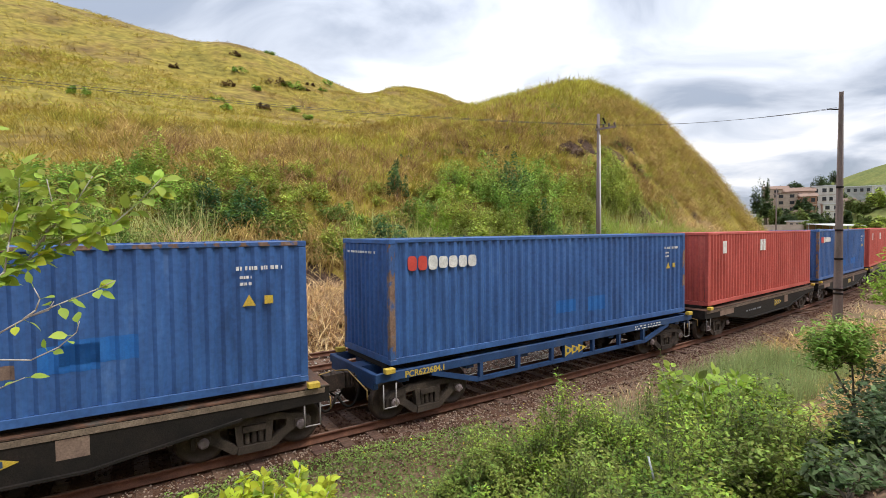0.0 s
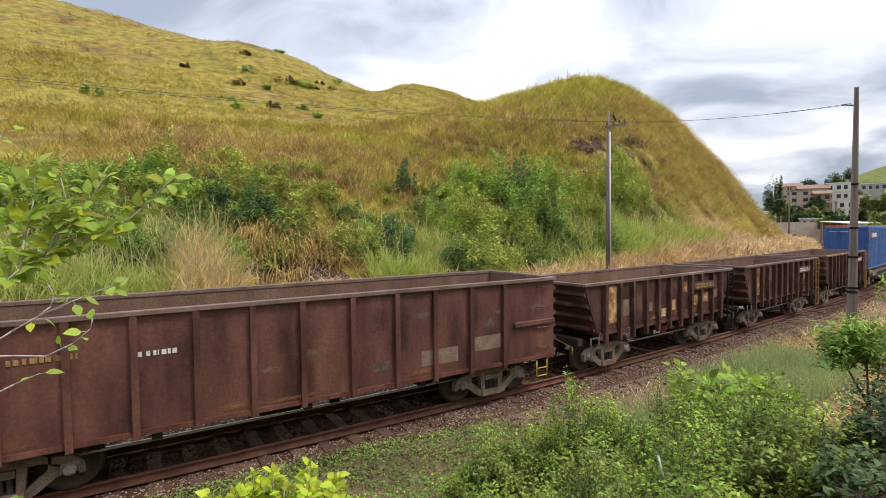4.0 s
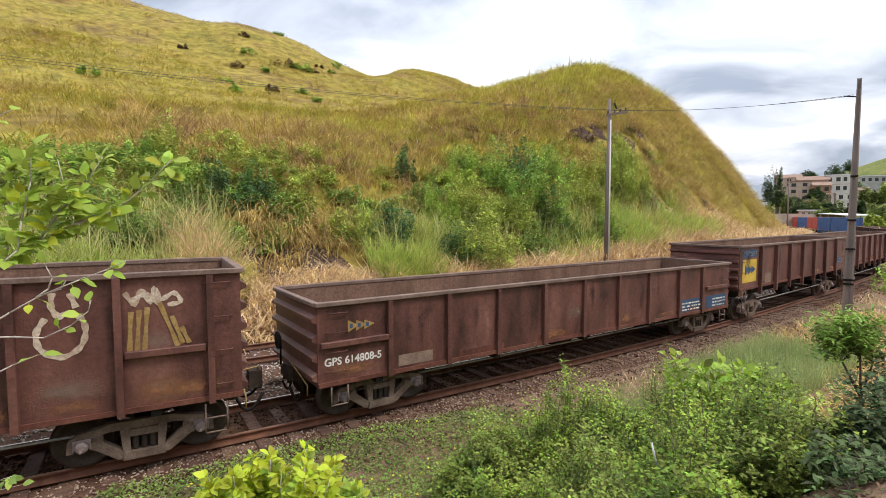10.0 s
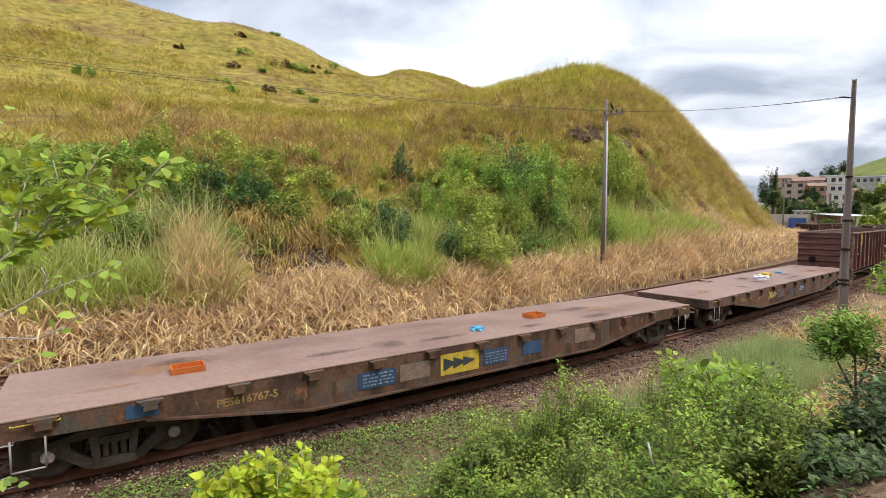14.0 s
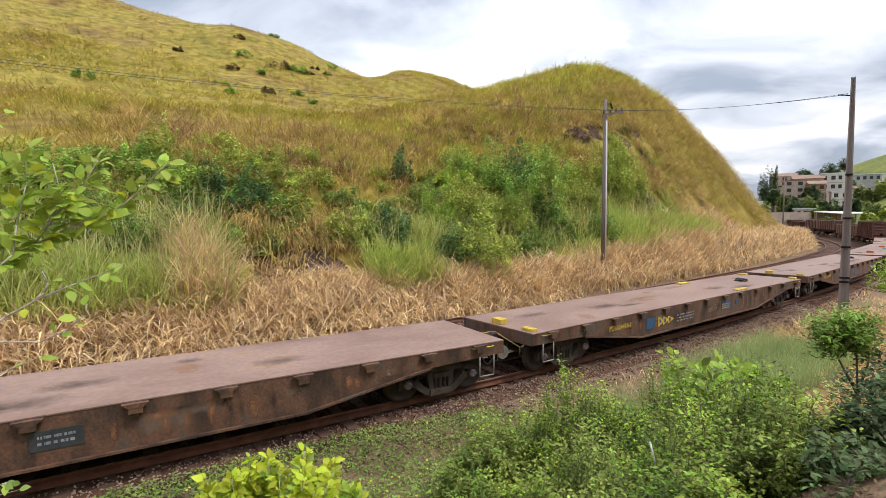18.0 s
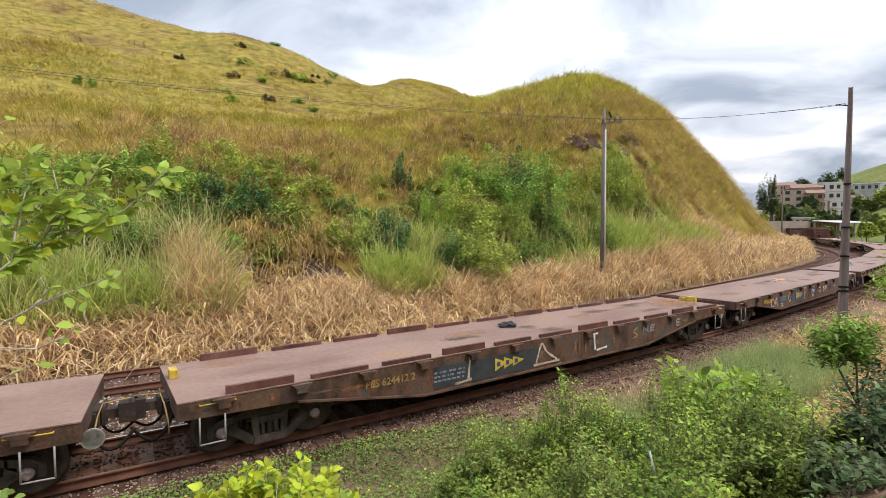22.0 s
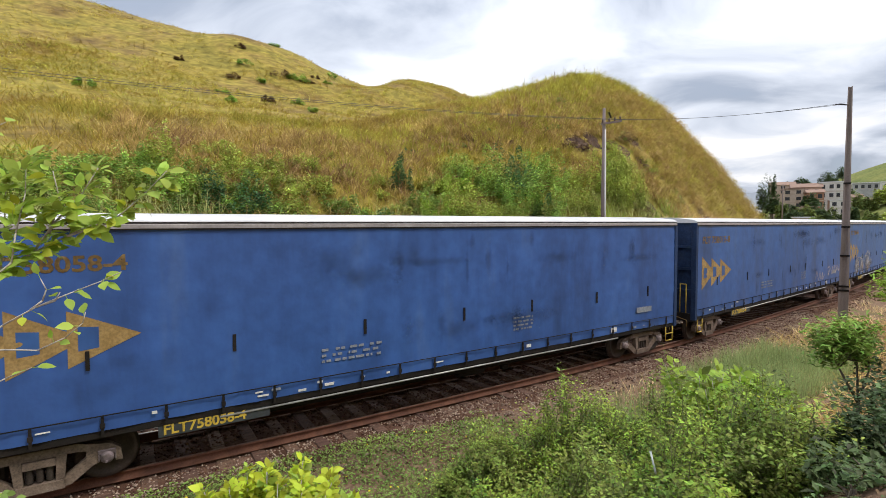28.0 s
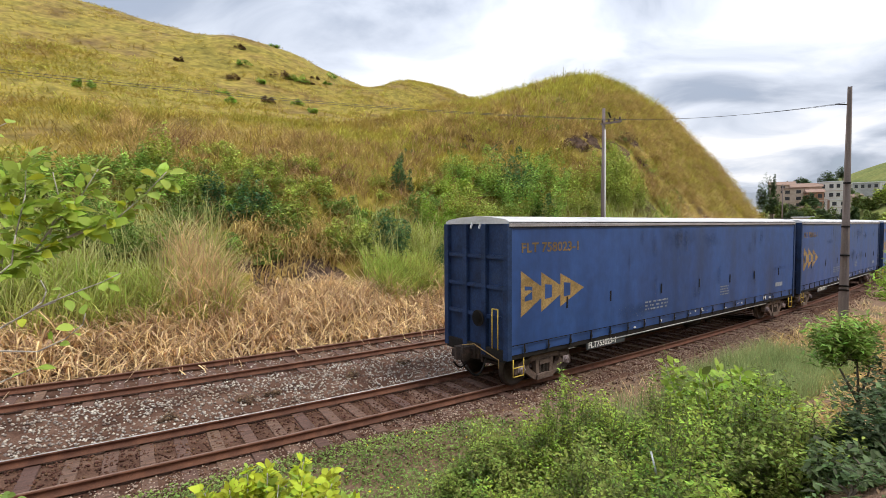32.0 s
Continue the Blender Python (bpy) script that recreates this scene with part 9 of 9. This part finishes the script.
def spray(name, label, twigs, leaf, rg_seed, mats, category="branch", twig_r=0.006, per=3.0, tip=0.35):
    """A leafy branch: twigs as polylines, with single broad leaves along them."""
    rr = random.Random(rg_seed)
    t = thing(name, label, category)
    t.location = Vector(twigs[0][0])
    org = Vector(twigs[0][0])
    made, more = 0, {}
    for tw in twigs:
        pts = [Vector(p) - org for p in tw]
        bm = B_()
        L = sum((b - a).length for a, b in zip(pts, pts[1:]))
        run = 0.0
        for a, b in zip(pts, pts[1:]):
            r0 = twig_r * (1 - 0.6 * run / L)
            run += (b - a).length
            tube(bm, a, b, r0, 6, twig_r * (1 - 0.6 * run / L))
        part("twig", bm, "twig", t)
        if tw[0][2] < pts_floor(tw):
            continue
        run = 0.0
        for a, b in zip(pts, pts[1:]):
            seg = (b - a).length
            for k in range(max(1, int(seg * per / leaf * 0.35))):
                f = rr.random()
                run_f = (run + seg * f) / L
                if run_f < tip:
                    continue
                c = a.lerp(b, f)
                dd = (b - a).normalized() * 0.4 + Vector((rr.uniform(-1, 1), rr.uniform(-1, 1), rr.uniform(-0.7, 0.6)))
                nn = Vector((rr.uniform(-0.5, 0.5), rr.uniform(-0.9, 0.2), rr.uniform(0.3, 1)))
                mt = mats[0] if rr.random() < 0.88 else mats[1]
                made += 1
                lm = B_() if made <= 110 else more[mt] if mt in more else more.setdefault(mt, B_())
                st = c + dd.normalized() * leaf * 0.35
                leaf_mesh(lm, st, dd, nn, leaf * rr.uniform(0.55, 1.15))
                tube(lm, c, st, 0.0015, 3)
                if made <= 110:
                    part("leaf", lm, mt, t)
            run += seg
    for mt, bm in more.items():
        tagged(part("foliage", bm, mt, t), kind="stuff")
    return t


def P_(px, py, dep):
    """A place in front of the camera's usual view: azimuth and height from the view's grid at a depth."""
    return ((px - 784) / 891.7 * dep, dep, 4.331 - (py - 385 + (px - 784) * 0.005) / 891.7 * dep)


def stem(px, py, dep):
    """A stem from the bank up to the start of a branch."""
    a = Vector(P_(px, py, dep))
    bx, by = a.x - 0.25, a.y - 0.1
    g = float(ground_z(bx, by)) - 0.05
    return [(bx, by, g), (bx + 0.05, by + 0.02, (g * 0.6 + a.z * 0.4)), tuple(a)]


spray("hanging_branch", "thin pale branch with yellow-green heart-shaped leaves", [
    stem(-60, 600, 2.3), stem(-60, 610, 2.2), stem(-60, 690, 2.25),
    [P_(-60, 600, 2.3), P_(0, 564, 2.3), P_(60, 531, 2.3), P_(130, 503, 2.32), P_(180, 484, 2.32), P_(214, 468, 2.32)],
    [P_(50, 536, 2.3), P_(72, 520, 2.3), P_(80, 500, 2.3), P_(70, 480, 2.3)],
    [P_(60, 531, 2.3), P_(95, 520, 2.31), P_(104, 505, 2.31)],
    [P_(-60, 610, 2.2), P_(0, 608, 2.2), P_(60, 609, 2.22), P_(110, 586, 2.24), P_(142, 560, 2.25), P_(148, 540, 2.25)],
    [P_(-60, 690, 2.25), P_(0, 660, 2.25), P_(48, 640, 2.25)]], 0.068, 3, ("l_bright", "l_lime"), per=4.2, tip=0.34, twig_r=0.0048)
spray("hanging_branch", "thin pale branch with yellow-green heart-shaped leaves", [
    stem(-60, 500, 2.9), stem(-40, 500, 2.8),
    [P_(-60, 500, 2.9), P_(0, 465, 2.9), P_(70, 428, 2.9), P_(130, 400, 2.95), P_(190, 374, 3.0)],
    [P_(-40, 500, 2.8), P_(20, 452, 2.8), P_(30, 400, 2.85), P_(50, 330, 2.9), P_(54, 270, 2.95)],
    [P_(60, 432, 2.9), P_(100, 380, 2.9), P_(150, 330, 2.95), P_(180, 285, 3.0)],
    [P_(0, 465, 2.9), P_(10, 400, 2.9), P_(14, 340, 2.9), P_(20, 300, 2.9)],
    [P_(120, 405, 2.9), P_(200, 380, 3.0), P_(260, 330, 3.1), P_(300, 290, 3.1)],
    [P_(90, 400, 2.9), P_(110, 340, 2.9), P_(100, 290, 2.9)]], 0.100, 4, ("l_bright", "l_lime"), per=32.0, tip=0.12, twig_r=0.006)
spray("hanging_branch", "leafy twig tip with fresh green leaves", [stem(-50, 250, 3.2), stem(-40, 190, 3.2), [P_(-50, 250, 3.2), P_(0, 215, 3.2), P_(22, 205, 3.2)], [P_(-40, 190, 3.2), P_(8, 185, 3.2)]], 0.09, 6, ("l_bright", "l_lime"), per=2.5, tip=0.5)
spray("hanging_branch", "fresh green leaves at the foot of the bank", [stem(-90, 920, 3.0), [P_(-90, 920, 3.0), P_(-50, 880, 3.0), P_(-14, 868, 3.0)], [P_(-90, 920, 3.0), P_(-60, 900, 3.0), P_(2, 884, 3.0)]], 0.07, 8, ("l_weed", "l_bright"), per=9.0, tip=0.3, twig_r=0.004)


def sapling(name, label, x, y, z, shoots, height, spread, leaf, mats, seed, per=2.6, category="bush"):
    rr = random.Random(seed)
    tw = []
    for k in range(shoots):
        a = rr.uniform(0, math.tau)
        r = spread * rr.uniform(0.3, 1.0)
        hh = height * rr.uniform(0.7, 1.0)
        bx, by = x + 0.12 * math.cos(a), y + 0.12 * math.sin(a)
        tw.append([(bx, by, z), (x + 0.4 * r * math.cos(a), y + 0.4 * r * math.sin(a), z + hh * 0.5), (x + 0.8 * r * math.cos(a), y + 0.8 * r * math.sin(a), z + hh * 0.85), (x + r * math.cos(a), y + r * math.sin(a), z + hh)])
    return spray(name, label, tw, leaf, seed, mats, category, 0.010, per, 0.45)


gz = float(ground_z(-1.45, 4.6))
sapling("bush", "lime-green young bush at the foot of the bank", -1.68, 4.5, gz, 96, 1.96 - gz, 0.74, 0.105, ("l_lime", "l_bright"), 21, 52.0)
sapling("bush", "lime-green young bush at the foot of the bank", -1.2, 4.6, gz, 50, 1.80 - gz, 0.55, 0.100, ("l_bright", "l_lime"), 22, 50.0)
for i, (x, y, zt, r, mt) in enumerate(((4.7, 9.1, 1.75, 0.6, "l_bright"), (5.3, 9.0, 1.65, 0.7, "l_bright"), (5.2, 8.2, 1.45, 0.6, "l_lime"), (5.7, 9.0, 1.6, 0.6, "l_bright"), (4.7, 8.3, 1.7, 0.5, "l_front"))):
    gz = float(ground_z(x, y))
    sapling("bush", "bright green broad-leaved shoots rising from the thicket", x, y, gz, 10, zt - gz, r, 0.19, (mt, "l_front"), 30 + i, 24.0)


def small_tree(x, y, top, crown_r, crown_h, count, leaf, mt, label, seed, base=None):
    rg_ = np.random.default_rng(seed)
    z = float(ground_z(x, y)) if base is None else base
    t = thing("tree", label, "small tree")
    t.location = (x, y, z)
    H = top - z
    bm = B_()
    tips = []
    for k in range(5):
        a = k * 1.3 + rg_.uniform(-0.3, 0.3)
        e = Vector((math.cos(a) * crown_r * 0.6, math.sin(a) * crown_r * 0.6, H - crown_h * rg_.uniform(0.2, 0.7)))
        m_ = Vector((e.x * 0.35, e.y * 0.35, H * 0.45))
        tube(bm, (0.03 * math.cos(a), 0.03 * math.sin(a), -0.1), m_, 0.022, 6, 0.016)
        tube(bm, m_, e, 0.016, 6, 0.006)
        tips.append(e)
    part("trunk", bm, "bark", t)
    q, _ = clump_points(rg_, count, crown_r, crown_r, crown_h, 20, 0.34)
    q[:, 2] += H - crown_h
    P, F = leaf_cloud(q, leaf, rg_, aspect=0.30)
    c_ = fast_mesh("crown", P, F, mt)
    c_.parent = t
    return t


def forked_sapling():
    rr = np.random.default_rng(51)
    t = thing("tree", "slender sapling with forked bare stems and dark hanging leaves", "small tree")
    foot = Vector(P_(1537, 750, 7.3))
    t.location = foot
    bm = B_()
    fork = Vector(P_(1531, 705, 7.3)) - foot
    tube(bm, (0, 0, min(float(ground_z(foot.x, foot.y)) - foot.z, 0) - 0.1), fork, 0.032, 7, 0.024)
    forks = [Vector(P_(1494, 640, 7.2)) - foot, Vector(P_(1526, 630, 7.35)) - foot, Vector(P_(1550, 640, 7.45)) - foot]
    for e in forks:
        tube(bm, fork, e, 0.02, 6, 0.013)
    pts = []
    for k in range(15):
        e = forks[k % 3]
        tip = Vector(P_(rr.uniform(1432, 1565), rr.uniform(545, 615), 7.3 + rr.uniform(-0.35, 0.35))) - foot
        tube(bm, e, tip, 0.010, 5, 0.004)
        c = 170
        f = rr.uniform(0.45, 1.1, c)[:, None]
        q = np.array(e)[None] * (1 - f) + np.array(tip)[None] * f + rr.normal(0, 0.075, (c, 3))
        q[:, 2] -= np.abs(rr.normal(0, 0.05, c))
        pts.append(q)
    part("trunk", bm, "bark", t)
    P, F = leaf_cloud(np.concatenate(pts), 0.115, rr, aspect=0.28)
    fast_mesh("crown", P, F, "l_sap").parent = t


forked_sapling()
small_tree(7.1, 7.1, 4.40, 0.75, 1.15, 2600, 0.10, "l_bright", "leafy young tree at the edge of the bank", 53)
small_tree(7.9, 8.2, 4.05, 0.8, 1.0, 2400, 0.09, "l_front", "leafy young tree at the edge of the bank", 54)
for i, (x, y, r, h_, mt) in enumerate(((5.4, 6.5, 0.6, 0.5, "l_grey"), (5.9, 5.9, 0.8, 0.9, "l_dark"), (5.0, 5.4, 0.7, 0.7, "l_grey"), (6.6, 6.6, 0.9, 1.2, "l_dark"), (6.4, 8.4, 0.7, 0.7, "l_olive"), (7.2, 9.0, 0.6, 0.5, "l_olive"), (4.5, 4.9, 0.6, 0.7, "l_dark"))):
    bush(x, y, r, h_, 1900, 0.085, mt, "dusty grey-green shrub on the bank" if mt == "l_grey" else "dark leafy shrub on the bank", 500 + i, group="bank shrubs", clumps=18)
for i, (px_, py_) in enumerate(((1470, 810), (1530, 825), (1565, 800))):
    v = Vector(P_(px_, py_, 1.0)) - Vector((0, 0, 4.331))
    d = 4.0
    while 4.331 + v.z * d > float(ground_z(v.x * d, v.y * d)) + 0.25 and d < 14:
        d += 0.1
    gz = float(ground_z(v.x * d, v.y * d))
    bush(v.x * d, v.y * d, 0.45, 0.40, 420, 0.095, "l_grey", "low plant with broad dusty grey-green leaves", 570 + i, group="bank shrubs", clumps=16)
stick = pipe(B_(), [P_(1158, 792, 6.0), P_(1163, 812, 5.95), P_(1169, 836, 5.9)], 0.012)
tagged(part("stick", stick, "bag_white"), "pale bare stick caught in the thicket", "stick")
# leaf litter and bare soil on the bank, feathery grass beside the track
rg = np.random.default_rng(61)
x, y = rg.uniform(3.0, 11.0, 12000), rg.uniform(3.0, 11.0, 12000)
P, F = leaf_cloud(np.stack([x, y, ground_z(x, y) + 0.012], 1), 0.055, rg)
tagged(fast_mesh("leaf_litter", P, F, "l_dead"), "fallen brown leaves on the bank", "leaf litter", kind="stuff")
x, y, n, s = strip(8000, 6, 13, -5.6, -2.6, 62)
blades("feather_grass", x, y, 0.75, 0.010, 0.45, "g_feather", "feathery pale green grass beside the track", 63)
x, y, n, s = strip(1500, 2, 9, -4.6, -3.0, 64)
blades("feather_grass", x, y, 0.7, 0.012, 0.4, "g_feather", "feathery pale green grass beside the track", 65)
# dry weeds between the tracks
for i, (s_, n_) in enumerate(((-4.6, 2.4), (-3.9, 2.5), (-1.4, 2.9), (0.6, 3.3), (-6.5, 2.2), (-9.5, 5.0))):
    x, y, _ = track(s_, n_)
    bush(float(x), float(y), 0.28, 0.26, 420, 0.06, "l_dead", "dead brown weed in the ballast", 520 + i, z=-0.23, group="dead weeds", clumps=8, category="weed")


# ---- the train runs ----
def run_at(t):
    return 12.579 * t + 0.0028 * t * t


def riding(s, local):
    x, y, th = track(s)
    xa, ya, _ = track(s - 4.0)
    xb, yb, _ = track(s + 4.0)
    head = math.atan2(yb - ya, xb - xa)
    return Matrix.Translation(((xa + xb + 2 * x) / 4, (ya + yb + 2 * y) / 4, 0)) @ Matrix.Rotation(head, 4, "Z") @ local


def motions():
    for ob, s0, local in RIDERS:
        walk(ob, [(k * 0.5, riding(s0 + run_at(k * 0.5), local)) for k in range(65)])
    for ob, s0, place in WHEELS:
        rows = [(0.0, pose(*place))]
        k_lo, k_hi = 1, 960
        t_in = max(0.0, (-14 - s0) / 12.6)
        t_out = min(32.0, (34 - s0) / 12.6)
        if t_out <= t_in:
            walk(ob, [(0.0, pose(*place)), (32.0, pose(*place))])
            continue
        f0, f1 = int(t_in * 30), int(t_out * 30)
        rows = [] if f0 == 0 else [(0.0, pose(*place))]
        for k in range(f0, f1 + 1):
            a = run_at(k / 30) / R_W
            rows.append((k / 30, Matrix.Translation(place) @ Matrix.Rotation(a % math.tau, 4, "Y")))
        if f1 < 960:
            rows.append((32.0, rows[-1][1]))
        walk(ob, rows)


motions()
